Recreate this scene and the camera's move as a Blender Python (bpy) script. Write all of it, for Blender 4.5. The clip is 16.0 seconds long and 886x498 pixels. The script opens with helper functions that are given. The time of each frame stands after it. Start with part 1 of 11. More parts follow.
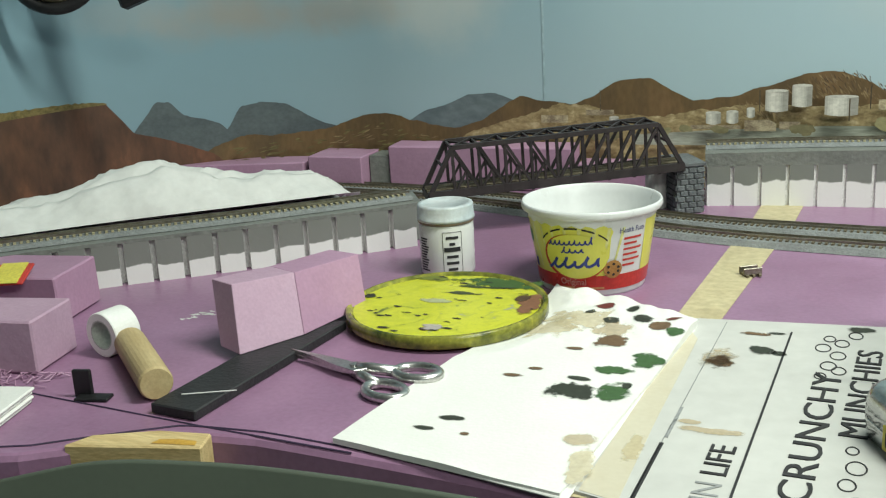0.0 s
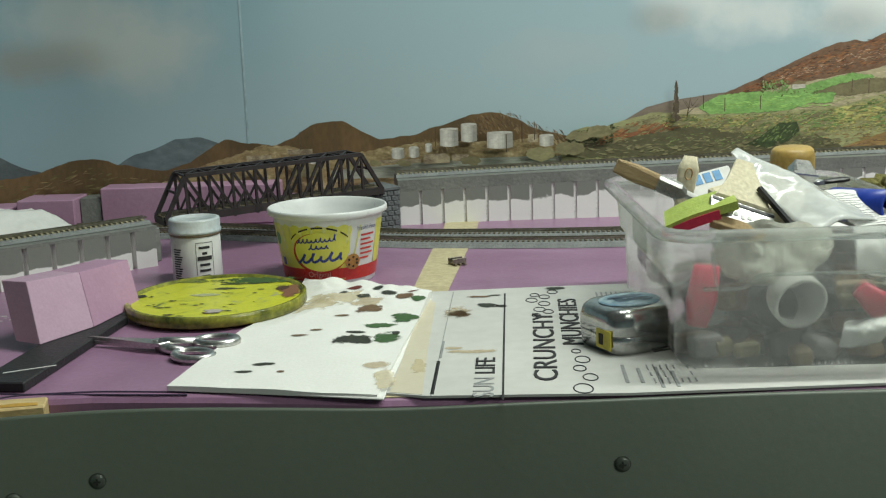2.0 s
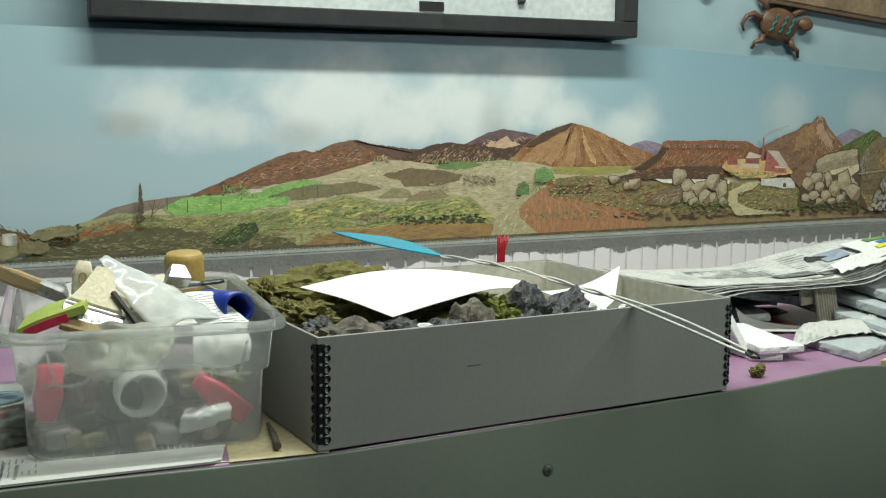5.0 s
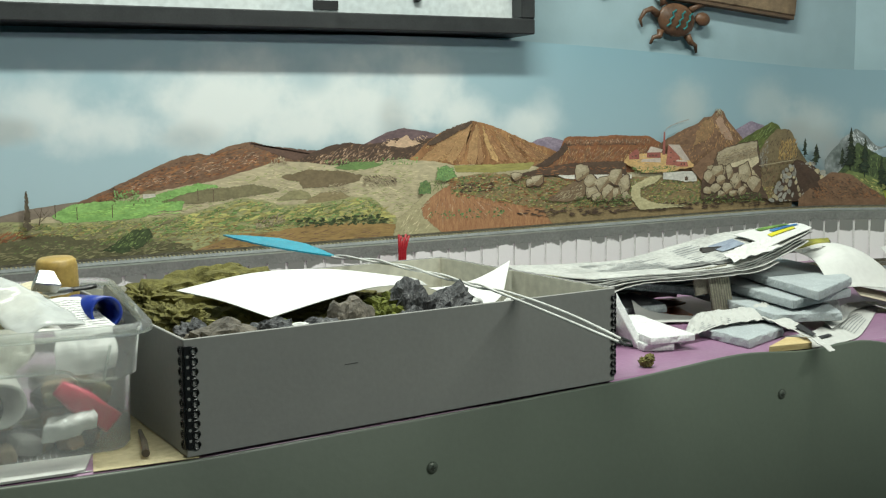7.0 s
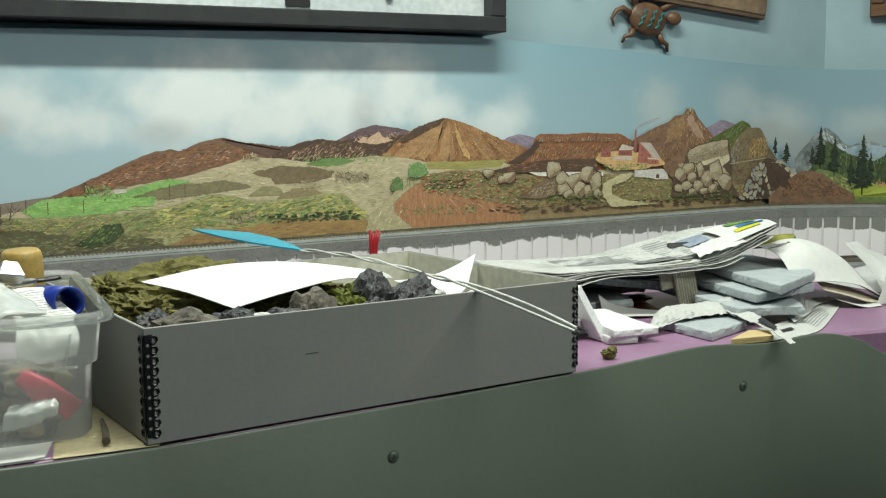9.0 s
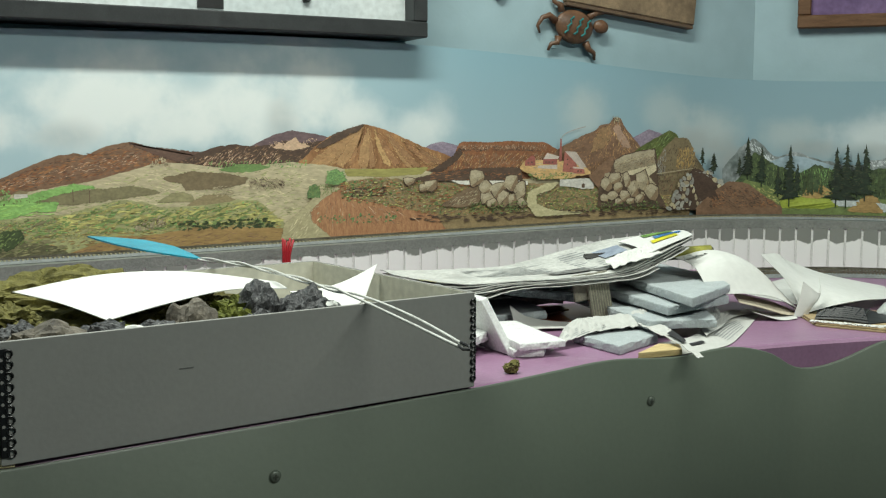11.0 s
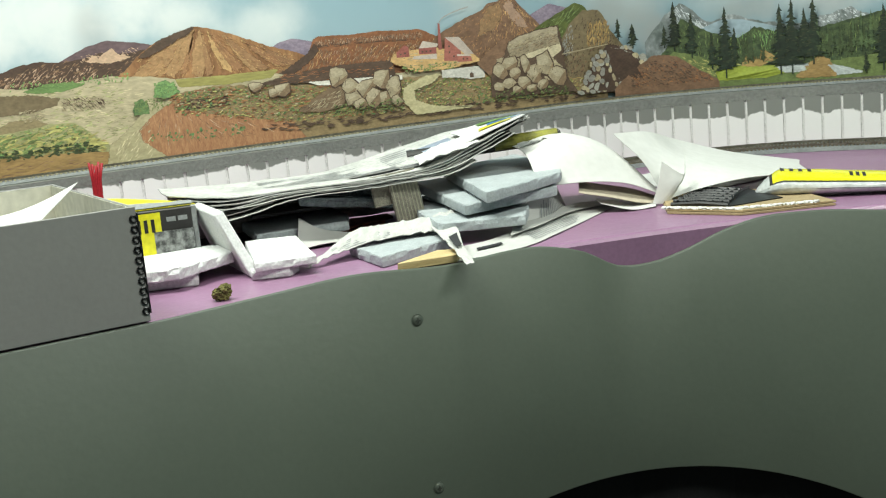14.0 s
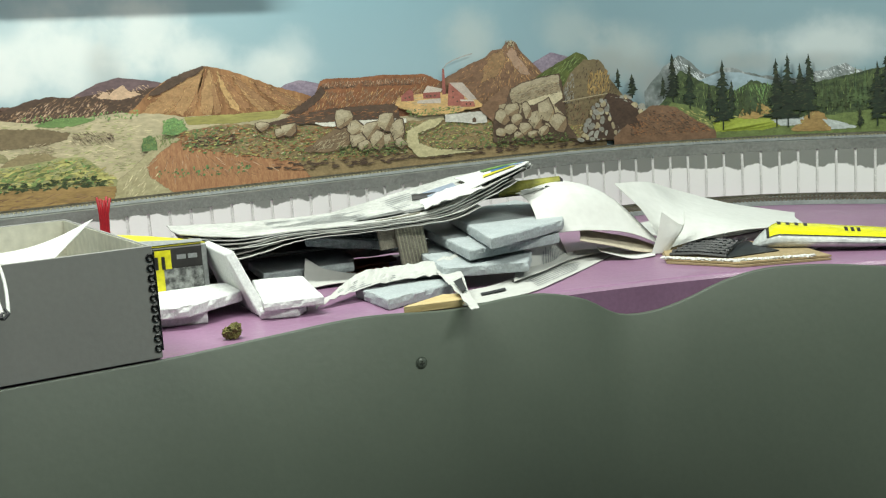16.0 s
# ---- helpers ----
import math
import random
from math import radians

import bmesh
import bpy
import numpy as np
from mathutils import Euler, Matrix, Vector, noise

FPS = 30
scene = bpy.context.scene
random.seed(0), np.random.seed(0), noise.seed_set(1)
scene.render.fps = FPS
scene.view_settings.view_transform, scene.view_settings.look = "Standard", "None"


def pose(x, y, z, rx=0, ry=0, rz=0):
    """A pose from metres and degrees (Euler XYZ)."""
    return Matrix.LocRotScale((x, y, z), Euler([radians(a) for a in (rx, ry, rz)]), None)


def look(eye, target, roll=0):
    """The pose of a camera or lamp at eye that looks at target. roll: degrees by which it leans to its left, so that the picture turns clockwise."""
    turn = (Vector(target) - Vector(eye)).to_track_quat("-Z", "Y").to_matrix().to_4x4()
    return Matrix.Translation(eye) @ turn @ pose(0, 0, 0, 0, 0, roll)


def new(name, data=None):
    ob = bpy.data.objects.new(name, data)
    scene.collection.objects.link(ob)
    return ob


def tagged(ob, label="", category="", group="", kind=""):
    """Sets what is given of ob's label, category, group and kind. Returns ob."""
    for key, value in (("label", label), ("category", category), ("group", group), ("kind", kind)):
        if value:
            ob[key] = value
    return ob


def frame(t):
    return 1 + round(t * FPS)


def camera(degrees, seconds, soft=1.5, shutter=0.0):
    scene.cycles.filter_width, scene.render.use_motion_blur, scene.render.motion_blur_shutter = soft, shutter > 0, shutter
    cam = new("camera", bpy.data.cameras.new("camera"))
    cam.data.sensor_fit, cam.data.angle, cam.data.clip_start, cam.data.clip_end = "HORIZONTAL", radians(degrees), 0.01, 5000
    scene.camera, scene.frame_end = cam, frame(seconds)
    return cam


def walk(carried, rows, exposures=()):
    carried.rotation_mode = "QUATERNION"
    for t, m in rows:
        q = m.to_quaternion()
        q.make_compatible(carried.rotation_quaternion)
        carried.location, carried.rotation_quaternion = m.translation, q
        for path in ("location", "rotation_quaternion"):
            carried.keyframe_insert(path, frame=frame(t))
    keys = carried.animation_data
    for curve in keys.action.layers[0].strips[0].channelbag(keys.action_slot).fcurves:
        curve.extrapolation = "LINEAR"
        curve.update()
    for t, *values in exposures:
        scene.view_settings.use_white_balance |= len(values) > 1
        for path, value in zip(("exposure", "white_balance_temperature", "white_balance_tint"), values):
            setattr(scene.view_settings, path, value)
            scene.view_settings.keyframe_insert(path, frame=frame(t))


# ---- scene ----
cam = camera(45.0, 16.0, 1.2)
PATH = [
    (0, (0.223, 0.354, 0.252), (-0.492, 2.145, -0.278), -3.2),
    (0.5, (0.281, 0.281, 0.245), (-0.377, 2.103, -0.251), -6.7),
    (1, (0.224, 0.243, 0.236), (-0.251, 2.133, -0.218), -7.6),
    (1.5, (0.153, 0.218, 0.226), (-0.138, 2.151, -0.197), -6.0),
    (2, (0.148, 0.186, 0.213), (0.126, 2.147, -0.178), -1.8),
    (2.5, (0.16, 0.152, 0.222), (0.394, 2.102, -0.156), 2.3),
    (3, (0.198, 0.113, 0.228), (0.588, 2.045, -0.107), 3.5),
    (3.5, (0.234, 0.091, 0.232), (0.698, 2.013, -0.066), 3.1),
    (4, (0.271, 0.078, 0.237), (0.809, 1.984, -0.041), 2.1),
    (4.5, (0.277, 0.084, 0.242), (0.891, 1.971, -0.015), 1.9),
    (5, (0.306, 0.078, 0.236), (0.998, 1.939, -0.005), 0.5),
    (7.5, (0.356, 0.069, 0.223), (1.169, 1.881, -0.008), -0.8),
    (8, (0.361, 0.063, 0.219), (1.162, 1.881, -0.018), -1.6),
    (10.5, (0.378, 0.052, 0.219), (1.265, 1.832, 0.017), 1.4),
    (11, (0.427, 0.062, 0.217), (1.333, 1.832, 0.005), 0.1),
    (11.5, (0.559, 0.094, 0.19), (1.386, 1.9, -0.048), -1.0),
    (12, (0.639, 0.101, 0.179), (1.402, 1.928, -0.105), -0.8),
    (12.5, (0.691, 0.126, 0.162), (1.39, 1.971, -0.162), -1.4),
    (13, (0.738, 0.115, 0.164), (1.381, 1.977, -0.181), -3.1),
    (13.5, (0.778, 0.1, 0.16), (1.462, 1.946, -0.194), -4.5),
    (14, (0.789, 0.086, 0.167), (1.508, 1.919, -0.187), -5.3),
    (14.5, (0.787, 0.077, 0.164), (1.523, 1.906, -0.171), -5.0),
    (15, (0.775, 0.082, 0.161), (1.517, 1.913, -0.154), -4.5),
    (15.5, (0.774, 0.082, 0.171), (1.493, 1.923, -0.135), -4.4),
    (16, (0.77, 0.074, 0.178), (1.516, 1.907, -0.11), -3.7),
]
walk(cam, [(t, look(eye, target, roll)) for t, eye, target, roll in PATH],
     [(0, -0.04), (0.5, -0.33), (1.5, -0.45), (4, -0.4), (8, -0.28), (11, -0.31), (11.5, -0.25), (12.5, 0.0), (13, 0.08), (15, 0.05), (16, -0.02)])

# ---- world and lights ----
world = bpy.data.worlds.new("room_world")
scene.world = world
world.use_nodes = True
world.node_tree.nodes["Background"].inputs[0].default_value = (0.75, 0.85, 0.85, 1)
world.node_tree.nodes["Background"].inputs[1].default_value = 0.05


def area_lamp(name, loc, target, sx, sy, watts, colour):
    data = bpy.data.lights.new(name, "AREA")
    data.shape, data.size, data.size_y, data.energy, data.color = "RECTANGLE", sx, sy, watts, colour
    ob = new(name, data)
    ob.matrix_world = look(loc, target)
    return ob


COOL = (0.935, 1.0, 0.905)
area_lamp("ceiling_lamp", (0.70, 0.93, 1.24), (0.70, 0.98, 0), 1.0, 0.07, 27, COOL)
area_lamp("ceiling_lamp", (1.45, -0.30, 1.24), (1.42, -0.10, 0), 1.2, 0.2, 25, COOL)


# ---- materials ----
def nodes_of(name):
    m = bpy.data.materials.new(name)
    m.use_nodes = True
    return m, m.node_tree.nodes, m.node_tree.links, m.node_tree.nodes["Principled BSDF"]


def rgba(c):
    return (c[0], c[1], c[2], 1.0)


def surface(name, c1, c2=None, scale=30.0, rough=0.6, metal=0.0, bump=0.0, bscale=None, c3=None, fine=8.0,
            stretch=(1, 1, 1), spread=0.18, alpha=1.0, transmit=0.0, ior=1.45, coat=0.0, rspread=0.12, random=0.0, grain=0.35, island=0.0):
    """Two-scale noise colour with fine grain, roughness variation and bump."""
    m, n, l, b = nodes_of(name)
    c2 = c2 or tuple(v * 0.78 for v in c1)
    geo = n.new("ShaderNodeTexCoord")
    mp = n.new("ShaderNodeMapping")
    mp.inputs["Scale"].default_value = stretch
    l.new(geo.outputs["Object"], mp.inputs[0])
    big = n.new("ShaderNodeTexNoise")
    big.inputs["Scale"].default_value = scale
    big.inputs["Detail"].default_value = 5
    big.inputs["Roughness"].default_value = 0.62
    l.new(mp.outputs[0], big.inputs["Vector"])
    ramp = n.new("ShaderNodeValToRGB")
    ramp.color_ramp.elements[0].position, ramp.color_ramp.elements[1].position = 0.5 - spread, 0.5 + spread
    ramp.color_ramp.elements[0].color, ramp.color_ramp.elements[1].color = rgba(c2), rgba(c1)
    if c3:
        e = ramp.color_ramp.elements.new(0.5 + spread * 0.45)
        e.color = rgba(c3)
    l.new(big.outputs["Fac"], ramp.inputs[0])
    small = n.new("ShaderNodeTexNoise")
    small.inputs["Scale"].default_value = scale * fine
    small.inputs["Detail"].default_value = 3
    l.new(mp.outputs[0], small.inputs["Vector"])
    mul = n.new("ShaderNodeMix")
    mul.data_type, mul.blend_type = "RGBA", "MULTIPLY"
    mul.inputs[0].default_value = grain
    l.new(ramp.outputs[0], mul.inputs[6])
    grey = n.new("ShaderNodeMapRange")
    grey.inputs[1].default_value, grey.inputs[2].default_value = 0.3, 0.7
    grey.inputs[3].default_value, grey.inputs[4].default_value = 0.6, 1.25
    l.new(small.outputs["Fac"], grey.inputs[0])
    l.new(grey.outputs[0], mul.inputs[7])
    col = mul.outputs[2]
    if random:
        info = n.new("ShaderNodeObjectInfo")
        hs = n.new("ShaderNodeHueSaturation")
        mr = n.new("ShaderNodeMapRange")
        mr.inputs[3].default_value, mr.inputs[4].default_value = 1 - random, 1 + random
        l.new(info.outputs["Random"], mr.inputs[0])
        l.new(mr.outputs[0], hs.inputs["Value"])
        l.new(col, hs.inputs["Color"])
        col = hs.outputs[0]
    if island:
        gi = n.new("ShaderNodeNewGeometry")
        hv = n.new("ShaderNodeHueSaturation")
        for sock, lo, hi in (("Hue", 0.5 - 0.03 * island, 0.5 + 0.03 * island), ("Value", 1 - island, 1 + island)):
            mi = n.new("ShaderNodeMapRange")
            mi.inputs[3].default_value, mi.inputs[4].default_value = lo, hi
            l.new(gi.outputs["Random Per Island"], mi.inputs[0])
            l.new(mi.outputs[0], hv.inputs[sock])
        l.new(col, hv.inputs["Color"])
        col = hv.outputs[0]
    l.new(col, b.inputs["Base Color"])
    rr = n.new("ShaderNodeMapRange")
    rr.inputs[3].default_value, rr.inputs[4].default_value = max(0.02, rough - rspread), min(1, rough + rspread)
    l.new(big.outputs["Fac"], rr.inputs[0])
    l.new(rr.outputs[0], b.inputs["Roughness"])
    b.inputs["Metallic"].default_value = metal
    b.inputs["Alpha"].default_value = alpha
    b.inputs["Transmission Weight"].default_value = transmit
    b.inputs["IOR"].default_value = ior
    b.inputs["Coat Weight"].default_value = coat
    if bump:
        tex = n.new("ShaderNodeTexNoise")
        tex.inputs["Scale"].default_value = bscale or scale * 6
        tex.inputs["Detail"].default_value = 4
        l.new(mp.outputs[0], tex.inputs["Vector"])
        bp = n.new("ShaderNodeBump")
        bp.inputs["Strength"].default_value = min(1.0, bump)
        bp.inputs["Distance"].default_value = 0.002
        l.new(tex.outputs["Fac"], bp.inputs["Height"])
        l.new(bp.outputs[0], b.inputs["Normal"])
    return m


FOAM = surface("pink_foam_board", (0.33, 0.185, 0.30), (0.265, 0.14, 0.235), 9, 0.40, bump=0.22, bscale=60, fine=30, grain=0.22, coat=0.12, rspread=0.2)
FOAM_CUT = surface("cut_pink_foam", (0.45, 0.27, 0.39), (0.38, 0.215, 0.32), 9, 0.5, bump=0.3, bscale=90, fine=40, grain=0.16, rspread=0.2)
FOAM_PALE = surface("sawn_pink_foam", (0.50, 0.335, 0.44), (0.43, 0.28, 0.38), 12, 0.55, bump=0.35, bscale=80, fine=40, grain=0.16)
FASCIA = surface("fascia_grey_green_paint", (0.090, 0.108, 0.083), (0.082, 0.099, 0.077), 5, 0.42, bump=0.06, bscale=160, fine=40, grain=0.08)
WALL = surface("pale_blue_wall_paint", (0.33, 0.45, 0.49), (0.305, 0.42, 0.46), 3, 0.75, bump=0.1, bscale=180, grain=0.1)
CEILING = surface("ceiling_white", (0.75, 0.76, 0.72), (0.68, 0.7, 0.66), 4, 0.9, bump=0.3, bscale=120)
FLOOR = surface("floor_carpet", (0.16, 0.15, 0.13), (0.10, 0.095, 0.085), 20, 0.95, bump=0.8, bscale=300)
PLASTER = surface("white_plaster", (0.70, 0.70, 0.675), (0.65, 0.65, 0.625), 14, 0.85, bump=0.25, bscale=90, grain=0.12)
BALLAST = surface("grey_roadbed", (0.25, 0.265, 0.26), (0.18, 0.19, 0.19), 60, 0.9, bump=0.6, bscale=700)
RAIL = surface("weathered_rail", (0.36, 0.34, 0.28), (0.2, 0.18, 0.14), 90, 0.35, metal=0.85)
TIE = surface("track_tie", (0.20, 0.17, 0.11), (0.12, 0.10, 0.07), 120, 0.8)
TIE_TAN = surface("pale_track_tie", (0.42, 0.38, 0.24), (0.3, 0.27, 0.17), 120, 0.8)
WHITE = surface("white_card", (0.69, 0.69, 0.665), (0.65, 0.65, 0.625), 12, 0.7, bump=0.06, bscale=200, grain=0.1)
BLACK = surface("black_plastic", (0.016, 0.016, 0.017), (0.010, 0.010, 0.011), 40, 0.4)


# ---- mesh helpers ----
def finish(bm, name, material, smooth=False):
    me = bpy.data.meshes.new(name)
    bmesh.ops.recalc_face_normals(bm, faces=bm.faces[:])
    bm.to_mesh(me)
    bm.free()
    if material:
        me.materials.append(material)
    if smooth:
        for p in me.polygons:
            p.use_smooth = True
    return me


def part(name, bm, material, parent=None, label="", smooth=False, m=None):
    ob = new(name, finish(bm, name, material, smooth))
    if parent:
        ob.parent = parent
    if m is not None:
        ob.matrix_basis = m
    if label:
        tagged(ob, label)
    return ob


def thing(name, label, category, m=None, group="", kind=""):
    ob = new(name)
    ob.empty_display_size = 0.02
    if m is not None:
        ob.matrix_basis = m
    return tagged(ob, label, category, group, kind)


def solo(name, bm, material, label, category, m=None, group="", kind="", smooth=False):
    ob = part(name, bm, material, None, "", smooth, m)
    return tagged(ob, label, category, group, kind)


def block(sx, sy, sz, bevel=0.0, seg=1, at=(0, 0, 0)):
    """A box resting on z = at.z, centred in x and y."""
    bm = bmesh.new()
    bmesh.ops.create_cube(bm, size=1)
    bmesh.ops.scale(bm, vec=(sx, sy, sz), verts=bm.verts)
    if bevel:
        bmesh.ops.bevel(bm, geom=bm.edges[:], offset=bevel, segments=seg, affect="EDGES", profile=0.5)
    bmesh.ops.translate(bm, vec=(at[0], at[1], at[2] + sz / 2), verts=bm.verts)
    return bm


def turned(profile, steps=48, cap_low=True, cap_high=False):
    """A solid of revolution round z from (radius, height) rows."""
    bm = bmesh.new()
    rings = []
    for r, z in profile:
        rings.append([bm.verts.new((r * math.cos(2 * math.pi * k / steps), r * math.sin(2 * math.pi * k / steps), z)) for k in range(steps)])
    for a, b in zip(rings, rings[1:]):
        for k in range(steps):
            bm.faces.new((a[k], a[(k + 1) % steps], b[(k + 1) % steps], b[k]))
    if cap_low:
        bm.faces.new(rings[0][::-1])
    if cap_high:
        bm.faces.new(rings[-1])
    return bm


def prism(outline, z0, z1, bevel=0.0):
    """An upright prism over an outline of (x, y)."""
    bm = bmesh.new()
    low = [bm.verts.new((x, y, z0)) for x, y in outline]
    high = [bm.verts.new((x, y, z1)) for x, y in outline]
    bm.faces.new(low[::-1])
    bm.faces.new(high)
    n = len(outline)
    for k in range(n):
        bm.faces.new((low[k], low[(k + 1) % n], high[(k + 1) % n], high[k]))
    if bevel:
        bmesh.ops.bevel(bm, geom=bm.edges[:], offset=bevel, segments=1, affect="EDGES")
    return bm


def tube(points, radius, steps=8, closed=False, taper=None):
    """A round tube along points."""
    bm = bmesh.new()
    pts = [Vector(p) for p in points]
    rings = []
    n = len(pts)
    for i, p in enumerate(pts):
        a = pts[i - 1] if (i or closed) else p
        b = pts[(i + 1) % n] if (i < n - 1 or closed) else p
        d = (b - a).normalized()
        up = Vector((0, 0, 1)) if abs(d.z) < 0.9 else Vector((1, 0, 0))
        u = d.cross(up).normalized()
        v = d.cross(u).normalized()
        r = radius * (taper(i / max(1, n - 1)) if taper else 1)
        rings.append([bm.verts.new(p + r * (math.cos(2 * math.pi * k / steps) * u + math.sin(2 * math.pi * k / steps) * v)) for k in range(steps)])
    for i in range(n if closed else n - 1):
        a, b = rings[i], rings[(i + 1) % n]
        for k in range(steps):
            bm.faces.new((a[k], a[(k + 1) % steps], b[(k + 1) % steps], b[k]))
    if not closed:
        bm.faces.new(rings[0][::-1])
        bm.faces.new(rings[-1])
    return bm


def beam(a, b, w, h):
    """A square bar from a to b, w wide and h high."""
    a, b = Vector(a), Vector(b)
    d = b - a
    bm = bmesh.new()
    bmesh.ops.create_cube(bm, size=1)
    bmesh.ops.scale(bm, vec=(d.length, w, h), verts=bm.verts)
    x = d.normalized()
    up = Vector((0, 0, 1)) if abs(x.z) < 0.95 else Vector((0, 1, 0))
    y = up.cross(x).normalized()
    z = x.cross(y)
    rot = Matrix((x, y, z)).transposed().to_4x4()
    bmesh.ops.transform(bm, matrix=Matrix.Translation((a + b) / 2) @ rot, verts=bm.verts)
    return bm


def join(*bms):
    out = bmesh.new()
    for bm in bms:
        me = bpy.data.meshes.new("tmp")
        bm.to_mesh(me)
        bm.free()
        out.from_mesh(me)
        bpy.data.meshes.remove(me)
    return out


def moved(bm, m):
    bmesh.ops.transform(bm, matrix=m, verts=bm.verts)
    return bm


def curve_at(xs, ys, x):
    """A smooth curve through control rows."""
    xs, ys = np.asarray(xs, float), np.asarray(ys, float)
    k = int(np.clip(np.searchsorted(xs, x) - 1, 0, len(xs) - 2))
    t = (x - xs[k]) / (xs[k + 1] - xs[k])
    if t <= 0 and k == 0:
        return float(ys[0])
    if x >= xs[-1]:
        return float(ys[-1])
    d = np.gradient(ys, xs)
    h = xs[k + 1] - xs[k]
    t2, t3 = t * t, t * t * t
    return float((2 * t3 - 3 * t2 + 1) * ys[k] + (t3 - 2 * t2 + t) * h * d[k] + (-2 * t3 + 3 * t2) * ys[k + 1] + (t3 - t2) * h * d[k + 1])


# ---- plan ----
WALL_Y, RIGHT_X, RIGHT_R, RIGHT_A = 1.485, 1.62, 0.45, radians(60)
LEFT_X, LEFT_R, LEFT_A = -0.30, 0.30, radians(80)


def on_panel(s, off=0.0):
    """Plan point of the backdrop at arc length s (s = x on its straight part), moved off towards the room."""
    if s < LEFT_X:
        a = min(LEFT_A, (LEFT_X - s) / LEFT_R)
        d = (LEFT_X - s) - LEFT_R * a
        x, y = LEFT_X - LEFT_R * math.sin(a) - d * math.cos(a), WALL_Y - LEFT_R * (1 - math.cos(a)) - d * math.sin(a)
        nx, ny = math.sin(a), -math.cos(a)
    elif s > RIGHT_X:
        a = min(RIGHT_A, (s - RIGHT_X) / RIGHT_R)
        d = (s - RIGHT_X) - RIGHT_R * a
        x, y = RIGHT_X + RIGHT_R * math.sin(a) + d * math.cos(a), WALL_Y - RIGHT_R * (1 - math.cos(a)) - d * math.sin(a)
        nx, ny = -math.sin(a), -math.cos(a)
    else:
        x, y, nx, ny = s, WALL_Y, 0.0, -1.0
    return x + off * nx, y + off * ny


FRONT_X = (-1.2, -0.8, -0.5, -0.3, -0.19, -0.09, 0.09, 0.3, 0.46, 0.6, 0.8, 1.0, 1.2, 1.4, 1.6, 1.9, 2.3)
FRONT_Y = (0.14, 0.42, 0.62, 0.715, 0.757, 0.778, 0.788, 0.785, 0.79, 0.808, 0.84, 0.87, 0.88, 0.85, 0.78, 0.62, 0.36)
TOP_X = (-1.2, -0.6, -0.3, -0.2, -0.15, -0.09, -0.03, 0.05, 0.1, 0.2, 0.3, 0.5, 0.6, 0.7, 0.8, 0.87, 0.95, 1.02, 1.1, 1.2, 1.231, 1.258, 1.29, 1.325, 1.358, 1.392, 1.44, 1.52, 1.7, 2.3)
TOP_Z = (-0.05, -0.05, -0.026, -0.009, 0.001, 0.003, 0.002, -0.001, -0.003, -0.001, 0.001, 0.0, 0.0006, 0.0004, 0.0006, 0.0008, 0.0035, 0.006, 0.0, 0.0, -0.009, -0.024, -0.0265, -0.019, -0.007, 0.001, 0.002, -0.006, -0.02, -0.03)


def front(x):
    return curve_at(FRONT_X, FRONT_Y, x)


# ---- room ----
def slab(name, x0, y0, z0, x1, y1, z1, material, label, category):
    bm = block(x1 - x0, y1 - y0, z1 - z0)
    return solo(name, bm, material, label, category, Matrix.Translation(((x0 + x1) / 2, (y0 + y1) / 2, z0)), kind="structure")


slab("floor", -2.2, -2.4, -1.15, 3.6, 1.75, -1.05, FLOOR, "dark carpet floor of the layout room", "floor")
slab("ceiling", -2.2, -2.4, 1.32, 3.6, 1.75, 1.40, CEILING, "white ceiling of the layout room", "ceiling")
slab("wall_north", -2.2, 1.525, -1.05, 1.80, 1.62, 1.32, WALL, "pale blue painted wall behind the backdrop", "wall")
slab("wall_south", -2.2, -2.4, -1.05, 3.6, -2.3, 1.32, WALL, "pale blue painted wall of the layout room", "wall")
slab("wall_west", -2.2, -2.3, -1.05, -2.1, 1.525, 1.32, WALL, "pale blue painted wall of the layout room", "wall")
bm = prism([(1.795, 1.5252), (3.10, 0.22), (3.17, 0.29), (1.86, 1.61)], -1.05, 1.32)
solo("wall_east", bm, WALL, "pale blue painted wall meeting in the room corner", "wall", kind="structure")
slab("wall_southeast", 3.10, -2.3, -1.05, 3.2, 0.22, 1.32, WALL, "pale blue painted wall of the layout room", "wall")

# ---- table top of foam ----
bm = bmesh.new()
rows = []
XS = [-1.2 + 0.02 * k for k in range(176)]
for x in XS:
    yf = front(x) + float(np.interp(x, (-1.2, -0.2, -0.17, -0.13, -0.08, -0.03, 0.02, 0.07, 0.1, 2.3), (0.012, 0.012, 0.022, 0.042, 0.038, 0.029, 0.022, 0.015, 0.008, 0.006)))
    rows.append([(x, yf, -0.05), (x, yf, -0.004), (x, yf + 0.002, -0.001), (x, yf + 0.004, 0.0)] + [(x, yf + 0.004 + (1.524 - yf - 0.004) * j / 12, 0.0) for j in range(1, 13)])
grid = [[bm.verts.new(p) for p in r] for r in rows]
for a, b in zip(grid, grid[1:]):
    for k in range(len(a) - 1):
        bm.faces.new((a[k], b[k], b[k + 1], a[k + 1]))
solo("table_top", bm, FOAM, "pink insulation foam sheet forming the layout base", "layout base", kind="structure")

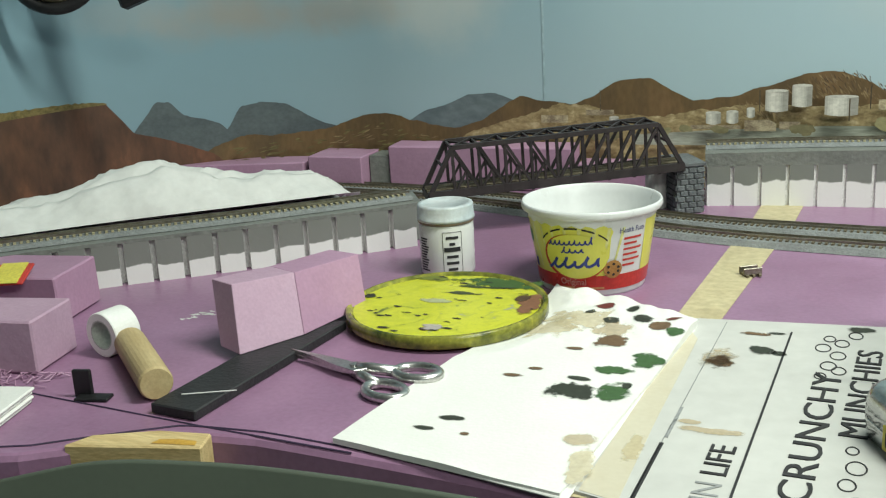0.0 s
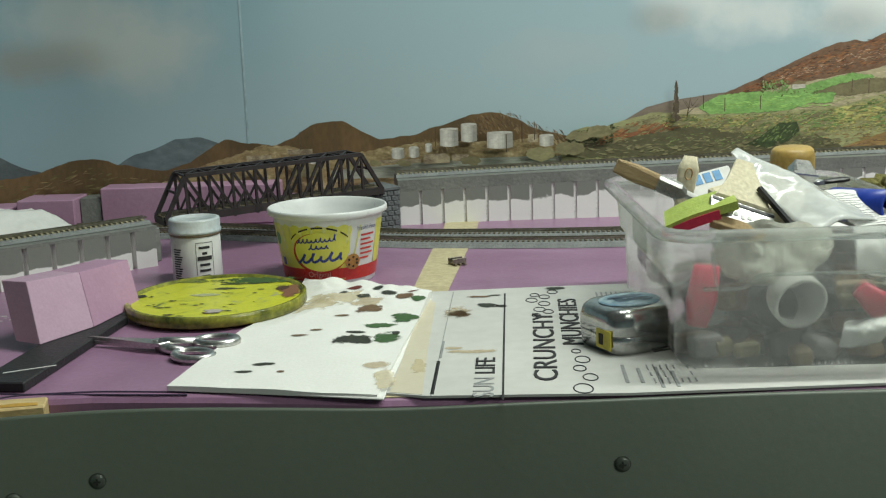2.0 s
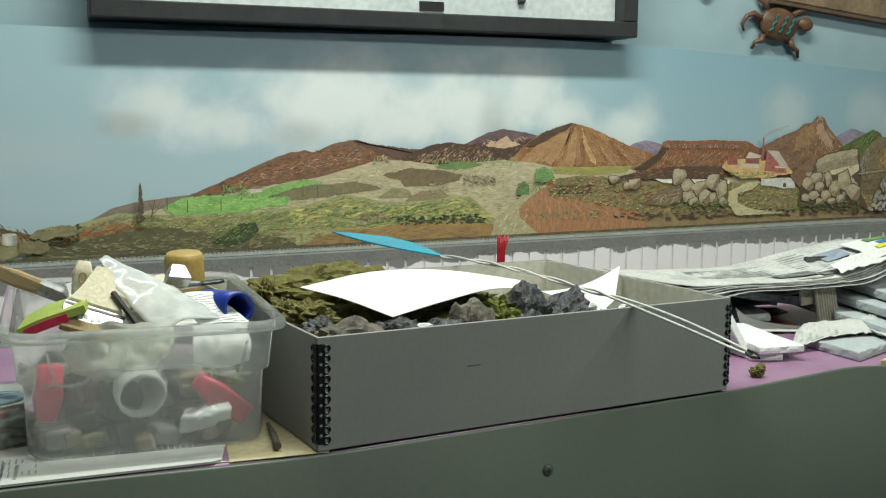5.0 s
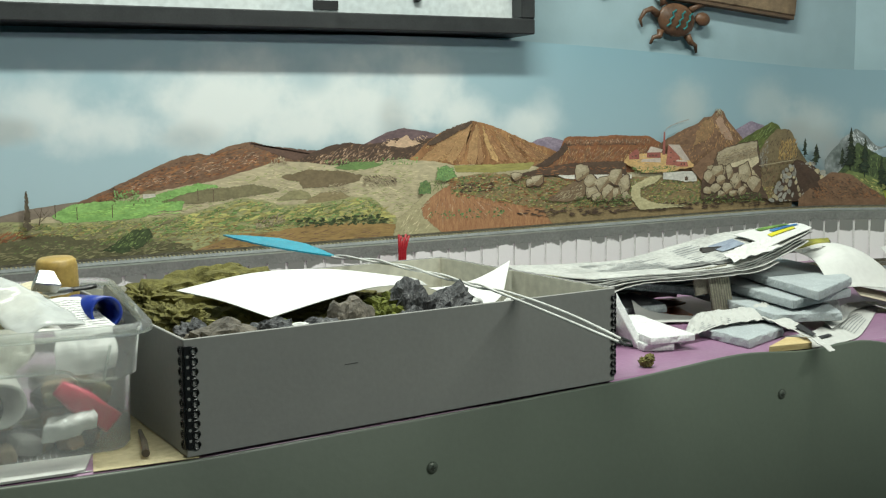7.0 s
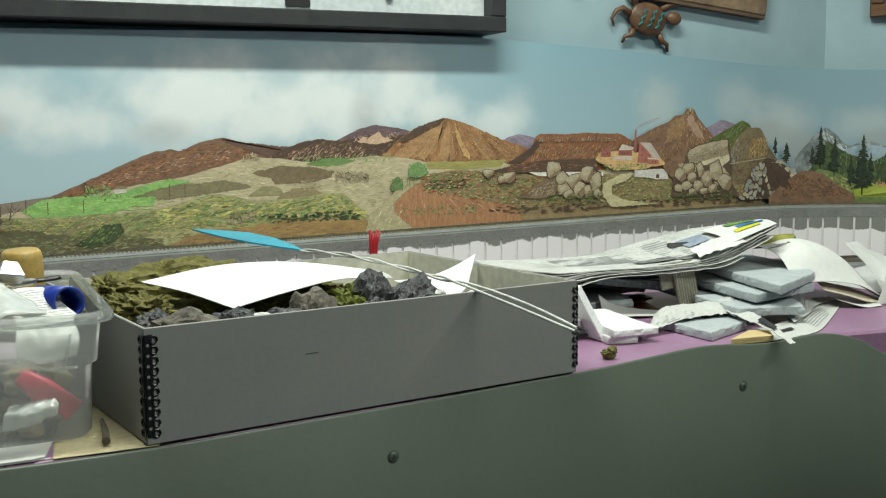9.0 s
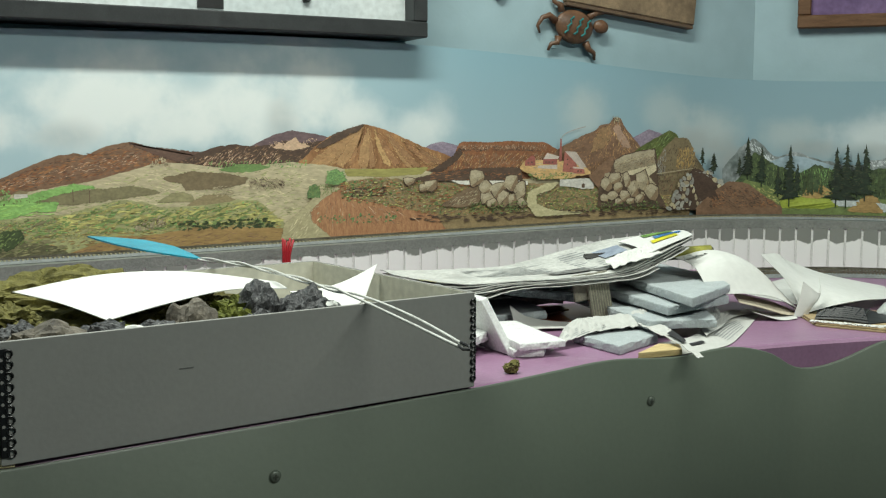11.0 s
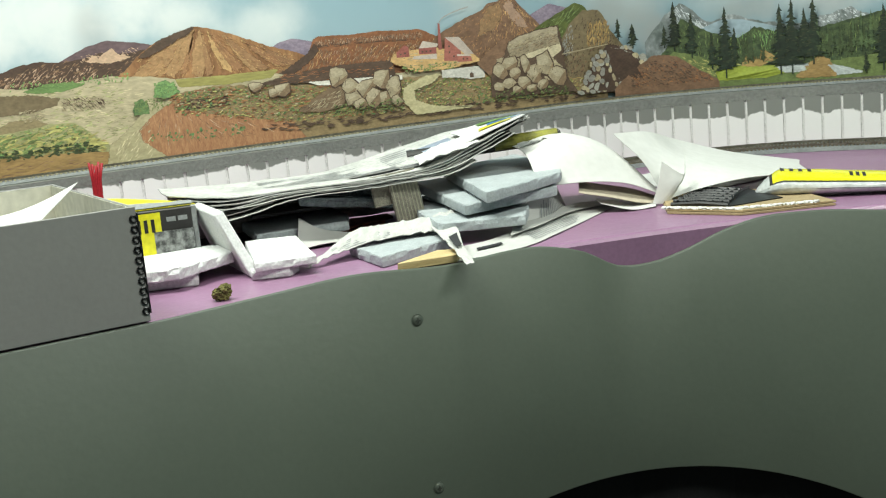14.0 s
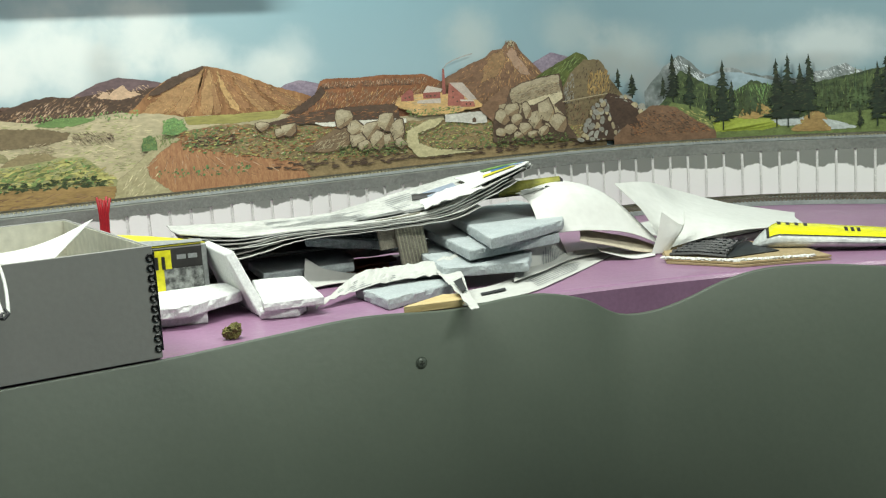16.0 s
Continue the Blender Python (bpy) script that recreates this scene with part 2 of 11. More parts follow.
# ---- fascia ----
bm = bmesh.new()
rows = []
for k in range(351):
    x = -1.2 + 0.01 * k
    y, z = front(x), curve_at(TOP_X, TOP_Z, x)
    low = -0.675 + max(0.16, math.sqrt(max(0.0, 0.46 ** 2 - (x - 1.25) ** 2)))
    rows.append([(x, y, low), (x, y, low + 0.0006), (x, y, z - 0.0012), (x, y + 0.0012, z), (x, y + 0.0032, z), (x, y + 0.0042, z - 0.0012), (x, y + 0.0042, low + 0.0006), (x, y + 0.0042, low)])
grid = [[bm.verts.new(p) for p in r] for r in rows]
for a, b in zip(grid, grid[1:]):
    for k in range(len(a)):
        bm.faces.new((a[k], b[k], b[(k + 1) % 8], a[(k + 1) % 8]))
fascia = solo("fascia", bm, FASCIA, "grey-green painted hardboard fascia with a wavy upper edge", "fascia", kind="structure", smooth=True)

# ---- painted backdrop ----
PANEL_X, PANEL_Z = (-1.3, 0.2, 0.3, 1.15, 1.37, 1.53, 1.73, 1.95, 2.6), (0.345, 0.345, 0.344, 0.346, 0.334, 0.323, 0.312, 0.309, 0.305)


def sky_paint():
    m, n, l, b = nodes_of("backdrop_sky_paint")
    uv = n.new("ShaderNodeUVMap")
    sep = n.new("ShaderNodeSeparateXYZ")
    l.new(uv.outputs[0], sep.inputs[0])

    def window(socket, lo0, lo1, hi0, hi1):
        a, c, p = n.new("ShaderNodeMapRange"), n.new("ShaderNodeMapRange"), n.new("ShaderNodeMath")
        a.interpolation_type = c.interpolation_type = "SMOOTHSTEP"
        for k, v in zip((1, 2, 3, 4), (lo0, lo1, 0, 1)):
            a.inputs[k].default_value = v
        for k, v in zip((1, 2, 3, 4), (hi0, hi1, 1, 0)):
            c.inputs[k].default_value = v
        l.new(socket, a.inputs[0])
        l.new(socket, c.inputs[0])
        p.operation = "MULTIPLY"
        l.new(a.outputs[0], p.inputs[0])
        l.new(c.outputs[0], p.inputs[1])
        return p.outputs[0]

    def maths(op, a, c):
        p = n.new("ShaderNodeMath")
        p.operation = op
        p.use_clamp = True
        for k, v in enumerate((a, c)):
            if isinstance(v, float):
                p.inputs[k].default_value = v
            else:
                l.new(v, p.inputs[k])
        return p.outputs[0]

    ramp = n.new("ShaderNodeValToRGB")
    ramp.color_ramp.elements[0].position, ramp.color_ramp.elements[1].position = 0.10, 0.34
    ramp.color_ramp.elements[0].color, ramp.color_ramp.elements[1].color = (0.37, 0.50, 0.545, 1), (0.235, 0.39, 0.455, 1)
    l.new(sep.outputs[1], ramp.inputs[0])
    base = ramp.outputs[0]
    # uneven wall light mixed into the sky: paler middle, deeper blue west, duller east
    for light_wash, colour in ((maths("MULTIPLY", window(sep.outputs[0], -0.10, 0.0, 0.95, 1.25), 0.48), (0.44, 0.58, 0.62, 1)), (maths("MULTIPLY", window(sep.outputs[0], -3.0, -2.9, -0.55, -0.12), 0.66), (0.135, 0.245, 0.30, 1)), (maths("MULTIPLY", window(sep.outputs[0], 1.25, 1.7, 4.0, 4.1), 0.5), (0.20, 0.30, 0.345, 1))):
        tint = n.new("ShaderNodeMix")
        tint.data_type = "RGBA"
        l.new(light_wash, tint.inputs[0])
        l.new(base, tint.inputs[6])
        tint.inputs[7].default_value = colour
        base = tint.outputs[2]
    # sponged clouds: soft ellipses broken up by two sizes of noise
    noises = []
    for scale_, amp in ((9.0, 1.0), (30.0, 0.45)):
        cl = n.new("ShaderNodeTexNoise")
        cl.inputs["Scale"].default_value, cl.inputs["Detail"].default_value, cl.inputs["Roughness"].default_value = scale_, 4.0, 0.55
        l.new(uv.outputs[0], cl.inputs["Vector"])
        p = n.new("ShaderNodeMath")
        p.operation = "MULTIPLY_ADD"
        l.new(cl.outputs["Fac"], p.inputs[0])
        p.inputs[1].default_value, p.inputs[2].default_value = amp, -0.5 * amp
        noises.append(p.outputs[0])
    rag = n.new("ShaderNodeMath")
    l.new(noises[0], rag.inputs[0])
    l.new(noises[1], rag.inputs[1])
    WHITE_C, GREY_C, BROWN_C, PALE_C = (0.74, 0.78, 0.76, 1), (0.33, 0.35, 0.34, 1), (0.31, 0.29, 0.25, 1), (0.50, 0.55, 0.53, 1)
    for cs, cz, rs, rz, amount, colour in (
            (0.44, 0.256, 0.075, 0.055, 0.75, WHITE_C), (0.405, 0.226, 0.05, 0.022, 0.40, BROWN_C), (0.51, 0.228, 0.085, 0.04, 0.75, WHITE_C), (0.29, 0.19, 0.10, 0.035, 0.30, PALE_C),
            (0.67, 0.258, 0.13, 0.085, 0.95, WHITE_C), (0.625, 0.215, 0.05, 0.022, 0.35, GREY_C), (0.86, 0.262, 0.11, 0.085, 0.95, WHITE_C), (0.77, 0.225, 0.10, 0.04, 0.85, WHITE_C), (0.905, 0.235, 0.03, 0.05, 0.40, GREY_C),
            (0.96, 0.28, 0.07, 0.06, 0.80, WHITE_C), (1.01, 0.245, 0.07, 0.045, 0.85, WHITE_C), (0.79, 0.300, 0.035, 0.03, 0.5, (0.26, 0.42, 0.48, 1)), (1.11, 0.222, 0.06, 0.04, 0.7, WHITE_C), (1.15, 0.245, 0.05, 0.04, 0.45, WHITE_C),
            (1.405, 0.250, 0.06, 0.055, 0.60, PALE_C), (1.565, 0.252, 0.06, 0.05, 0.45, PALE_C), (1.665, 0.220, 0.085, 0.05, 0.65, PALE_C), (1.64, 0.205, 0.05, 0.03, 0.55, GREY_C), (1.705, 0.175, 0.055, 0.055, 0.85, GREY_C),
            (1.98, 0.215, 0.13, 0.045, 0.60, WHITE_C), (1.815, 0.218, 0.08, 0.035, 0.50, PALE_C), (1.85, 0.195, 0.06, 0.02, 0.55, GREY_C), (1.96, 0.190, 0.07, 0.018, 0.45, GREY_C),
            (-0.21, 0.212, 0.09, 0.07, 0.80, PALE_C), (-0.30, 0.245, 0.11, 0.06, 0.70, PALE_C), (-0.45, 0.195, 0.12, 0.036, 0.80, BROWN_C), (-0.34, 0.198, 0.08, 0.03, 0.55, BROWN_C), (-0.58, 0.21, 0.10, 0.03, 0.40, GREY_C)):
        d = n.new("ShaderNodeVectorMath")
        d.operation = "MULTIPLY_ADD"
        l.new(uv.outputs[0], d.inputs[0])
        d.inputs[1].default_value, d.inputs[2].default_value = (1 / rs, 1 / rz, 0), (-cs / rs, -cz / rz, 0)
        ln = n.new("ShaderNodeVectorMath")
        ln.operation = "LENGTH"
        l.new(d.outputs[0], ln.inputs[0])
        far = n.new("ShaderNodeMath")
        far.operation = "MULTIPLY_ADD"
        l.new(rag.outputs[0], far.inputs[0])
        far.inputs[1].default_value = -1.3
        l.new(ln.outputs["Value"], far.inputs[2])
        edge_ = n.new("ShaderNodeMapRange")
        edge_.interpolation_type = "SMOOTHSTEP"
        for k, v in zip((1, 2, 3, 4), (0.15, 1.15, amount, 0.0)):
            edge_.inputs[k].default_value = v
        l.new(far.outputs[0], edge_.inputs[0])
        mix = n.new("ShaderNodeMix")
        mix.data_type = "RGBA"
        l.new(edge_.outputs[0], mix.inputs[0])
        l.new(base, mix.inputs[6])
        mix.inputs[7].default_value = colour
        base = mix.outputs[2]
    l.new(base, b.inputs["Base Color"])
    b.inputs["Roughness"].default_value = 0.6
    return m


backdrop = thing("backdrop", "hardboard backdrop painted with sky, desert hills and forest", "backdrop", kind="structure")
bm = bmesh.new()
rows = []
for k in range(196):
    s = -1.3 + 0.02 * k
    z = curve_at(PANEL_X, PANEL_Z, s)
    (x0, y0), (x1, y1) = on_panel(s), on_panel(s, -0.005)
    rows.append([(x0, y0, -0.002), (x0, y0, z - 0.0008), (x0, y0, z), (x1, y1, z), (x1, y1, -0.002)])
grid = [[bm.verts.new(p) for p in r] for r in rows]
paper_uv = bm.loops.layers.uv.new("UVMap")
for i, (a, b) in enumerate(zip(grid, grid[1:])):
    for k in range(4):
        face = bm.faces.new((a[k], b[k], b[k + 1], a[k + 1]))
        for lp, along_s in zip(face.loops, (i, i + 1, i + 1, i)):
            lp[paper_uv].uv = (-1.3 + 0.02 * along_s, lp.vert.co.z)
panel_ob = part("panel", bm, sky_paint(), backdrop, "pale blue painted sky with soft white clouds")
for poly in panel_ob.data.polygons:
    poly.use_smooth = poly.index % 4 == 0
bm = bmesh.new()
seam = [bm.verts.new((x, WALL_Y - 0.0006, z)) for x, z in ((-0.1, 0.09), (-0.0975, 0.09), (-0.0975, 0.345), (-0.1, 0.345))]
bm.faces.new(seam)
part("panel_joint", bm, surface("filled_joint", (0.40, 0.53, 0.57), (0.36, 0.5, 0.54), 20, 0.5), backdrop, "filled vertical joint between the sheets")

LAYER = [0]


def lift():
    LAYER[0] += 1
    return 0.0008 + 0.00005 * LAYER[0]


def ridge(name, material, crest, base=0.03, rough=0.004, grain=40.0, seed=0.0, step=0.004, label=""):
    """A painted hill: a thin strip on the panel between a base height and a crest line."""
    off = lift()
    xs, zs = [c[0] for c in crest], [c[1] for c in crest]
    bm = bmesh.new()
    n = max(2, int((xs[-1] - xs[0]) / step))
    last = None
    for k in range(n + 1):
        s = xs[0] + (xs[-1] - xs[0]) * k / n
        z = float(np.interp(s, xs, zs))
        z += rough * (noise.noise((s * grain, seed, 0.3)) + 0.5 * noise.noise((s * grain * 2.7, seed, 5.1)))
        low = base(s) if callable(base) else base
        z = max(z, low + 0.0005)
        x, y = on_panel(s, off)
        col = (bm.verts.new((x, y, low)), bm.verts.new((x, y, z)))
        if last:
            bm.faces.new((last[0], col[0], col[1], last[1]))
        last = col
    return part(name, bm, material, backdrop, label)


def shape(outline, off):
    """A small painted figure on the panel from (s, z) points."""
    bm = bmesh.new()
    vs = []
    for s, z in outline:
        x, y = on_panel(s, off)
        vs.append(bm.verts.new((x, y, z)))
    bm.faces.new(vs)
    return bm


def blob(s, z, rs, rz, seed, n=11, jag=0.25):
    return [(s + rs * math.cos(2 * math.pi * k / n) * (1 + jag * noise.noise((k * 1.7, seed, 0.2))),
             z + rz * math.sin(2 * math.pi * k / n) * (1 + jag * noise.noise((k * 1.7, seed, 3.2)))) for k in range(n)]


def paint(name, c1, c2, c3=None, scale=45.0, stretch=(1, 1, 1.6), spread=0.14, fine=4.0):
    up = lambda c: tuple(min(0.8, v * 1.13) for v in c) if c else None
    m = surface(name, up(c1), up(c2), scale, 0.62, c3=up(c3), stretch=stretch, spread=spread, fine=fine, island=0.28)
    n, l = m.node_tree.nodes, m.node_tree.links
    # dry-brushed edge: the paint breaks up towards the outer rim of a patch
    thin, tc, grit = n.new("ShaderNodeAttribute"), n.new("ShaderNodeTexCoord"), n.new("ShaderNodeTexNoise")
    thin.attribute_name = "thin"
    grit.inputs["Scale"].default_value, grit.inputs["Detail"].default_value = 320, 3
    l.new(tc.outputs["Object"], grit.inputs["Vector"])
    left_over = n.new("ShaderNodeMath")
    left_over.operation = "MULTIPLY_ADD"
    l.new(thin.outputs["Fac"], left_over.inputs[0])
    left_over.inputs[1].default_value = -0.75
    l.new(grit.outputs["Fac"], left_over.inputs[2])
    cover = n.new("ShaderNodeMapRange")
    cover.interpolation_type = "SMOOTHSTEP"
    cover.inputs[1].default_value, cover.inputs[2].default_value = 0.0, 0.20
    l.new(left_over.outputs[0], cover.inputs[0])
    l.new(cover.outputs[0], n["Principled BSDF"].inputs["Alpha"])
    return m


LILAC = paint("paint_lilac", (0.33, 0.27, 0.33), (0.22, 0.18, 0.24))
SLATE = paint("paint_slate", (0.115, 0.14, 0.145), (0.085, 0.105, 0.112), scale=20, fine=10)
BLUEHILL = paint("paint_blue_grey", (0.16, 0.20, 0.21), (0.11, 0.145, 0.16), scale=20)
UMBER = paint("paint_umber", (0.185, 0.115, 0.050), (0.115, 0.078, 0.038), (0.15, 0.098, 0.042), scale=14, fine=10, stretch=(1.6, 1, 0.7))
REDROCK = paint("paint_red_rock", (0.19, 0.085, 0.045), (0.065, 0.038, 0.026), (0.13, 0.064, 0.036), scale=16, stretch=(1.4, 1, 0.5))
GOLD = paint("paint_golden_slope", (0.43, 0.24, 0.10), (0.24, 0.12, 0.05), (0.36, 0.19, 0.08), scale=36, stretch=(1.6, 1, 0.55))
SAND = paint("paint_sand", (0.50, 0.41, 0.24), (0.22, 0.16, 0.075), (0.38, 0.30, 0.15), scale=70)
MEADOW = paint("paint_meadow", (0.26, 0.46, 0.14), (0.17, 0.32, 0.09), scale=60)
ORANGE = paint("paint_orange_ground", (0.40, 0.22, 0.075), (0.20, 0.12, 0.04), scale=60, stretch=(0.5, 1, 2))
REDSOIL = paint("paint_red_soil", (0.36, 0.185, 0.095), (0.26, 0.115, 0.06), scale=90, stretch=(2.2, 1, 0.6))
ROAD = paint("paint_dirt_road", (0.53, 0.48, 0.28), (0.44, 0.39, 0.22), scale=60)
BOULDER_DK = paint("paint_boulder_shadow", (0.10, 0.075, 0.045), (0.05, 0.038, 0.024), scale=70)
SNOWY = paint("paint_snowy_range", (0.50, 0.54, 0.54), (0.14, 0.17, 0.16), (0.28, 0.31, 0.31), scale=40, stretch=(1, 1, 0.8))
GREENMT = paint("paint_green_mountain", (0.14, 0.17, 0.045), (0.07, 0.09, 0.028), scale=40)
CONIFER = paint("paint_conifer", (0.020, 0.034, 0.018), (0.010, 0.016, 0.010), scale=120)
FARWOOD = paint("paint_far_wood", (0.09, 0.13, 0.05), (0.035, 0.055, 0.028), scale=80)
SHED = paint("paint_shed", (0.36, 0.30, 0.20), (0.16, 0.12, 0.08), scale=120)
LEAF = paint("paint_light_leaf", (0.17, 0.27, 0.10), (0.07, 0.13, 0.05), scale=140)
WATER = paint("paint_pond", (0.42, 0.44, 0.37), (0.30, 0.32, 0.26), scale=50, stretch=(0.4, 1, 3))

# far ranges
ridge("slate_mesa", SLATE, [(-0.66, 0.05), (-0.595, 0.070), (-0.562, 0.106), (-0.545, 0.105), (-0.53, 0.088), (-0.49, 0.075), (-0.482, 0.066), (-0.465, 0.094), (-0.44, 0.097), (-0.412, 0.093), (-0.39, 0.079), (-0.364, 0.068), (-0.31, 0.05)], 0.0, 0.002, 60, seed=5)
ridge("blue_grey_hill", BLUEHILL, [(-0.28, 0.06), (-0.24, 0.081), (-0.187, 0.099), (-0.155, 0.101), (-0.12, 0.088), (-0.05, 0.07)], 0.0, 0.0015, seed=6)
# left desert
ridge("umber_hill", UMBER, [(-0.56, 0.02), (-0.50, 0.048), (-0.46, 0.06), (-0.43, 0.056), (-0.36, 0.062), (-0.322, 0.076), (-0.29, 0.080), (-0.26, 0.071), (-0.22, 0.064), (-0.2, 0.062), (-0.17, 0.072), (-0.128, 0.098), (-0.10, 0.092), (-0.07, 0.088), (-0.05, 0.094), (-0.02, 0.113), (0.018, 0.116), (0.04, 0.102), (0.062, 0.092), (0.10, 0.096), (0.14, 0.108), (0.178, 0.120), (0.204, 0.121), (0.225, 0.113), (0.25, 0.099), (0.285, 0.090), (0.33, 0.075)], 0.0, 0.0018, 70, seed=7)
ridge("red_mesa", REDROCK, [(-1.3, 0.118), (-0.9, 0.118), (-0.75, 0.115), (-0.68, 0.116), (-0.62, 0.112), (-0.605, 0.095), (-0.59, 0.075), (-0.55, 0.062), (-0.5, 0.04), (-0.47, 0.01)], 0.0, 0.002, 60, seed=8)
ridge("mesa_grass", paint("paint_dry_grass", (0.22, 0.17, 0.06), (0.11, 0.09, 0.03), scale=140), [(-1.3, 0.124), (-0.9, 0.123), (-0.75, 0.120), (-0.64, 0.116), (-0.618, 0.112)], 0.111, 0.002, 200, seed=9)
ridge("town_ground", SAND, [(-0.235, 0.02), (-0.21, 0.045), (-0.19, 0.055), (-0.16, 0.066), (-0.12, 0.076), (-0.085, 0.089), (-0.05, 0.087), (-0.02, 0.078), (0.03, 0.075), (0.07, 0.082), (0.12, 0.088), (0.2, 0.085), (0.27, 0.09), (0.3, 0.075)], 0.0, 0.003, 130, seed=10)
ridge("pond", WATER, [(0.0, 0.056), (0.1, 0.062), (0.2, 0.066), (0.3, 0.066)], 0.045, 0.0006, seed=11)

def closed_line(pts, step=0.003, jag=0.0012, grain=110.0, seed=0.0):
    """A closed outline resampled finely, with a hand-painted wobble."""
    out = []
    n = len(pts)
    for a, b in zip(pts, pts[1:] + pts[:1]):
        d = math.hypot(b[0] - a[0], b[1] - a[1])
        m = max(1, int(d / step))
        for q in range(m):
            s, z = a[0] + (b[0] - a[0]) * q / m, a[1] + (b[1] - a[1]) * q / m
            out.append((s + jag * noise.noise((s * grain, z * grain, seed)), z + jag * noise.noise((s * grain, z * grain, seed + 7))))
    return out


def patch(name, material, pts, jag=0.0012, grain=110.0, seed=0.0, label=""):
    off = lift()
    line = closed_line(pts, 0.003, jag, grain, seed)
    turn_ = 1 if sum(a[0] * b[1] - b[0] * a[1] for a, b in zip(line, line[1:] + line[:1])) > 0 else -1
    n = len(line)
    wide = min(0.0030, 0.12 * min(max(p[0] for p in line) - min(p[0] for p in line), max(p[1] for p in line) - min(p[1] for p in line)))
    bm = bmesh.new()
    thin = bm.verts.layers.float.new("thin")
    inner, outer = [], []
    for k, (p, z) in enumerate(line):
        (a, b), (c, d) = line[k - 2], line[(k + 2) % n]
        ln = math.hypot(c - a, d - b) or 1.0
        nx, nz = (d - b) / ln * turn_ * wide, -(c - a) / ln * turn_ * wide
        for ring, side_, v_ in ((inner, -0.2, 0.0), (outer, 1.0, 1.0)):
            x, y = on_panel(p + nx * side_, off)
            vert = bm.verts.new((x, y, z + nz * side_))
            vert[thin] = v_
            ring.append(vert)
    bm.faces.new(inner)
    for k in range(n):
        bm.faces.new((inner[k], outer[k], outer[(k + 1) % n], inner[(k + 1) % n]))
    return part(name, bm, material, backdrop, label)


def figures(name, material, outlines, label=""):
    """Many small painted shapes in one mesh, each a hair above the last."""
    off = lift()
    verts, faces = [], []
    for q, o in enumerate(outlines):
        at = off + 0.0000022 * (q % 20)
        faces.append(list(range(len(verts), len(verts) + len(o))))
        for p, z in o:
            x, y = on_panel(p, at)
            verts.append((x, y, z))
    me = bpy.data.meshes.new(name)
    me.from_pydata(verts, [], faces)
    me.materials.append(material)
    ob = new(name, me)
    ob.parent = backdrop
    return tagged(ob, label) if label else ob


def stroke(s, z, angle, length, width, r):
    """A lens-shaped brush stroke."""
    c, d = math.cos(angle), math.sin(angle)
    rim = []
    for u, v in ((-1, 0), (-0.5, 0.8), (0.1, 1), (0.6, 0.6), (1, 0), (0.5, -0.7), (-0.1, -1), (-0.6, -0.6)):
        a, b = u * length * 0.5, v * width * 0.5 * r.uniform(0.6, 1.3)
        rim.append((s + a * c - b * d, z + a * d + b * c))
    return rim


def brushed(name, material, count, s0, s1, low, high, length, width, angle=0.0, seed=0, bias=1.0):
    """Scattered brush strokes between two heights, each height a number or rows of (s, z)."""
    r = random.Random(seed)
    at = lambda h, x: h if isinstance(h, float) else float(np.interp(x, [p[0] for p in h], [p[1] for p in h]))
    rows_ = []
    for q in range(int(count * 2.6)):
        x = r.uniform(s0, s1)
        lo, hi = at(low, x), at(high, x)
        z = lo + (hi - lo) * r.random() ** bias
        a = angle(x, z) if callable(angle) else angle
        rows_.append(stroke(x, z, a + r.uniform(-0.3, 0.3), 0.66 * length * r.uniform(0.4, 1.4), 0.60 * width * r.uniform(0.5, 1.4), r))
    return tagged(figures(name, material, rows_), kind="stuff")


def tone(name, c, k=0.72, scale=70.0, stretch=(1, 1, 1.6)):
    return paint(name, c, tuple(v * k for v in c), scale=scale, stretch=stretch)


TAN = tone("paint_pale_tan", (0.56, 0.49, 0.31), 0.8, 40, (0.6, 1, 2))
SAGE = tone("paint_sage", (0.40, 0.40, 0.19), 0.75, 60, (0.6, 1, 2))
DRYGRASS = tone("paint_yellow_grass", (0.46, 0.42, 0.15), 0.75, 60)
OLIVE = tone("paint_olive_brown", (0.255, 0.23, 0.12), 0.75, 50)
FIELD = tone("paint_field_brown", (0.235, 0.185, 0.10), 0.8, 60)
OCHRE = tone("paint_ochre", (0.40, 0.26, 0.10), 0.7, 60, (0.5, 1, 2))
RUSTY = tone("paint_rust", (0.31, 0.135, 0.06), 0.7, 60)
DEEP = tone("paint_deep_brown", (0.105, 0.067, 0.045), 0.7, 60)
MIDBROWN = tone("paint_mid_brown", (0.245, 0.145, 0.085), 0.7, 60)
PEACH = tone("paint_peach_light", (0.50, 0.34, 0.23), 0.8, 60)
GOLDL = tone("paint_gold_light", (0.50, 0.31, 0.14), 0.8, 60)
CREAMR = tone("paint_cream_rock", (0.43, 0.36, 0.23), 0.7, 80)
GREYR = tone("paint_grey_stone", (0.32, 0.31, 0.27), 0.75, 80)
DKGREEN = tone("paint_dark_green", (0.055, 0.075, 0.03), 0.6, 90)
MIDGREEN = tone("paint_mid_green", (0.19, 0.25, 0.085), 0.65, 90)
BRIGHT = tone("paint_bright_green", (0.21, 0.36, 0.12), 0.75, 90)
SNOWL = tone("paint_snow", (0.62, 0.66, 0.67), 0.85, 60)

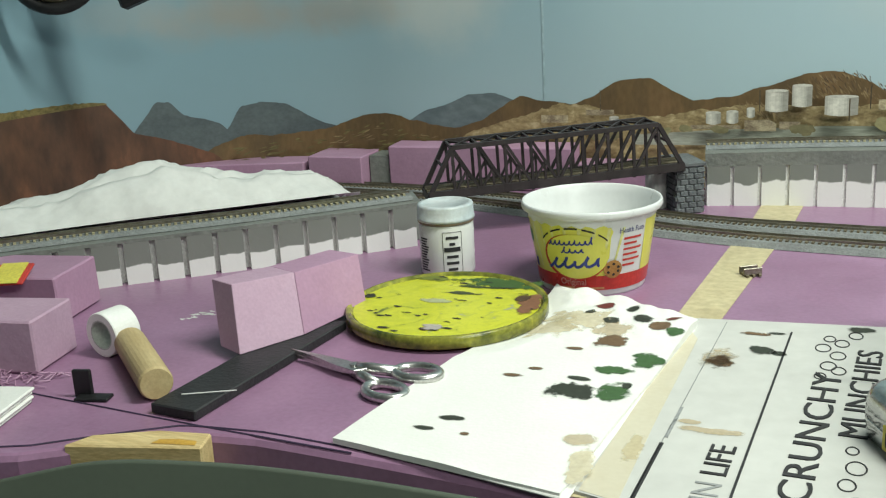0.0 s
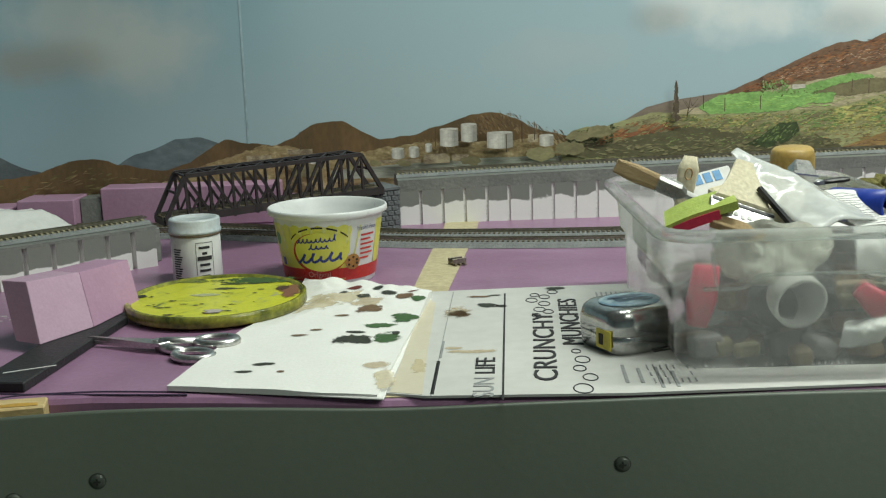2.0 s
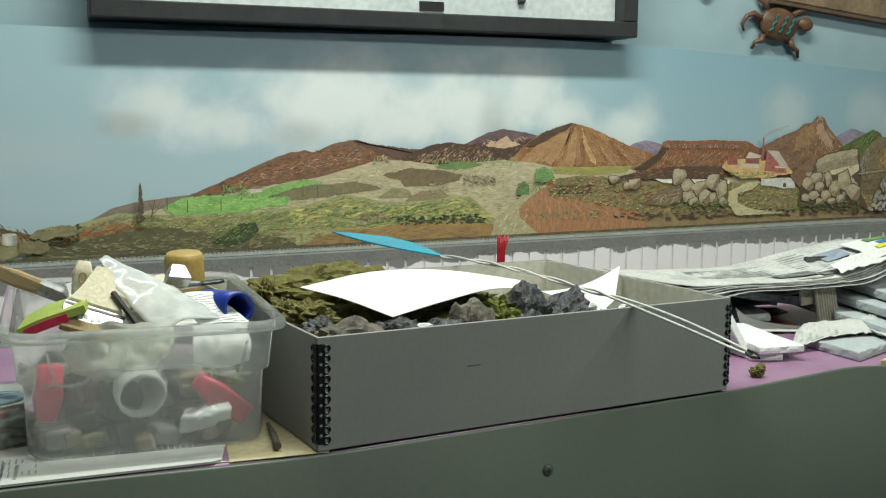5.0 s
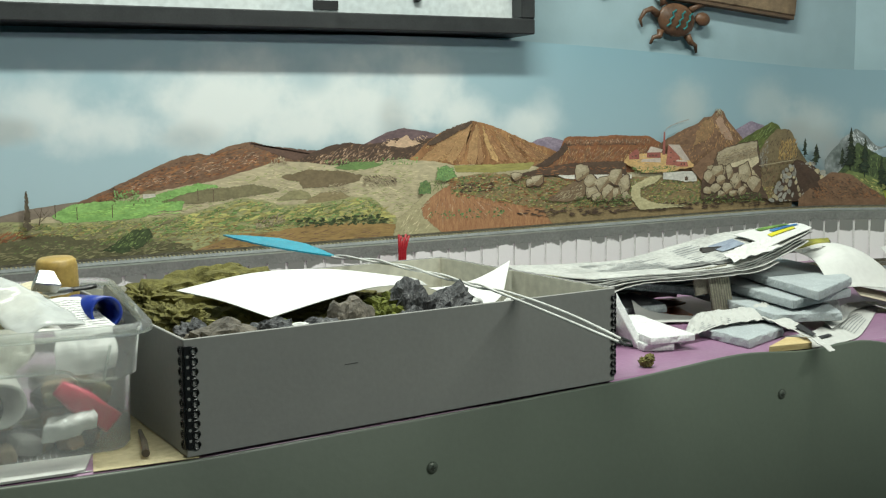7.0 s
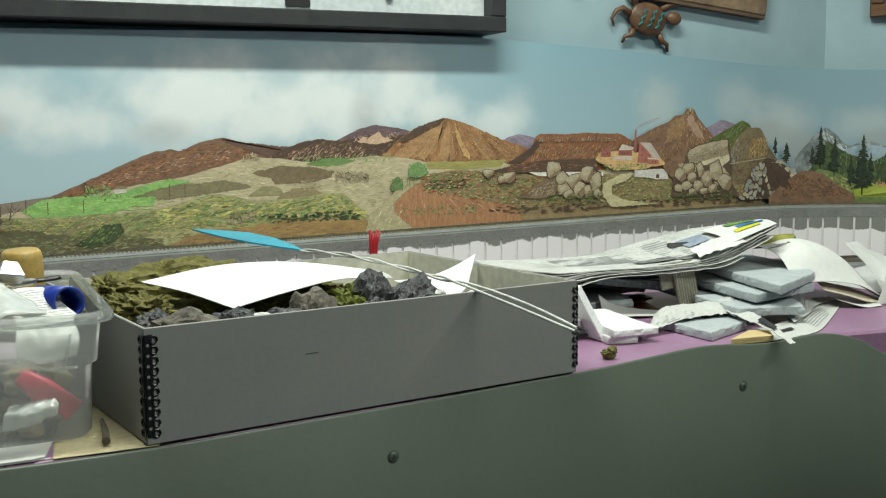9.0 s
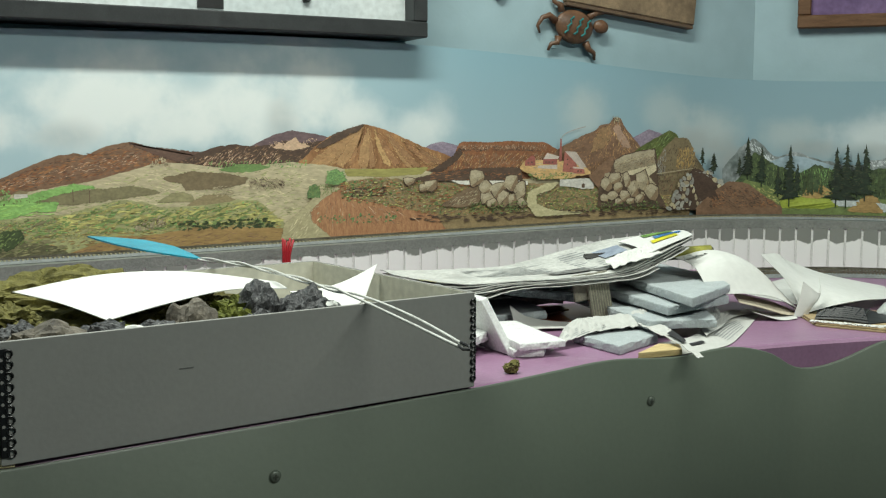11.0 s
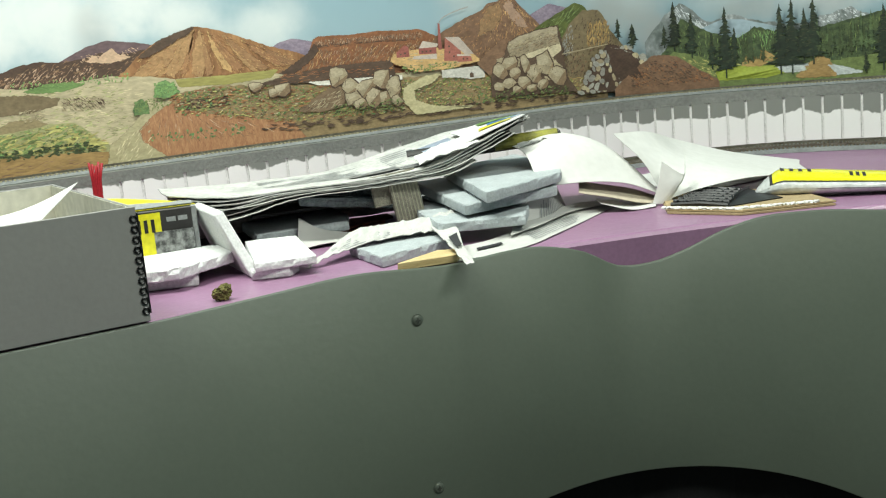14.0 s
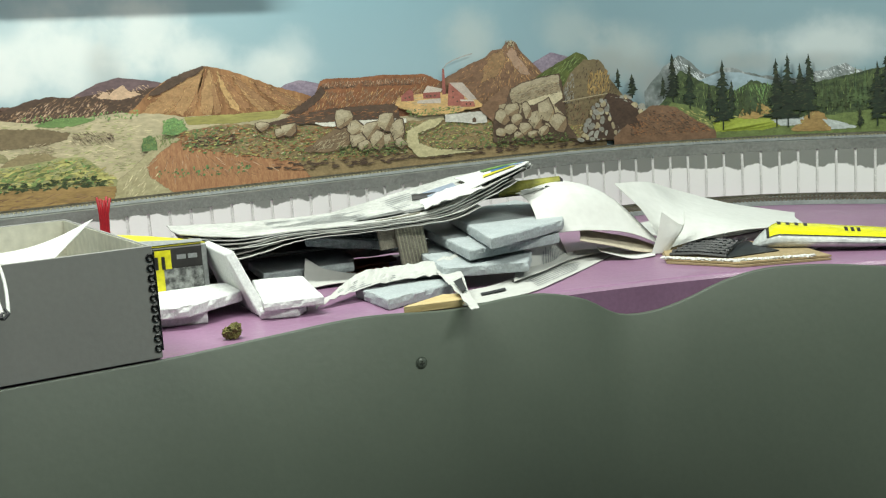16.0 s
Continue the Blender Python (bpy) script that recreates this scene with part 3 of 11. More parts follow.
# far ranges
ridge("far_range", LILAC, [(1.12, 0.195), (1.131, 0.202), (1.152, 0.208), (1.180, 0.201), (1.2, 0.19)], 0.16, 0.0008, seed=2)
ridge("far_range", LILAC, [(1.48, 0.195), (1.502, 0.213), (1.534, 0.227), (1.563, 0.219), (1.6, 0.19)], 0.14, 0.0008, seed=3)
ridge("snowy_range", SNOWY, [(1.69, 0.16), (1.724, 0.197), (1.745, 0.212), (1.759, 0.206), (1.786, 0.182), (1.80, 0.183), (1.825, 0.190), (1.852, 0.178), (1.88, 0.172), (1.93, 0.165), (1.951, 0.174), (1.975, 0.179), (1.993, 0.186), (2.016, 0.170), (2.1, 0.165), (2.5, 0.16)], 0.08, 0.003, 90, seed=4)
brushed("snow", SNOWL, 46, 1.735, 1.79, 0.17, [(1.735, 0.195), (1.747, 0.209), (1.79, 0.176)], 0.010, 0.0022, -0.9, 41)
brushed("snow", SNOWL, 30, 1.95, 2.02, 0.165, [(1.95, 0.172), (1.993, 0.184), (2.02, 0.167)], 0.008, 0.002, -0.7, 42)
ridge("hazy_hill", tone("paint_haze_blue", (0.36, 0.46, 0.52), 0.85, 20), [(1.77, 0.17), (1.81, 0.182), (1.84, 0.18), (1.89, 0.165)], 0.12, 0.0008, seed=43)
# far brown hill and red ridge
ridge("far_brown_hill", tone("paint_far_brown", (0.27, 0.22, 0.17), 0.85, 20), [(0.335, 0.09), (0.355, 0.105), (0.383, 0.121), (0.419, 0.129), (0.474, 0.136), (0.52, 0.138)], 0.06, 0.0006, seed=11.5)
CREST = [(0.46, 0.125), (0.485, 0.138), (0.534, 0.159), (0.580, 0.179), (0.607, 0.190), (0.631, 0.193), (0.645, 0.190), (0.670, 0.202), (0.701, 0.208), (0.723, 0.201), (0.761, 0.196), (0.80, 0.19), (0.86, 0.17)]
ridge("red_ridge", MIDBROWN, CREST, 0.09, 0.0014, 120, seed=12)
brushed("ridge_light", RUSTY, 225, 0.50, 0.74, [(0.50, 0.135), (0.60, 0.155), (0.74, 0.175)], [(0.50, 0.140), (0.58, 0.173), (0.62, 0.186), (0.70, 0.201), (0.74, 0.19)], 0.0104, 0.0022, 0.25, 51)
brushed("ridge_light", PEACH, 75, 0.54, 0.71, [(0.54, 0.148), (0.71, 0.180)], [(0.54, 0.155), (0.62, 0.176), (0.71, 0.196)], 0.0065, 0.0011, 0.2, 52)
brushed("ridge_shade", DEEP, 120, 0.50, 0.80, [(0.50, 0.133), (0.60, 0.152), (0.72, 0.180), (0.80, 0.180)], [(0.50, 0.143), (0.58, 0.177), (0.63, 0.190), (0.70, 0.205), (0.80, 0.19)], 0.0084, 0.0013, 0.3, 53)
patch("ridge_shade", tone("paint_ridge_shade", (0.165, 0.10, 0.07), 0.75, 60), [(0.698, 0.2065), (0.723, 0.200), (0.80, 0.191), (0.84, 0.178), (0.765, 0.182), (0.735, 0.190)], 0.0010, 160, 1)
# dark range
ridge("far_peak", tone("paint_violet_brown", (0.17, 0.115, 0.12), 0.75, 40), [(0.84, 0.19), (0.861, 0.202), (0.892, 0.217), (0.920, 0.223), (0.954, 0.218), (0.99, 0.21), (1.02, 0.2)], 0.15, 0.0010, 150, seed=13.5)
ridge("dark_mountain", DEEP, [(0.74, 0.172), (0.763, 0.182), (0.79, 0.193), (0.812, 0.201), (0.838, 0.204), (0.861, 0.201), (0.885, 0.203), (0.91, 0.209), (0.94, 0.206), (0.965, 0.209), (1.0, 0.2)], 0.12, 0.0012, 150, seed=13)
brushed("range_light", PEACH, 51, 0.79, 0.90, 0.176, [(0.79, 0.186), (0.84, 0.196), (0.90, 0.192)], 0.0084, 0.0019, 0.75, 54)
brushed("range_light", MIDBROWN, 135, 0.76, 0.97, 0.174, [(0.76, 0.18), (0.84, 0.2), (0.92, 0.205), (0.97, 0.20)], 0.0078, 0.0019, 0.5, 55)
brushed("range_light", PEACH, 24, 0.885, 0.955, [(0.885, 0.198), (0.955, 0.205)], [(0.885, 0.207), (0.955, 0.212)], 0.0059, 0.0018, -0.6, 56)
patch("range_light", PEACH, [(0.893, 0.199), (0.900, 0.207), (0.907, 0.202), (0.924, 0.213), (0.930, 0.205), (0.945, 0.201), (0.92, 0.196)], 0.0008, 200, 2)
# golden mountain
GCREST = [(0.91, 0.17), (0.935, 0.184), (0.958, 0.205), (0.979, 0.217), (1.005, 0.226), (1.026, 0.232), (1.041, 0.230), (1.060, 0.224), (1.085, 0.215), (1.12, 0.200), (1.155, 0.190), (1.19, 0.175)]
ridge("golden_mountain", GOLD, GCREST, 0.13, 0.0014, 130, seed=14)
fan = lambda s, z: math.atan2(-(0.245 - z), (s - 1.03) * 1.1 + 0.0001)
GH = [(p[0], p[1] - 0.004) for p in GCREST]
GRUST = tone("paint_gold_rust", (0.40, 0.215, 0.10), 0.8, 60)
GRUSTD = tone("paint_gold_rust_dark", (0.355, 0.20, 0.095), 0.8, 60)
for q, (sa, za, sb, sc) in enumerate(((1.026, 0.230, 0.940, 0.972), (1.024, 0.226, 0.985, 1.005), (1.034, 0.229, 1.018, 1.040), (1.044, 0.226, 1.058, 1.078), (1.062, 0.221, 1.092, 1.112), (1.085, 0.213, 1.125, 1.140), (1.11, 0.203, 1.148, 1.160))):
    zb = 0.168 + 0.004 * (q % 2)
    patch("lit_facet", GOLDL, [(sa, za - 0.002), ((sa + sb) / 2 - 0.003, (za + zb) / 2 + 0.004), (sb, zb + 0.006), ((sb + sc) / 2, zb), ((sa + sc) / 2 + 0.001, (za + zb) / 2 - 0.004)], 0.0022, 130, q)
    patch("shaded_facet", GRUST if q % 2 else GRUSTD, [(sa + 0.002, za - 0.004), ((sa + sc) / 2 + 0.003, (za + zb) / 2), (sc + 0.004, zb + 0.004), (sc - 0.004, zb + 0.001), ((sa + sc) / 2 - 0.001, (za + zb) / 2 - 0.006)], 0.0022, 130, q + 20)
brushed("gold_texture", GOLDL, 130, 0.95, 1.15, [(0.95, 0.17), (1.15, 0.168)], GH, 0.007, 0.0012, fan, 57)
brushed("gold_texture", GRUST, 130, 0.96, 1.15, 0.166, GH, 0.007, 0.0013, fan, 58)
patch("gold_shade", DEEP, [(0.979, 0.216), (1.005, 0.2252), (1.026, 0.2312), (1.018, 0.224), (1.003, 0.218), (0.985, 0.208), (0.965, 0.200), (0.955, 0.199)], 0.0010, 200, 3)
# flat mesa
MESA = [(1.10, 0.15), (1.136, 0.166), (1.172, 0.186), (1.180, 0.204), (1.188, 0.2075), (1.23, 0.206), (1.273, 0.208), (1.30, 0.2065), (1.332, 0.206), (1.358, 0.194), (1.40, 0.165)]
ridge("flat_mesa", RUSTY, MESA, 0.13, 0.0008, 200, seed=15, step=0.002)
brushed("cliff", MIDBROWN, 110, 1.183, 1.335, 0.194, 0.2015, 0.0065, 0.0022, 1.57, 61)
brushed("cliff", PEACH, 40, 1.185, 1.335, 0.196, 0.2015, 0.0065, 0.0010, 1.45, 62)
brushed("cliff_crack", DEEP, 60, 1.183, 1.335, 0.194, 0.2015, 0.0065, 0.0009, 1.57, 63)
brushed("cliff_crack", DEEP, 22, 1.183, 1.335, 0.1925, 0.195, 0.012, 0.0012, 0.0, 64)
talus = lambda s, z: 1.0 + (s - 1.15) * -0.4
brushed("talus", GOLDL, 54, 1.17, 1.36, 0.166, 0.190, 0.0120, 0.0015, talus, 65)
brushed("talus", MIDBROWN, 144, 1.13, 1.36, 0.16, [(1.13, 0.165), (1.18, 0.19), (1.36, 0.188)], 0.0120, 0.0021, talus, 66)
brushed("talus", PEACH, 35, 1.19, 1.34, 0.168, 0.188, 0.0084, 0.0010, talus, 67)
patch("mesa_shade", DEEP, [(1.11, 0.153), (1.14, 0.167), (1.172, 0.186), (1.181, 0.197), (1.185, 0.188), (1.165, 0.172), (1.14, 0.158)], 0.0012, 150, 4)
# brown peak
PEAK = [(1.34, 0.18), (1.358, 0.196), (1.398, 0.215), (1.424, 0.223), (1.438, 0.234), (1.453, 0.235), (1.461, 0.244), (1.476, 0.245), (1.482, 0.233), (1.498, 0.217), (1.514, 0.201), (1.55, 0.17)]
ridge("brown_peak", MIDBROWN, PEAK, 0.12, 0.0012, 160, seed=16)
PH = [(p[0], p[1] - 0.004) for p in PEAK]
BROWNP = tone("paint_peak_light", (0.32, 0.20, 0.10), 0.75, 60)
pfan = lambda s, z: math.atan2(-(0.26 - z), (s - 1.465) * 1.2 + 0.0001)
brushed("peak_light", GOLDL, 60, 1.43, 1.51, 0.178, PH, 0.009, 0.0018, pfan, 68)
patch("peak_facet", PEACH, [(1.470, 0.236), (1.478, 0.222), (1.492, 0.206), (1.496, 0.196), (1.482, 0.200), (1.470, 0.215), (1.462, 0.228)], 0.0022, 150, 41)
patch("peak_facet", BROWNP, [(1.44, 0.229), (1.455, 0.232), (1.458, 0.218), (1.445, 0.200), (1.42, 0.190), (1.425, 0.21)], 0.0022, 150, 42)
brushed("peak_light", GRUST, 90, 1.38, 1.52, 0.165, PH, 0.008, 0.0018, pfan, 69)
brushed("peak_shade", DEEP, 40, 1.36, 1.52, 0.16, PH, 0.007, 0.0010, pfan, 70)
brushed("peak_spire", CREAMR, 10, 1.460, 1.477, 0.238, 0.246, 0.010, 0.0018, 1.57, 71)
brushed("peak_crack", DEEP, 8, 1.460, 1.477, 0.238, 0.245, 0.008, 0.0009, 1.57, 72)
# green mountain and ochre crag
ridge("green_mountain", GREENMT, [(1.49, 0.18), (1.518, 0.199), (1.55, 0.214), (1.576, 0.226), (1.591, 0.219), (1.62, 0.18)], 0.1, 0.0010, 120, seed=17)
brushed("green_light", MIDGREEN, 40, 1.515, 1.59, 0.165, [(1.515, 0.194), (1.576, 0.221), (1.59, 0.21)], 0.016, 0.0024, 0.7, 73)
ridge("ochre_crag", FIELD, [(1.535, 0.15), (1.550, 0.175), (1.564, 0.196), (1.588, 0.214), (1.612, 0.213), (1.622, 0.203), (1.630, 0.185), (1.655, 0.155), (1.69, 0.13)], 0.09, 0.0018, 160, seed=18)
brushed("crag_light", OCHRE, 70, 1.592, 1.63, 0.163, 0.196, 0.0098, 0.0027, 1.4, 74)
brushed("crag_light", GREYR, 56, 1.546, 1.570, 0.152, [(1.546, 0.16), (1.566, 0.195), (1.57, 0.19)], 0.0084, 0.0019, 1.2, 75)
brushed("crag_shade", DEEP, 154, 1.55, 1.65, 0.12, [(1.55, 0.165), (1.59, 0.21), (1.615, 0.21), (1.65, 0.15)], 0.0070, 0.0018, 1.1, 76)
brushed("crag_scrub", MIDBROWN, 125, 1.54, 1.69, 0.10, [(1.54, 0.145), (1.6, 0.17), (1.69, 0.125)], 0.0056, 0.0019, 0.6, 77)
# ---- plains ----
PLAINTOP = [(0.40, 0.112), (0.48, 0.125), (0.55, 0.142), (0.60, 0.150), (0.648, 0.157), (0.685, 0.167), (0.722, 0.177), (0.750, 0.180), (0.779, 0.178), (0.824, 0.172), (0.870, 0.175), (0.915, 0.179), (0.967, 0.175), (0.995, 0.169), (1.05, 0.168), (1.12, 0.166), (1.17, 0.152), (1.3, 0.150), (1.43, 0.148), (1.56, 0.12)]
ridge("plain", TAN, PLAINTOP, 0.05, 0.0012, 90, seed=19)
lower = lambda d: [(p[0], p[1] - d) for p in PLAINTOP]
brushed("plain_sage", SAGE, 416, 0.50, 0.93, 0.10, lower(0.006), 0.0108, 0.0023, 0.12, 80)
brushed("plain_tan", TAN, 192, 0.62, 0.96, 0.11, lower(0.004), 0.0156, 0.0018, -0.1, 81)
brushed("plain_shade", OLIVE, 96, 0.55, 0.94, 0.10, lower(0.012), 0.0072, 0.0008, -0.3, 82)
patch("olive_strip", tone("paint_olive_strip", (0.34, 0.31, 0.10), 0.8, 60, (0.4, 1, 2)), [(0.995, 0.168), (1.06, 0.1675), (1.128, 0.169), (1.118, 0.160), (1.06, 0.157), (1.0, 0.159)], 0.001, 120, 5)
patch("far_meadow", BRIGHT, [(0.815, 0.170), (0.845, 0.177), (0.87, 0.1765), (0.885, 0.1725), (0.86, 0.167), (0.83, 0.167)], 0.001, 120, 6)
patch("brown_field", FIELD, [(0.740, 0.159), (0.778, 0.167), (0.823, 0.164), (0.853, 0.158), (0.85, 0.152), (0.822, 0.146), (0.770, 0.144), (0.765, 0.153)], 0.0014, 120, 7)
patch("olive_hill", OLIVE, [(0.577, 0.131), (0.60, 0.141), (0.624, 0.147), (0.665, 0.146), (0.701, 0.150), (0.721, 0.145), (0.735, 0.141), (0.70, 0.137), (0.665, 0.133), (0.628, 0.129)], 0.001, 120, 8)
patch("olive_hill", OLIVE, [(0.733, 0.129), (0.751, 0.139), (0.765, 0.141), (0.778, 0.135), (0.782, 0.129)], 0.001, 120, 9)
patch("olive_hill", FIELD, [(0.772, 0.123), (0.784, 0.131), (0.796, 0.136), (0.822, 0.136), (0.838, 0.128), (0.82, 0.121)], 0.001, 120, 10)
patch("meadow", MEADOW, [(0.447, 0.119), (0.460, 0.127), (0.474, 0.132), (0.51, 0.1345), (0.546, 0.134), (0.59, 0.145), (0.628, 0.153), (0.654, 0.150), (0.63, 0.147), (0.608, 0.142), (0.577, 0.132), (0.608, 0.131), (0.605, 0.121), (0.58, 0.122), (0.550, 0.113), (0.50, 0.1115), (0.460, 0.1115)], 0.0008, 120, 11)
brushed("meadow_light", tone("paint_meadow_light", (0.33, 0.56, 0.15), 0.85, 60), 30, 0.47, 0.60, 0.116, 0.130, 0.022, 0.0016, 0.1, 83)
brushed("treetops", BRIGHT, 26, 0.520, 0.552, 0.136, 0.148, 0.004, 0.0040, 1.2, 84)
brushed("treetops", MIDGREEN, 20, 0.52, 0.60, 0.130, 0.143, 0.004, 0.0034, 1.2, 85)
brushed("treetops", BRIGHT, 40, 0.80, 0.94, 0.172, 0.181, 0.004, 0.0030, 1.2, 86)
figures("farm_house", tone("paint_farm_house", (0.55, 0.52, 0.44), 0.8), [[(0.557, 0.137), (0.573, 0.139), (0.572, 0.145), (0.564, 0.147), (0.557, 0.143)]])
figures("farm_roof", FIELD, [[(0.555, 0.143), (0.563, 0.148), (0.574, 0.146), (0.572, 0.143)]])
brushed("white_crag", CREAMR, 20, 0.724, 0.750, 0.177, [(0.724, 0.178), (0.738, 0.189), (0.75, 0.179)], 0.007, 0.0018, 1.25, 87)
brushed("rock_streak", DEEP, 34, 0.856, 0.905, 0.144, 0.157, 0.010, 0.0012, -0.75, 88)
brushed("rock_streak", CREAMR, 30, 0.856, 0.905, 0.143, 0.156, 0.010, 0.0016, -0.9, 89)
brushed("rock_streak", CREAMR, 20, 0.806, 0.836, 0.134, 0.148, 0.006, 0.0022, 0.4, 90)
# scrub of the foreground
SCRUBTOP = [(0.28, 0.07), (0.288, 0.085), (0.293, 0.096), (0.312, 0.100), (0.335, 0.100), (0.344, 0.104), (0.376, 0.111), (0.394, 0.115), (0.412, 0.113), (0.437, 0.111), (0.50, 0.110), (0.56, 0.112), (0.62, 0.117), (0.683, 0.133), (0.71, 0.130), (0.737, 0.121), (0.795, 0.123), (0.841, 0.129), (0.868, 0.128), (0.897, 0.102), (0.92, 0.085)]
ridge("scrub_ground", SAGE, SCRUBTOP, 0.04, 0.0014, 160, seed=24)
under = lambda d: [(p[0], p[1] - d) for p in SCRUBTOP]
brushed("scrub", OLIVE, 361, 0.29, 0.66, 0.066, under(0.003), 0.0072, 0.0024, 0.25, 91)
brushed("scrub", RUSTY, 133, 0.325, 0.45, 0.072, [(0.325, 0.086), (0.365, 0.104), (0.45, 0.098)], 0.0084, 0.0021, 0.4, 92)
brushed("scrub", DRYGRASS, 399, 0.42, 0.90, 0.082, under(0.002), 0.0066, 0.0018, 0.15, 93)
brushed("scrub", MIDGREEN, 399, 0.40, 0.89, 0.088, under(0.001), 0.0048, 0.0021, 0.3, 94)
brushed("scrub", OCHRE, 171, 0.40, 0.90, 0.07, 0.105, 0.0108, 0.0018, 0.1, 95)
brushed("scrub", CREAMR, 95, 0.38, 0.88, 0.098, under(0.001), 0.0036, 0.0010, 0.3, 96)
brushed("scrub_patch", DRYGRASS, 46, 0.60, 0.90, 0.098, under(0.004), 0.030, 0.0060, 0.1, 150)
brushed("scrub_patch", MIDGREEN, 44, 0.42, 0.88, 0.092, under(0.006), 0.022, 0.0050, 0.2, 151)
brushed("scrub_patch", OLIVE, 60, 0.30, 0.60, 0.066, under(0.006), 0.024, 0.0060, 0.2, 152)
brushed("scrub_patch", RUSTY, 26, 0.325, 0.42, 0.076, [(0.325, 0.084), (0.365, 0.101), (0.42, 0.098)], 0.022, 0.0050, 0.4, 153)
brushed("scrub_leaf", BRIGHT, 120, 0.55, 0.88, 0.092, under(0.003), 0.0055, 0.0024, 0.4, 154)
brushed("scrub_leaf", DRYGRASS, 200, 0.40, 0.90, 0.085, under(0.002), 0.0060, 0.0022, 0.2, 155)
patch("scrub_shade", tone("paint_scrub_shade", (0.115, 0.105, 0.055), 0.75, 60), [(0.284, 0.066), (0.292, 0.080), (0.33, 0.077), (0.37, 0.084), (0.41, 0.092), (0.44, 0.096), (0.47, 0.090), (0.50, 0.083), (0.56, 0.081), (0.60, 0.076), (0.62, 0.066), (0.45, 0.062)], 0.0040, 90, 61)
brushed("scrub_shade", OLIVE, 60, 0.30, 0.60, 0.066, 0.084, 0.012, 0.0026, 0.15, 170)
brushed("scrub_shade", MIDGREEN, 50, 0.40, 0.60, 0.070, 0.088, 0.006, 0.0022, 0.3, 171)
brushed("hedge", DKGREEN, 60, 0.288, 0.345, 0.080, under(0.001), 0.005, 0.0040, 0.4, 97)
patch("dark_slope", DKGREEN, [(0.505, 0.072), (0.525, 0.084), (0.543, 0.096), (0.562, 0.097), (0.566, 0.088), (0.553, 0.076), (0.53, 0.070)], 0.0022, 160, 12)
brushed("dark_slope", MIDGREEN, 30, 0.51, 0.565, 0.076, 0.094, 0.008, 0.0022, 0.7, 98)
ridge("orange_bank", OCHRE, [(0.60, 0.060), (0.642, 0.074), (0.682, 0.087), (0.711, 0.084), (0.784, 0.094), (0.866, 0.091), (0.911, 0.087), (0.93, 0.07)], 0.04, 0.0012, 120, seed=25)
brushed("bank_shade", MIDBROWN, 60, 0.62, 0.92, 0.066, [(0.62, 0.066), (0.68, 0.084), (0.92, 0.085)], 0.016, 0.0016, 0.1, 99)
brushed("bush", DKGREEN, 50, 0.76, 0.89, 0.090, 0.103, 0.010, 0.0040, 0.05, 100)
brushed("bush", OLIVE, 40, 0.30, 0.62, 0.060, 0.076, 0.014, 0.0040, 0.05, 101)
brushed("white_rock", CREAMR, 26, 0.702, 0.742, 0.093, [(0.702, 0.097), (0.734, 0.111), (0.742, 0.106)], 0.006, 0.0034, 0.5, 102)
brushed("white_rock", DEEP, 18, 0.702, 0.742, 0.092, 0.108, 0.005, 0.0010, 0.8, 103)
# red field, road and the scrub round the boulders
ridge("right_scrub", tone("paint_scrub_earth", (0.34, 0.25, 0.125), 0.7, 60), [(0.95, 0.08), (0.97, 0.13), (0.99, 0.150), (1.04, 0.156), (1.10, 0.152), (1.17, 0.145), (1.30, 0.143), (1.36, 0.140), (1.43, 0.136), (1.56, 0.12), (1.62, 0.10)], 0.05, 0.002, 140, seed=27)
RS = [(0.97, 0.128), (0.99, 0.149), (1.04, 0.155), (1.10, 0.151), (1.17, 0.144), (1.43, 0.134), (1.56, 0.118)]
RL = [(0.97, 0.125), (1.03, 0.120), (1.08, 0.107), (1.16, 0.098), (1.6, 0.094)]
brushed("right_scrub", OCHRE, 320, 0.98, 1.58, RL, RS, 0.0084, 0.0022, 0.1, 104)
brushed("right_scrub", RUSTY, 96, 0.98, 1.30, RL, RS, 0.0078, 0.0019, 0.1, 105)
brushed("right_scrub", DRYGRASS, 176, 0.98, 1.58, RL, RS, 0.0054, 0.0016, 0.2, 106)
brushed("right_scrub", MIDGREEN, 240, 0.99, 1.58, RL, RS, 0.0036, 0.0024, 0.3, 107)
brushed("right_scrub", CREAMR, 176, 1.0, 1.5, RL, RS, 0.0036, 0.0012, 0.3, 108)
brushed("right_scrub", LEAF, 144, 1.0, 1.45, RL, RS, 0.0030, 0.0026, 0.5, 109)
brushed("dark_bush", DEEP, 30, 1.00, 1.06, 0.130, 0.142, 0.010, 0.0030, 0.0, 110)
patch("red_field", REDSOIL, [(0.943, 0.110), (0.958, 0.125), (0.975, 0.137), (0.990, 0.139), (0.987, 0.130), (1.005, 0.127), (1.026, 0.121), (1.082, 0.110), (1.14, 0.098), (1.16, 0.07), (0.94, 0.07), (0.948, 0.092)], 0.0012, 130, 13)
rowfan = lambda s, z: math.atan2(-(0.165 - z), (s - 0.985) * 1.3 + 0.0001)
brushed("furrow", MIDBROWN, 26, 0.965, 1.09, 0.088, [(0.965, 0.122), (1.026, 0.117), (1.09, 0.102)], 0.018, 0.0010, rowfan, 111)
brushed("furrow", PEACH, 11, 0.965, 1.12, 0.088, [(0.965, 0.122), (1.026, 0.117), (1.12, 0.096)], 0.016, 0.0011, rowfan, 112)
brushed("field_bush", LEAF, 26, 0.955, 1.08, 0.092, 0.104, 0.006, 0.0044, 0.7, 113)
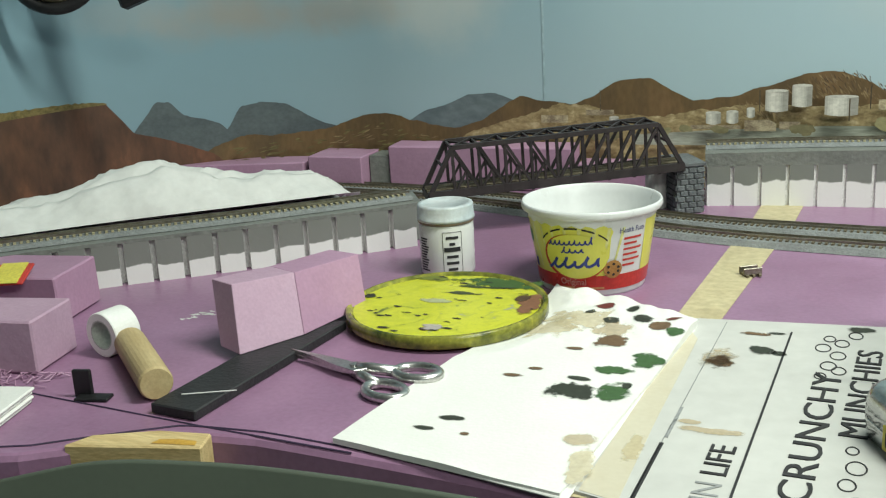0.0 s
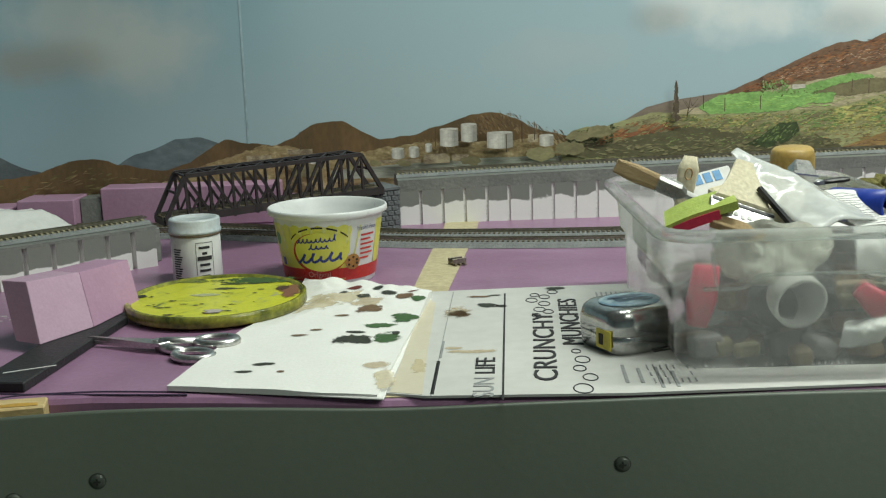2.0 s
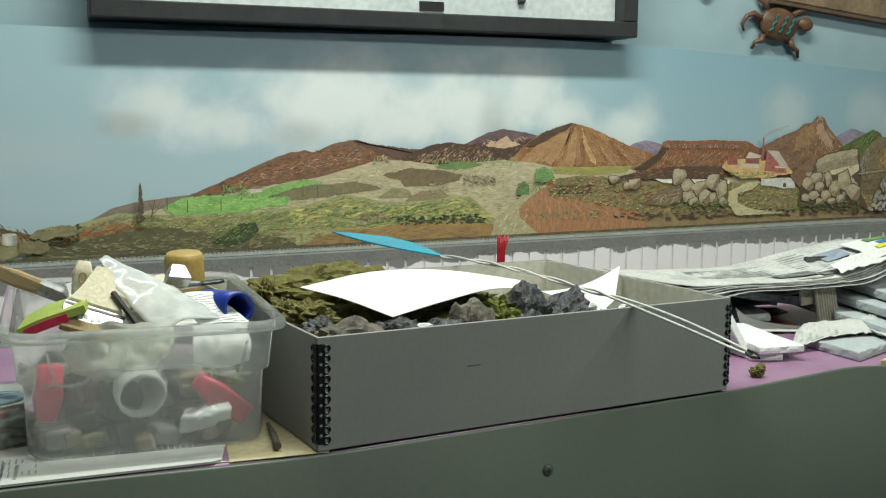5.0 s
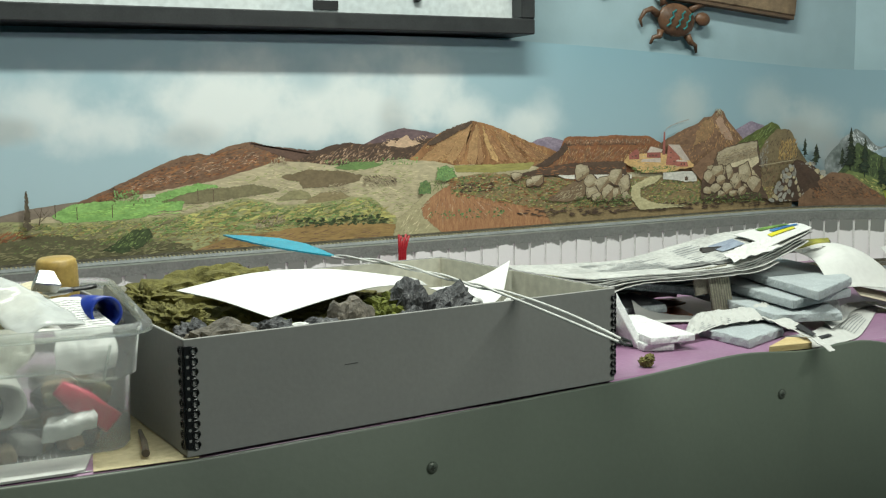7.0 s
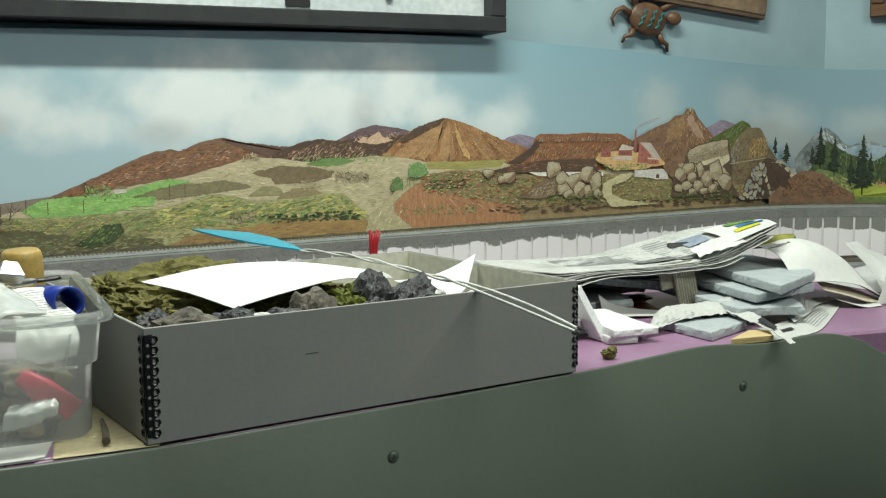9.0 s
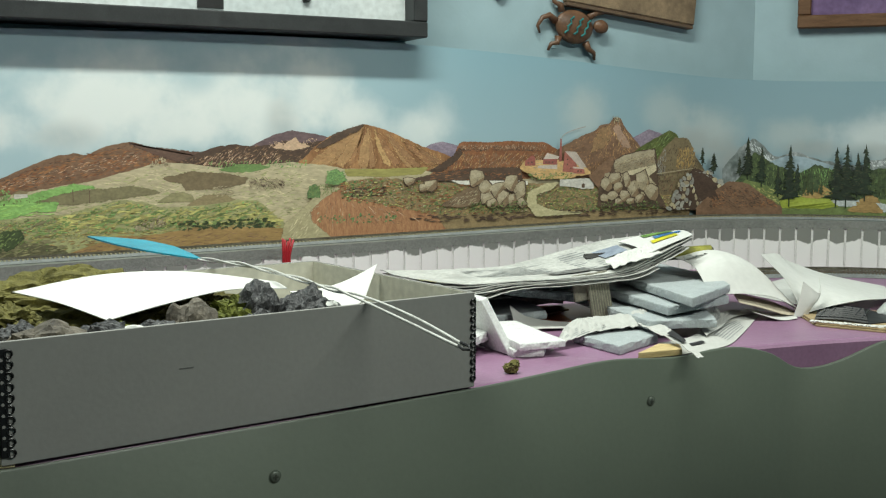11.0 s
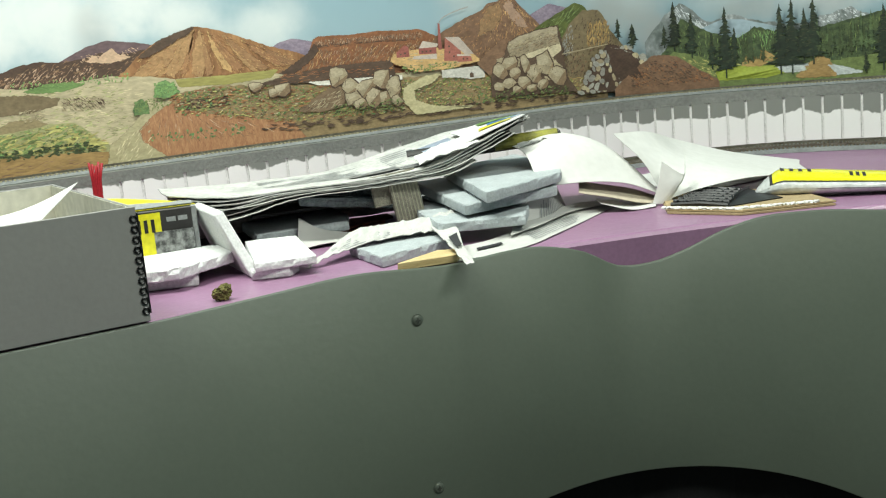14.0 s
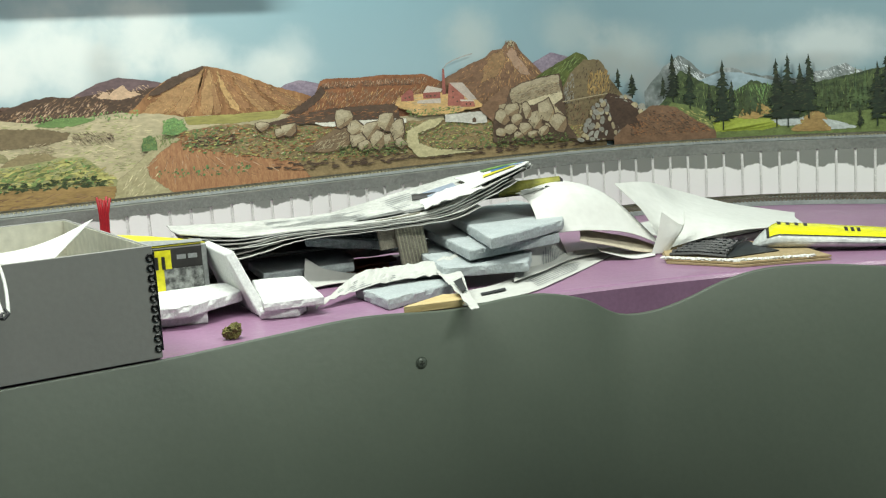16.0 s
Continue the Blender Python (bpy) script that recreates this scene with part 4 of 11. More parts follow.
patch("dirt_road", ROAD, [(0.900, 0.070), (0.906, 0.094), (0.925, 0.107), (0.944, 0.124), (0.958, 0.137), (0.987, 0.142), (0.976, 0.137), (0.954, 0.123), (0.941, 0.110), (0.944, 0.095), (0.960, 0.083), (0.975, 0.070)], 0.0008, 130, 14)
brushed("road_light", TAN, 24, 0.912, 0.955, 0.075, [(0.912, 0.09), (0.955, 0.125)], 0.014, 0.0016, 0.9, 114)
patch("green_tree", LEAF, [(0.966, 0.150), (0.972, 0.164), (0.982, 0.168), (0.993, 0.162), (0.997, 0.153), (0.985, 0.148)], 0.0026, 240, 15)
patch("green_tree", LEAF, [(0.939, 0.130), (0.942, 0.144), (0.951, 0.147), (0.957, 0.140), (0.957, 0.130)], 0.0022, 240, 16)
brushed("tree_leaf", BRIGHT, 40, 0.968, 0.995, 0.151, 0.166, 0.004, 0.0026, 0.9, 115)
brushed("tree_leaf", MIDGREEN, 40, 0.940, 0.995, 0.133, [(0.94, 0.142), (0.968, 0.15), (0.995, 0.16)], 0.004, 0.0026, 0.9, 116)
brushed("right_bush", MIDGREEN, 190, 0.99, 1.56, RL, RS, 0.0065, 0.0036, 0.3, 140)
brushed("right_bush", LEAF, 110, 0.99, 1.50, RL, RS, 0.0055, 0.0034, 0.4, 141)
brushed("right_bush", DRYGRASS, 90, 0.99, 1.58, RL, RS, 0.0090, 0.0026, 0.1, 142)
brushed("right_bush", RUSTY, 60, 0.99, 1.25, RL, RS, 0.0120, 0.0028, 0.1, 143)
brushed("right_bush", DEEP, 70, 0.99, 1.58, RL, RS, 0.0060, 0.0016, 0.2, 144)
brushed("right_bush", CREAMR, 70, 0.99, 1.58, RL, RS, 0.0055, 0.0026, 0.4, 145)
brushed("base_shade", DEEP, 70, 1.10, 1.60, 0.088, 0.099, 0.018, 0.0036, 0.02, 146)
# dark wall, pale track and mine works
patch("dark_cut", DEEP, [(1.10, 0.152), (1.132, 0.158), (1.191, 0.166), (1.285, 0.167), (1.289, 0.148), (1.20, 0.148), (1.151, 0.150)], 0.0012, 150, 17)
brushed("dark_cut", RUSTY, 30, 1.13, 1.285, 0.150, 0.163, 0.014, 0.0016, 0.1, 117)
patch("pale_track", tone("paint_pale_track", (0.58, 0.56, 0.49), 0.85), [(1.167, 0.149), (1.298, 0.1465), (1.298, 0.141), (1.22, 0.141), (1.18, 0.144)], 0.0006, 150, 18)
patch("mine_wall", tone("paint_mine_wall", (0.56, 0.54, 0.48), 0.85), [(1.358, 0.147), (1.420, 0.148), (1.422, 0.133), (1.40, 0.133), (1.38, 0.1365), (1.358, 0.138)], 0.0004, 150, 19)
figures("arch", DEEP, [[(1.399, 0.134), (1.399, 0.139), (1.402, 0.141), (1.405, 0.139), (1.405, 0.134)]])
patch("mine_ground", GOLDL, [(1.285, 0.166), (1.29, 0.175), (1.33, 0.178), (1.36, 0.176), (1.39, 0.178), (1.416, 0.157), (1.37, 0.150), (1.32, 0.150)], 0.0012, 160, 20)
brushed("mine_ground", CREAMR, 30, 1.30, 1.41, 0.155, 0.174, 0.010, 0.0018, 0.0, 118)
brushed("mine_ground", MIDGREEN, 30, 1.30, 1.38, 0.148, 0.158, 0.006, 0.0030, 0.2, 119)
WALLR = tone("paint_mine_red", (0.33, 0.11, 0.09), 0.7, 150)
ROOFC = tone("paint_mine_roof", (0.55, 0.47, 0.40), 0.8, 150)
figures("mine_building", WALLR, [[(1.293, 0.170), (1.312, 0.170), (1.311, 0.183), (1.306, 0.186), (1.293, 0.177)], [(1.326, 0.172), (1.352, 0.171), (1.352, 0.183), (1.333, 0.188), (1.326, 0.180)], [(1.362, 0.160), (1.39, 0.158), (1.386, 0.19), (1.366, 0.191)], [(1.382, 0.157), (1.405, 0.156), (1.402, 0.165), (1.384, 0.168)]])
figures("mine_roof", ROOFC, [[(1.326, 0.180), (1.333, 0.1895), (1.356, 0.184), (1.353, 0.180)], [(1.366, 0.192), (1.387, 0.191), (1.408, 0.166), (1.395, 0.166)], [(1.315, 0.166), (1.352, 0.164), (1.352, 0.171), (1.318, 0.170)], [(1.382, 0.1675), (1.402, 0.1655), (1.404, 0.1635), (1.382, 0.165)]])
figures("mine_window", DEEP, [[(s, z), (s + 0.0026, z), (s + 0.0026, z + 0.0022), (s, z + 0.0022)] for s, z in ((1.33, 0.174), (1.336, 0.174), (1.342, 0.174), (1.37, 0.178), (1.37, 0.170), (1.376, 0.164), (1.298, 0.173), (1.304, 0.174), (1.39, 0.1595), (1.396, 0.159))])
figures("smoke_stack", WALLR, [[(1.3550, 0.176), (1.3605, 0.176), (1.3600, 0.212), (1.3572, 0.212)]])
trail = [(1.3585 + 0.046 * u, 0.212 + 0.0195 * math.sqrt(u)) for u in [q / 10 for q in range(11)]]
figures("smoke", tone("paint_smoke", (0.34, 0.33, 0.31), 0.85), [trail + [(s, z - 0.0018) for s, z in trail[::-1]]])
patch("track_road", ROAD, [(1.332, 0.141), (1.354, 0.143), (1.341, 0.133), (1.312, 0.125), (1.314, 0.110), (1.345, 0.0985), (1.40, 0.094), (1.315, 0.092), (1.296, 0.112), (1.300, 0.128)], 0.0008, 150, 21)


def boulder(s, z, rs, rz, tilt, seed):
    """One painted stone: dark outline, lit body, shaded foot, cracks."""
    def turn(pts):
        c, d = math.cos(tilt), math.sin(tilt)
        return [(s + a * c - b * d, z + a * d + b * c) for a, b in pts]
    r = random.Random(seed * 13)
    rim = []
    for q in range(8):
        a, k = 2 * math.pi * (q + r.uniform(-0.35, 0.35)) / 8, r.uniform(0.85, 1.35)
        rim.append((math.cos(a) * rs * k, math.sin(a) * rz * k))
    lit = [(a * 0.86 - rs * 0.03, b * 0.86 + rz * 0.04) for a, b in rim]
    foot = [(a * 0.87, b * 0.87) for a, b in rim if b < rz * 0.9 * (a / rs) + rz * 0.12]
    top = [(a * 0.62 - rs * 0.16, b * 0.42 + rz * 0.38) for a, b in rim]
    return turn(rim), turn(lit), turn(foot) if len(foot) > 2 else None, turn(top)


TANR = tone("paint_rock_top", (0.50, 0.43, 0.29), 0.8, 80)


def boulder_pile(rows_, lit_mat, foot_mat):
    for q, (s, z, rs, rz, tilt) in enumerate(rows_):
        rim, lit, foot, crown = boulder(s, z, rs * 1.06, rz * 1.12, tilt, q + s * 10)
        off = lift()
        stone = part("boulder", shape(lit, off + 0.00006), lit_mat, backdrop)
        part("outline", shape(rim, off), DEEP, stone)
        if foot:
            part("shaded_foot", shape(foot, off + 0.00010), foot_mat, stone)
        part("lit_top", shape(crown, off + 0.00014), TANR, stone)


BROWNR = tone("paint_brown_rock", (0.27, 0.19, 0.11), 0.75, 80)
patch("slope_rock", BROWNR, [(1.150, 0.113), (1.172, 0.126), (1.199, 0.140), (1.211, 0.138), (1.214, 0.122), (1.206, 0.114), (1.18, 0.110)], 0.0018, 180, 23)
brushed("slope_rock", CREAMR, 26, 1.165, 1.21, 0.114, [(1.165, 0.12), (1.205, 0.136), (1.21, 0.13)], 0.012, 0.0018, 0.6, 120)
brushed("slope_rock", DEEP, 20, 1.15, 1.21, 0.113, [(1.15, 0.116), (1.205, 0.137), (1.21, 0.13)], 0.010, 0.0010, 0.55, 121)
boulder_pile([(1.208, 0.153, 0.014, 0.0115, -0.1), (1.222, 0.137, 0.012, 0.010, 0.3), (1.244, 0.134, 0.015, 0.012, 0.2), (1.269, 0.143, 0.012, 0.014, 0.2), (1.285, 0.130, 0.010, 0.018, -0.2), (1.225, 0.122, 0.012, 0.008, 0.1), (1.256, 0.121, 0.011, 0.012, 0), (1.270, 0.118, 0.008, 0.010, 0.2), (1.236, 0.114, 0.010, 0.006, 0.1), (1.287, 0.113, 0.009, 0.007, 0), (1.095, 0.150, 0.010, 0.006, 0), (1.13, 0.143, 0.011, 0.008, 0.2), (1.117, 0.140, 0.007, 0.006, 0)], CREAMR, BROWNR)
patch("shadow_hill", MIDBROWN, [(1.412, 0.152), (1.435, 0.170), (1.457, 0.183), (1.462, 0.16), (1.45, 0.14), (1.43, 0.135)], 0.0010, 150, 24)
patch("slab_outline", DEEP, [(1.456, 0.160), (1.461, 0.176), (1.476, 0.1835), (1.506, 0.1905), (1.542, 0.1945), (1.548, 0.160), (1.549, 0.124), (1.567, 0.100), (1.43, 0.104), (1.432, 0.130), (1.440, 0.148)], 0.0010, 150, 25)
patch("slab_rock", TANR, [(1.461, 0.168), (1.463, 0.1755), (1.478, 0.1825), (1.506, 0.189), (1.540, 0.193), (1.5405, 0.181), (1.515, 0.176), (1.487, 0.1685)], 0.0010, 150, 26)
patch("slab_rock", CREAMR, [(1.461, 0.1665), (1.487, 0.1672), (1.515, 0.1745), (1.5405, 0.1795), (1.543, 0.170), (1.512, 0.1645), (1.480, 0.1575), (1.464, 0.1575)], 0.0010, 150, 27)
patch("slab_rock", TANR, [(1.480, 0.1565), (1.512, 0.1633), (1.5435, 0.1685), (1.545, 0.160), (1.530, 0.151), (1.505, 0.155), (1.484, 0.153)], 0.0010, 150, 28)
patch("slab_rock", CREAMR, [(1.442, 0.155), (1.462, 0.157), (1.478, 0.153), (1.476, 0.143), (1.452, 0.141), (1.441, 0.146)], 0.0010, 150, 45)
patch("slab_rock", CREAMR, [(1.510, 0.142), (1.516, 0.152), (1.530, 0.1495), (1.545, 0.134), (1.545, 0.122), (1.518, 0.120)], 0.0012, 150, 46)
brushed("slab_light", CREAMR, 26, 1.463, 1.538, [(1.463, 0.168), (1.538, 0.182)], [(1.463, 0.175), (1.538, 0.191)], 0.012, 0.0022, 0.22, 122)
brushed("slab_shade", BROWNR, 22, 1.463, 1.54, [(1.463, 0.157), (1.54, 0.168)], [(1.463, 0.170), (1.54, 0.184)], 0.011, 0.0015, 0.25, 123)
brushed("slab_crack", DEEP, 7, 1.455, 1.53, [(1.455, 0.158), (1.53, 0.162)], [(1.455, 0.172), (1.53, 0.186)], 0.013, 0.0010, 0.5, 124)
boulder_pile([(1.447, 0.138, 0.011, 0.010, 0.2), (1.463, 0.148, 0.012, 0.008, 0), (1.468, 0.133, 0.009, 0.008, 0), (1.486, 0.146, 0.008, 0.013, 0.3), (1.500, 0.130, 0.011, 0.012, 0.3), (1.518, 0.143, 0.013, 0.015, 0.2), (1.537, 0.124, 0.013, 0.013, -0.2), (1.482, 0.120, 0.010, 0.008, 0), (1.458, 0.120, 0.010, 0.007, 0), (1.442, 0.116, 0.008, 0.006, 0), (1.512, 0.114, 0.009, 0.007, 0), (1.494, 0.110, 0.008, 0.005, 0), (1.470, 0.110, 0.007, 0.005, 0)], CREAMR, BROWNR)
for sa, sb, za, zb, q in ((1.198, 1.296, 0.110, 0.150, 0), (1.436, 1.552, 0.104, 0.140, 1)):
    brushed("pile_crack", DEEP, 12, sa, sb, za, zb, 0.010, 0.0012, 1.15, 160 + q)
    brushed("pile_grass", MIDGREEN, 40, sa, sb, za - 0.008, za + 0.006, 0.006, 0.0024, 0.4, 166 + q)
    brushed("pile_grass", DKGREEN, 24, sa, sb, za - 0.008, za + 0.004, 0.006, 0.0024, 0.4, 168 + q)
# grey stone wall
patch("stone_shade", DEEP, [(1.570, 0.094), (1.583, 0.108), (1.596, 0.135), (1.624, 0.161), (1.640, 0.157), (1.656, 0.153), (1.690, 0.128), (1.70, 0.094)], 0.0016, 150, 29)
rw = random.Random(8)
stones = []
for row in range(9):
    z = 0.098 + 0.0068 * row
    a = float(np.interp(z, (0.098, 0.135, 0.16), (1.566, 1.588, 1.612)))
    b = float(np.interp(z, (0.098, 0.128, 0.155), (1.700, 1.692, 1.662)))
    s = a + rw.uniform(0, 0.004)
    while s < b:
        w = rw.uniform(0.0048, 0.0115)
        stones.append((s + w / 2, z + rw.uniform(-0.003, 0.003), w * 0.56 * rw.uniform(0.8, 1.15), 0.0043 * rw.uniform(0.7, 1.35), rw.uniform(-0.7, 0.9)))
        s += w * rw.uniform(0.95, 1.25)
for q, mat in enumerate((GREYR, CREAMR, GREYR)):
    tagged(figures("stone", mat, [[(s + math.cos(k * 0.785) * a * math.cos(t) - math.sin(k * 0.785) * b * math.sin(t), z + math.cos(k * 0.785) * a * math.sin(t) + math.sin(k * 0.785) * b * math.cos(t)) for k in range(8)] for j, (s, z, a, b, t) in enumerate(stones) if j % 3 == q]), kind="stuff")
figures("cableway", CREAMR, [[(1.545, 0.1545), (1.622, 0.1625), (1.622, 0.1614), (1.545, 0.1532)]])

# ---- right woods ----
GREENHILL = [(1.70, 0.13), (1.721, 0.15), (1.744, 0.190), (1.765, 0.178), (1.786, 0.166), (1.832, 0.153), (1.856, 0.168), (1.888, 0.158), (1.93, 0.156), (1.959, 0.160), (2.012, 0.169), (2.059, 0.177), (2.2, 0.17), (2.6, 0.16)]
ridge("far_wood", FARWOOD, GREENHILL, 0.06, 0.002, 260, seed=29)
GW = [(p[0], p[1] - 0.004) for p in GREENHILL]
brushed("wood_light", MIDGREEN, 160, 1.73, 2.3, 0.105, GW, 0.012, 0.0020, 1.5, 130)
brushed("wood_dark", DKGREEN, 240, 1.73, 2.4, 0.11, GW, 0.014, 0.0024, 1.55, 131)
brushed("wood_light", BRIGHT, 60, 1.83, 1.90, 0.130, 0.160, 0.012, 0.0012, 1.55, 132)
ridge("hill_side", MIDGREEN, [(1.69, 0.11), (1.73, 0.142), (1.76, 0.135), (1.80, 0.118), (1.84, 0.112), (1.9, 0.108), (2.0, 0.110), (2.06, 0.118), (2.3, 0.118), (2.6, 0.11)], 0.05, 0.002, 160, seed=30)
brushed("hill_light", DRYGRASS, 70, 1.72, 1.86, 0.10, [(1.72, 0.136), (1.76, 0.13), (1.86, 0.108)], 0.010, 0.0022, -0.4, 133)
ridge("brown_mound", MIDBROWN, [(1.63, 0.095), (1.655, 0.115), (1.68, 0.130), (1.696, 0.139), (1.715, 0.138), (1.736, 0.134), (1.765, 0.115), (1.80, 0.094)], 0.05, 0.0018, 160, seed=33)
brushed("mound_leaf", DEEP, 130, 1.66, 1.79, 0.094, [(1.66, 0.112), (1.70, 0.134), (1.736, 0.130), (1.79, 0.098)], 0.008, 0.0022, -0.5, 134)
brushed("mound_leaf", RUSTY, 80, 1.66, 1.79, 0.094, [(1.66, 0.112), (1.70, 0.136), (1.736, 0.132), (1.79, 0.098)], 0.007, 0.0018, -0.6, 135)
patch("bright_glade", tone("paint_glade", (0.36, 0.43, 0.06), 0.8, 60), [(1.795, 0.108), (1.83, 0.111), (1.888, 0.107), (1.90, 0.098), (1.876, 0.092), (1.80, 0.093)], 0.0008, 120, 31)
patch("rocky_bank", OCHRE, [(1.836, 0.112), (1.845, 0.128), (1.856, 0.137), (1.872, 0.130), (1.889, 0.117), (1.86, 0.110)], 0.0016, 160, 32)
brushed("rocky_bank", MIDGREEN, 34, 1.838, 1.886, 0.113, [(1.838, 0.118), (1.856, 0.134), (1.886, 0.119)], 0.006, 0.0024, 0.2, 136)
brushed("rocky_bank", DEEP, 20, 1.838, 1.886, 0.113, [(1.838, 0.118), (1.856, 0.132), (1.886, 0.119)], 0.006, 0.0012, 0.2, 137)
patch("stream", tone("paint_stream", (0.42, 0.45, 0.44), 0.8), [(1.885, 0.105), (1.925, 0.107), (1.962, 0.104), (2.010, 0.089), (1.975, 0.088), (1.95, 0.095), (1.90, 0.097)], 0.0006, 120, 33)
patch("yellow_bank", OCHRE, [(1.915, 0.088), (1.93, 0.103), (1.949, 0.116), (1.962, 0.110), (1.970, 0.096), (1.972, 0.086)], 0.0012, 160, 34)
brushed("yellow_bank", DRYGRASS, 26, 1.925, 1.968, 0.090, [(1.925, 0.096), (1.949, 0.113), (1.968, 0.097)], 0.008, 0.0018, 0.5, 138)

rng = random.Random(4)
# streaks on the hill behind the refinery and on the low hills to the west
HILL_LT = tone("paint_hill_light", (0.235, 0.165, 0.085), 0.8, 70)
HILL_DK = tone("paint_hill_dark", (0.085, 0.055, 0.03), 0.8, 70)
HILL_OL = tone("paint_hill_olive", (0.15, 0.125, 0.05), 0.8, 70)
CREST = [(0.08, 0.088), (0.13, 0.098), (0.18, 0.119), (0.205, 0.124), (0.23, 0.121), (0.26, 0.105), (0.29, 0.097)]
brushed("hill_streak", HILL_LT, 90, 0.10, 0.285, [(s_, z_ - 0.026) for s_, z_ in CREST], [(s_, z_ - 0.004) for s_, z_ in CREST], 0.012, 0.0018, -0.9, 301)
brushed("hill_streak", HILL_DK, 55, 0.14, 0.285, [(s_, z_ - 0.020) for s_, z_ in CREST], [(s_, z_ - 0.003) for s_, z_ in CREST], 0.010, 0.0013, -1.0, 302)
brushed("hill_streak", HILL_OL, 30, -0.48, -0.20, 0.03, [(-0.48, 0.045), (-0.43, 0.05), (-0.36, 0.056), (-0.29, 0.072), (-0.22, 0.058), (-0.2, 0.056)], 0.022, 0.003, 0.15, 303)
brushed("hill_streak", HILL_LT, 14, -0.36, -0.20, 0.04, [(-0.36, 0.052), (-0.29, 0.066), (-0.22, 0.055), (-0.2, 0.052)], 0.014, 0.0022, 0.2, 304)
# refinery
TANK_TONES = [tone("paint_tank_tone_" + q, tuple(v * k for v in (0.50, 0.485, 0.43)), 0.92, 60) for q, k in zip("abcde", (1.0, 0.9, 0.78, 0.64, 0.5))]
TANK_TOP = tone("paint_tank_roof", (0.46, 0.45, 0.40), 0.8, 60)
for s, w, z0, z1 in ((0.145, 0.022, 0.083, 0.103), (0.169, 0.019, 0.088, 0.108), (0.206, 0.031, 0.079, 0.097), (0.262, 0.017, 0.080, 0.092), (0.083, 0.015, 0.070, 0.081), (0.102, 0.012, 0.071, 0.082), (0.12, 0.008, 0.077, 0.085), (-0.02, 0.010, 0.067, 0.076)):
    off = lift()
    bow = lambda u, z, d: (s + w * (u - 0.5), z + d * math.sin(math.pi * u))
    strip = lambda u0, u1, o: shape([bow(u0 + (u1 - u0) * k / 8, z0, -0.0016) for k in range(9)] + [bow(u1 - (u1 - u0) * k / 8, z1, -0.0014) for k in range(9)], o)
    tank = part("tank", strip(0, 1, off), TANK_TONES[3], backdrop)
    for k in range(12):
        u = (k + 0.5) / 12
        lit = math.sin(math.pi * min(1, u + 0.12)) * (1.0 - 0.35 * u)
        part("tank_side", strip(k / 12, (k + 1) / 12, off + 0.0001), TANK_TONES[max(0, min(4, int((1.0 - lit) * 6)))], tank)
    part("tank_roof", shape([(s + w / 2 * math.cos(a), z1 + 0.0016 * math.sin(a)) for a in [2 * math.pi * k / 18 for k in range(18)]], off + 0.0003), TANK_TOP, tank)
figures("sheds", SHED, [[(0.114, 0.062), (0.145, 0.062), (0.145, 0.07), (0.138, 0.074), (0.114, 0.073)], [(0.148, 0.064), (0.168, 0.064), (0.168, 0.072), (0.148, 0.072)], [(0.06, 0.064), (0.11, 0.064), (0.11, 0.068), (0.06, 0.068)], [(0.24, 0.084), (0.252, 0.084), (0.252, 0.094), (0.24, 0.094)], [(-0.1, 0.07), (-0.07, 0.07), (-0.07, 0.078), (-0.1, 0.078)], [(-0.05, 0.078), (-0.02, 0.078), (-0.02, 0.084), (-0.05, 0.084)]])
figures("poles", BOULDER_DK, [[(s, z), (s + 0.0012, z), (s + 0.0012, z + 0.022), (s, z + 0.022)] for s, z in ((0.213, 0.073), (0.232, 0.085), (0.247, 0.087), (0.128, 0.082), (-0.035, 0.083))])
figures("dark_shrubs", OLIVE, [closed_line(blob(s, z, r * 0.9, r * 0.42, s * 90), 0.002, 0.003, 260, s) for s, z, r in ((0.055, 0.064, 0.008), (0.03, 0.062, 0.012), (0.09, 0.063, 0.01), (0.17, 0.064, 0.014), (0.255, 0.07, 0.02), (0.29, 0.075, 0.02), (0.3, 0.09, 0.016), (0.325, 0.094, 0.018), (-0.03, 0.058, 0.02))])
# bare tree and poplars
def twig(s, z, ds, dz, w):
    return [(s - w, z), (s + w, z), (s + ds + w * 0.3, z + dz), (s + ds - w * 0.3, z + dz)]


spire = []
rq = random.Random(6)
for k in range(34):
    u = k / 34
    half = 0.0080 * (1 - u) ** 0.7 * rq.uniform(0.35, 1.0) + 0.0006
    spire.append(stroke(0.417 + rq.uniform(-0.4, 0.4) * half, 0.108 + 0.043 * u, 1.57 + rq.uniform(-0.6, 0.6), 0.0075, half * 1.1, rq))
figures("dead_tree", tone("paint_dead_wood", (0.12, 0.095, 0.06), 0.6, 120), spire + [twig(0.417, 0.104, 0.0004, 0.048, 0.0013)])
figures("bare_tree", BOULDER_DK, [twig(0.430, 0.109, 0.004, 0.022, 0.0009), twig(0.431, 0.113, 0.014, 0.012, 0.0006), twig(0.432, 0.118, -0.007, 0.012, 0.0006), twig(0.434, 0.117, 0.011, 0.006, 0.0005), twig(0.434, 0.119, -0.006, 0.009, 0.0005), twig(0.436, 0.121, 0.007, 0.009, 0.0005), twig(0.434, 0.115, 0.009, 0.001, 0.0005), twig(0.436, 0.122, -0.003, 0.009, 0.0004)])
figures("field_post", DEEP, [[(s, z), (s + 0.001, z), (s + 0.001, z + 0.016), (s, z + 0.016)] for s, z in ((0.4745, 0.114), (0.449, 0.118), (0.517, 0.115), (0.625, 0.132), (0.645, 0.13))])


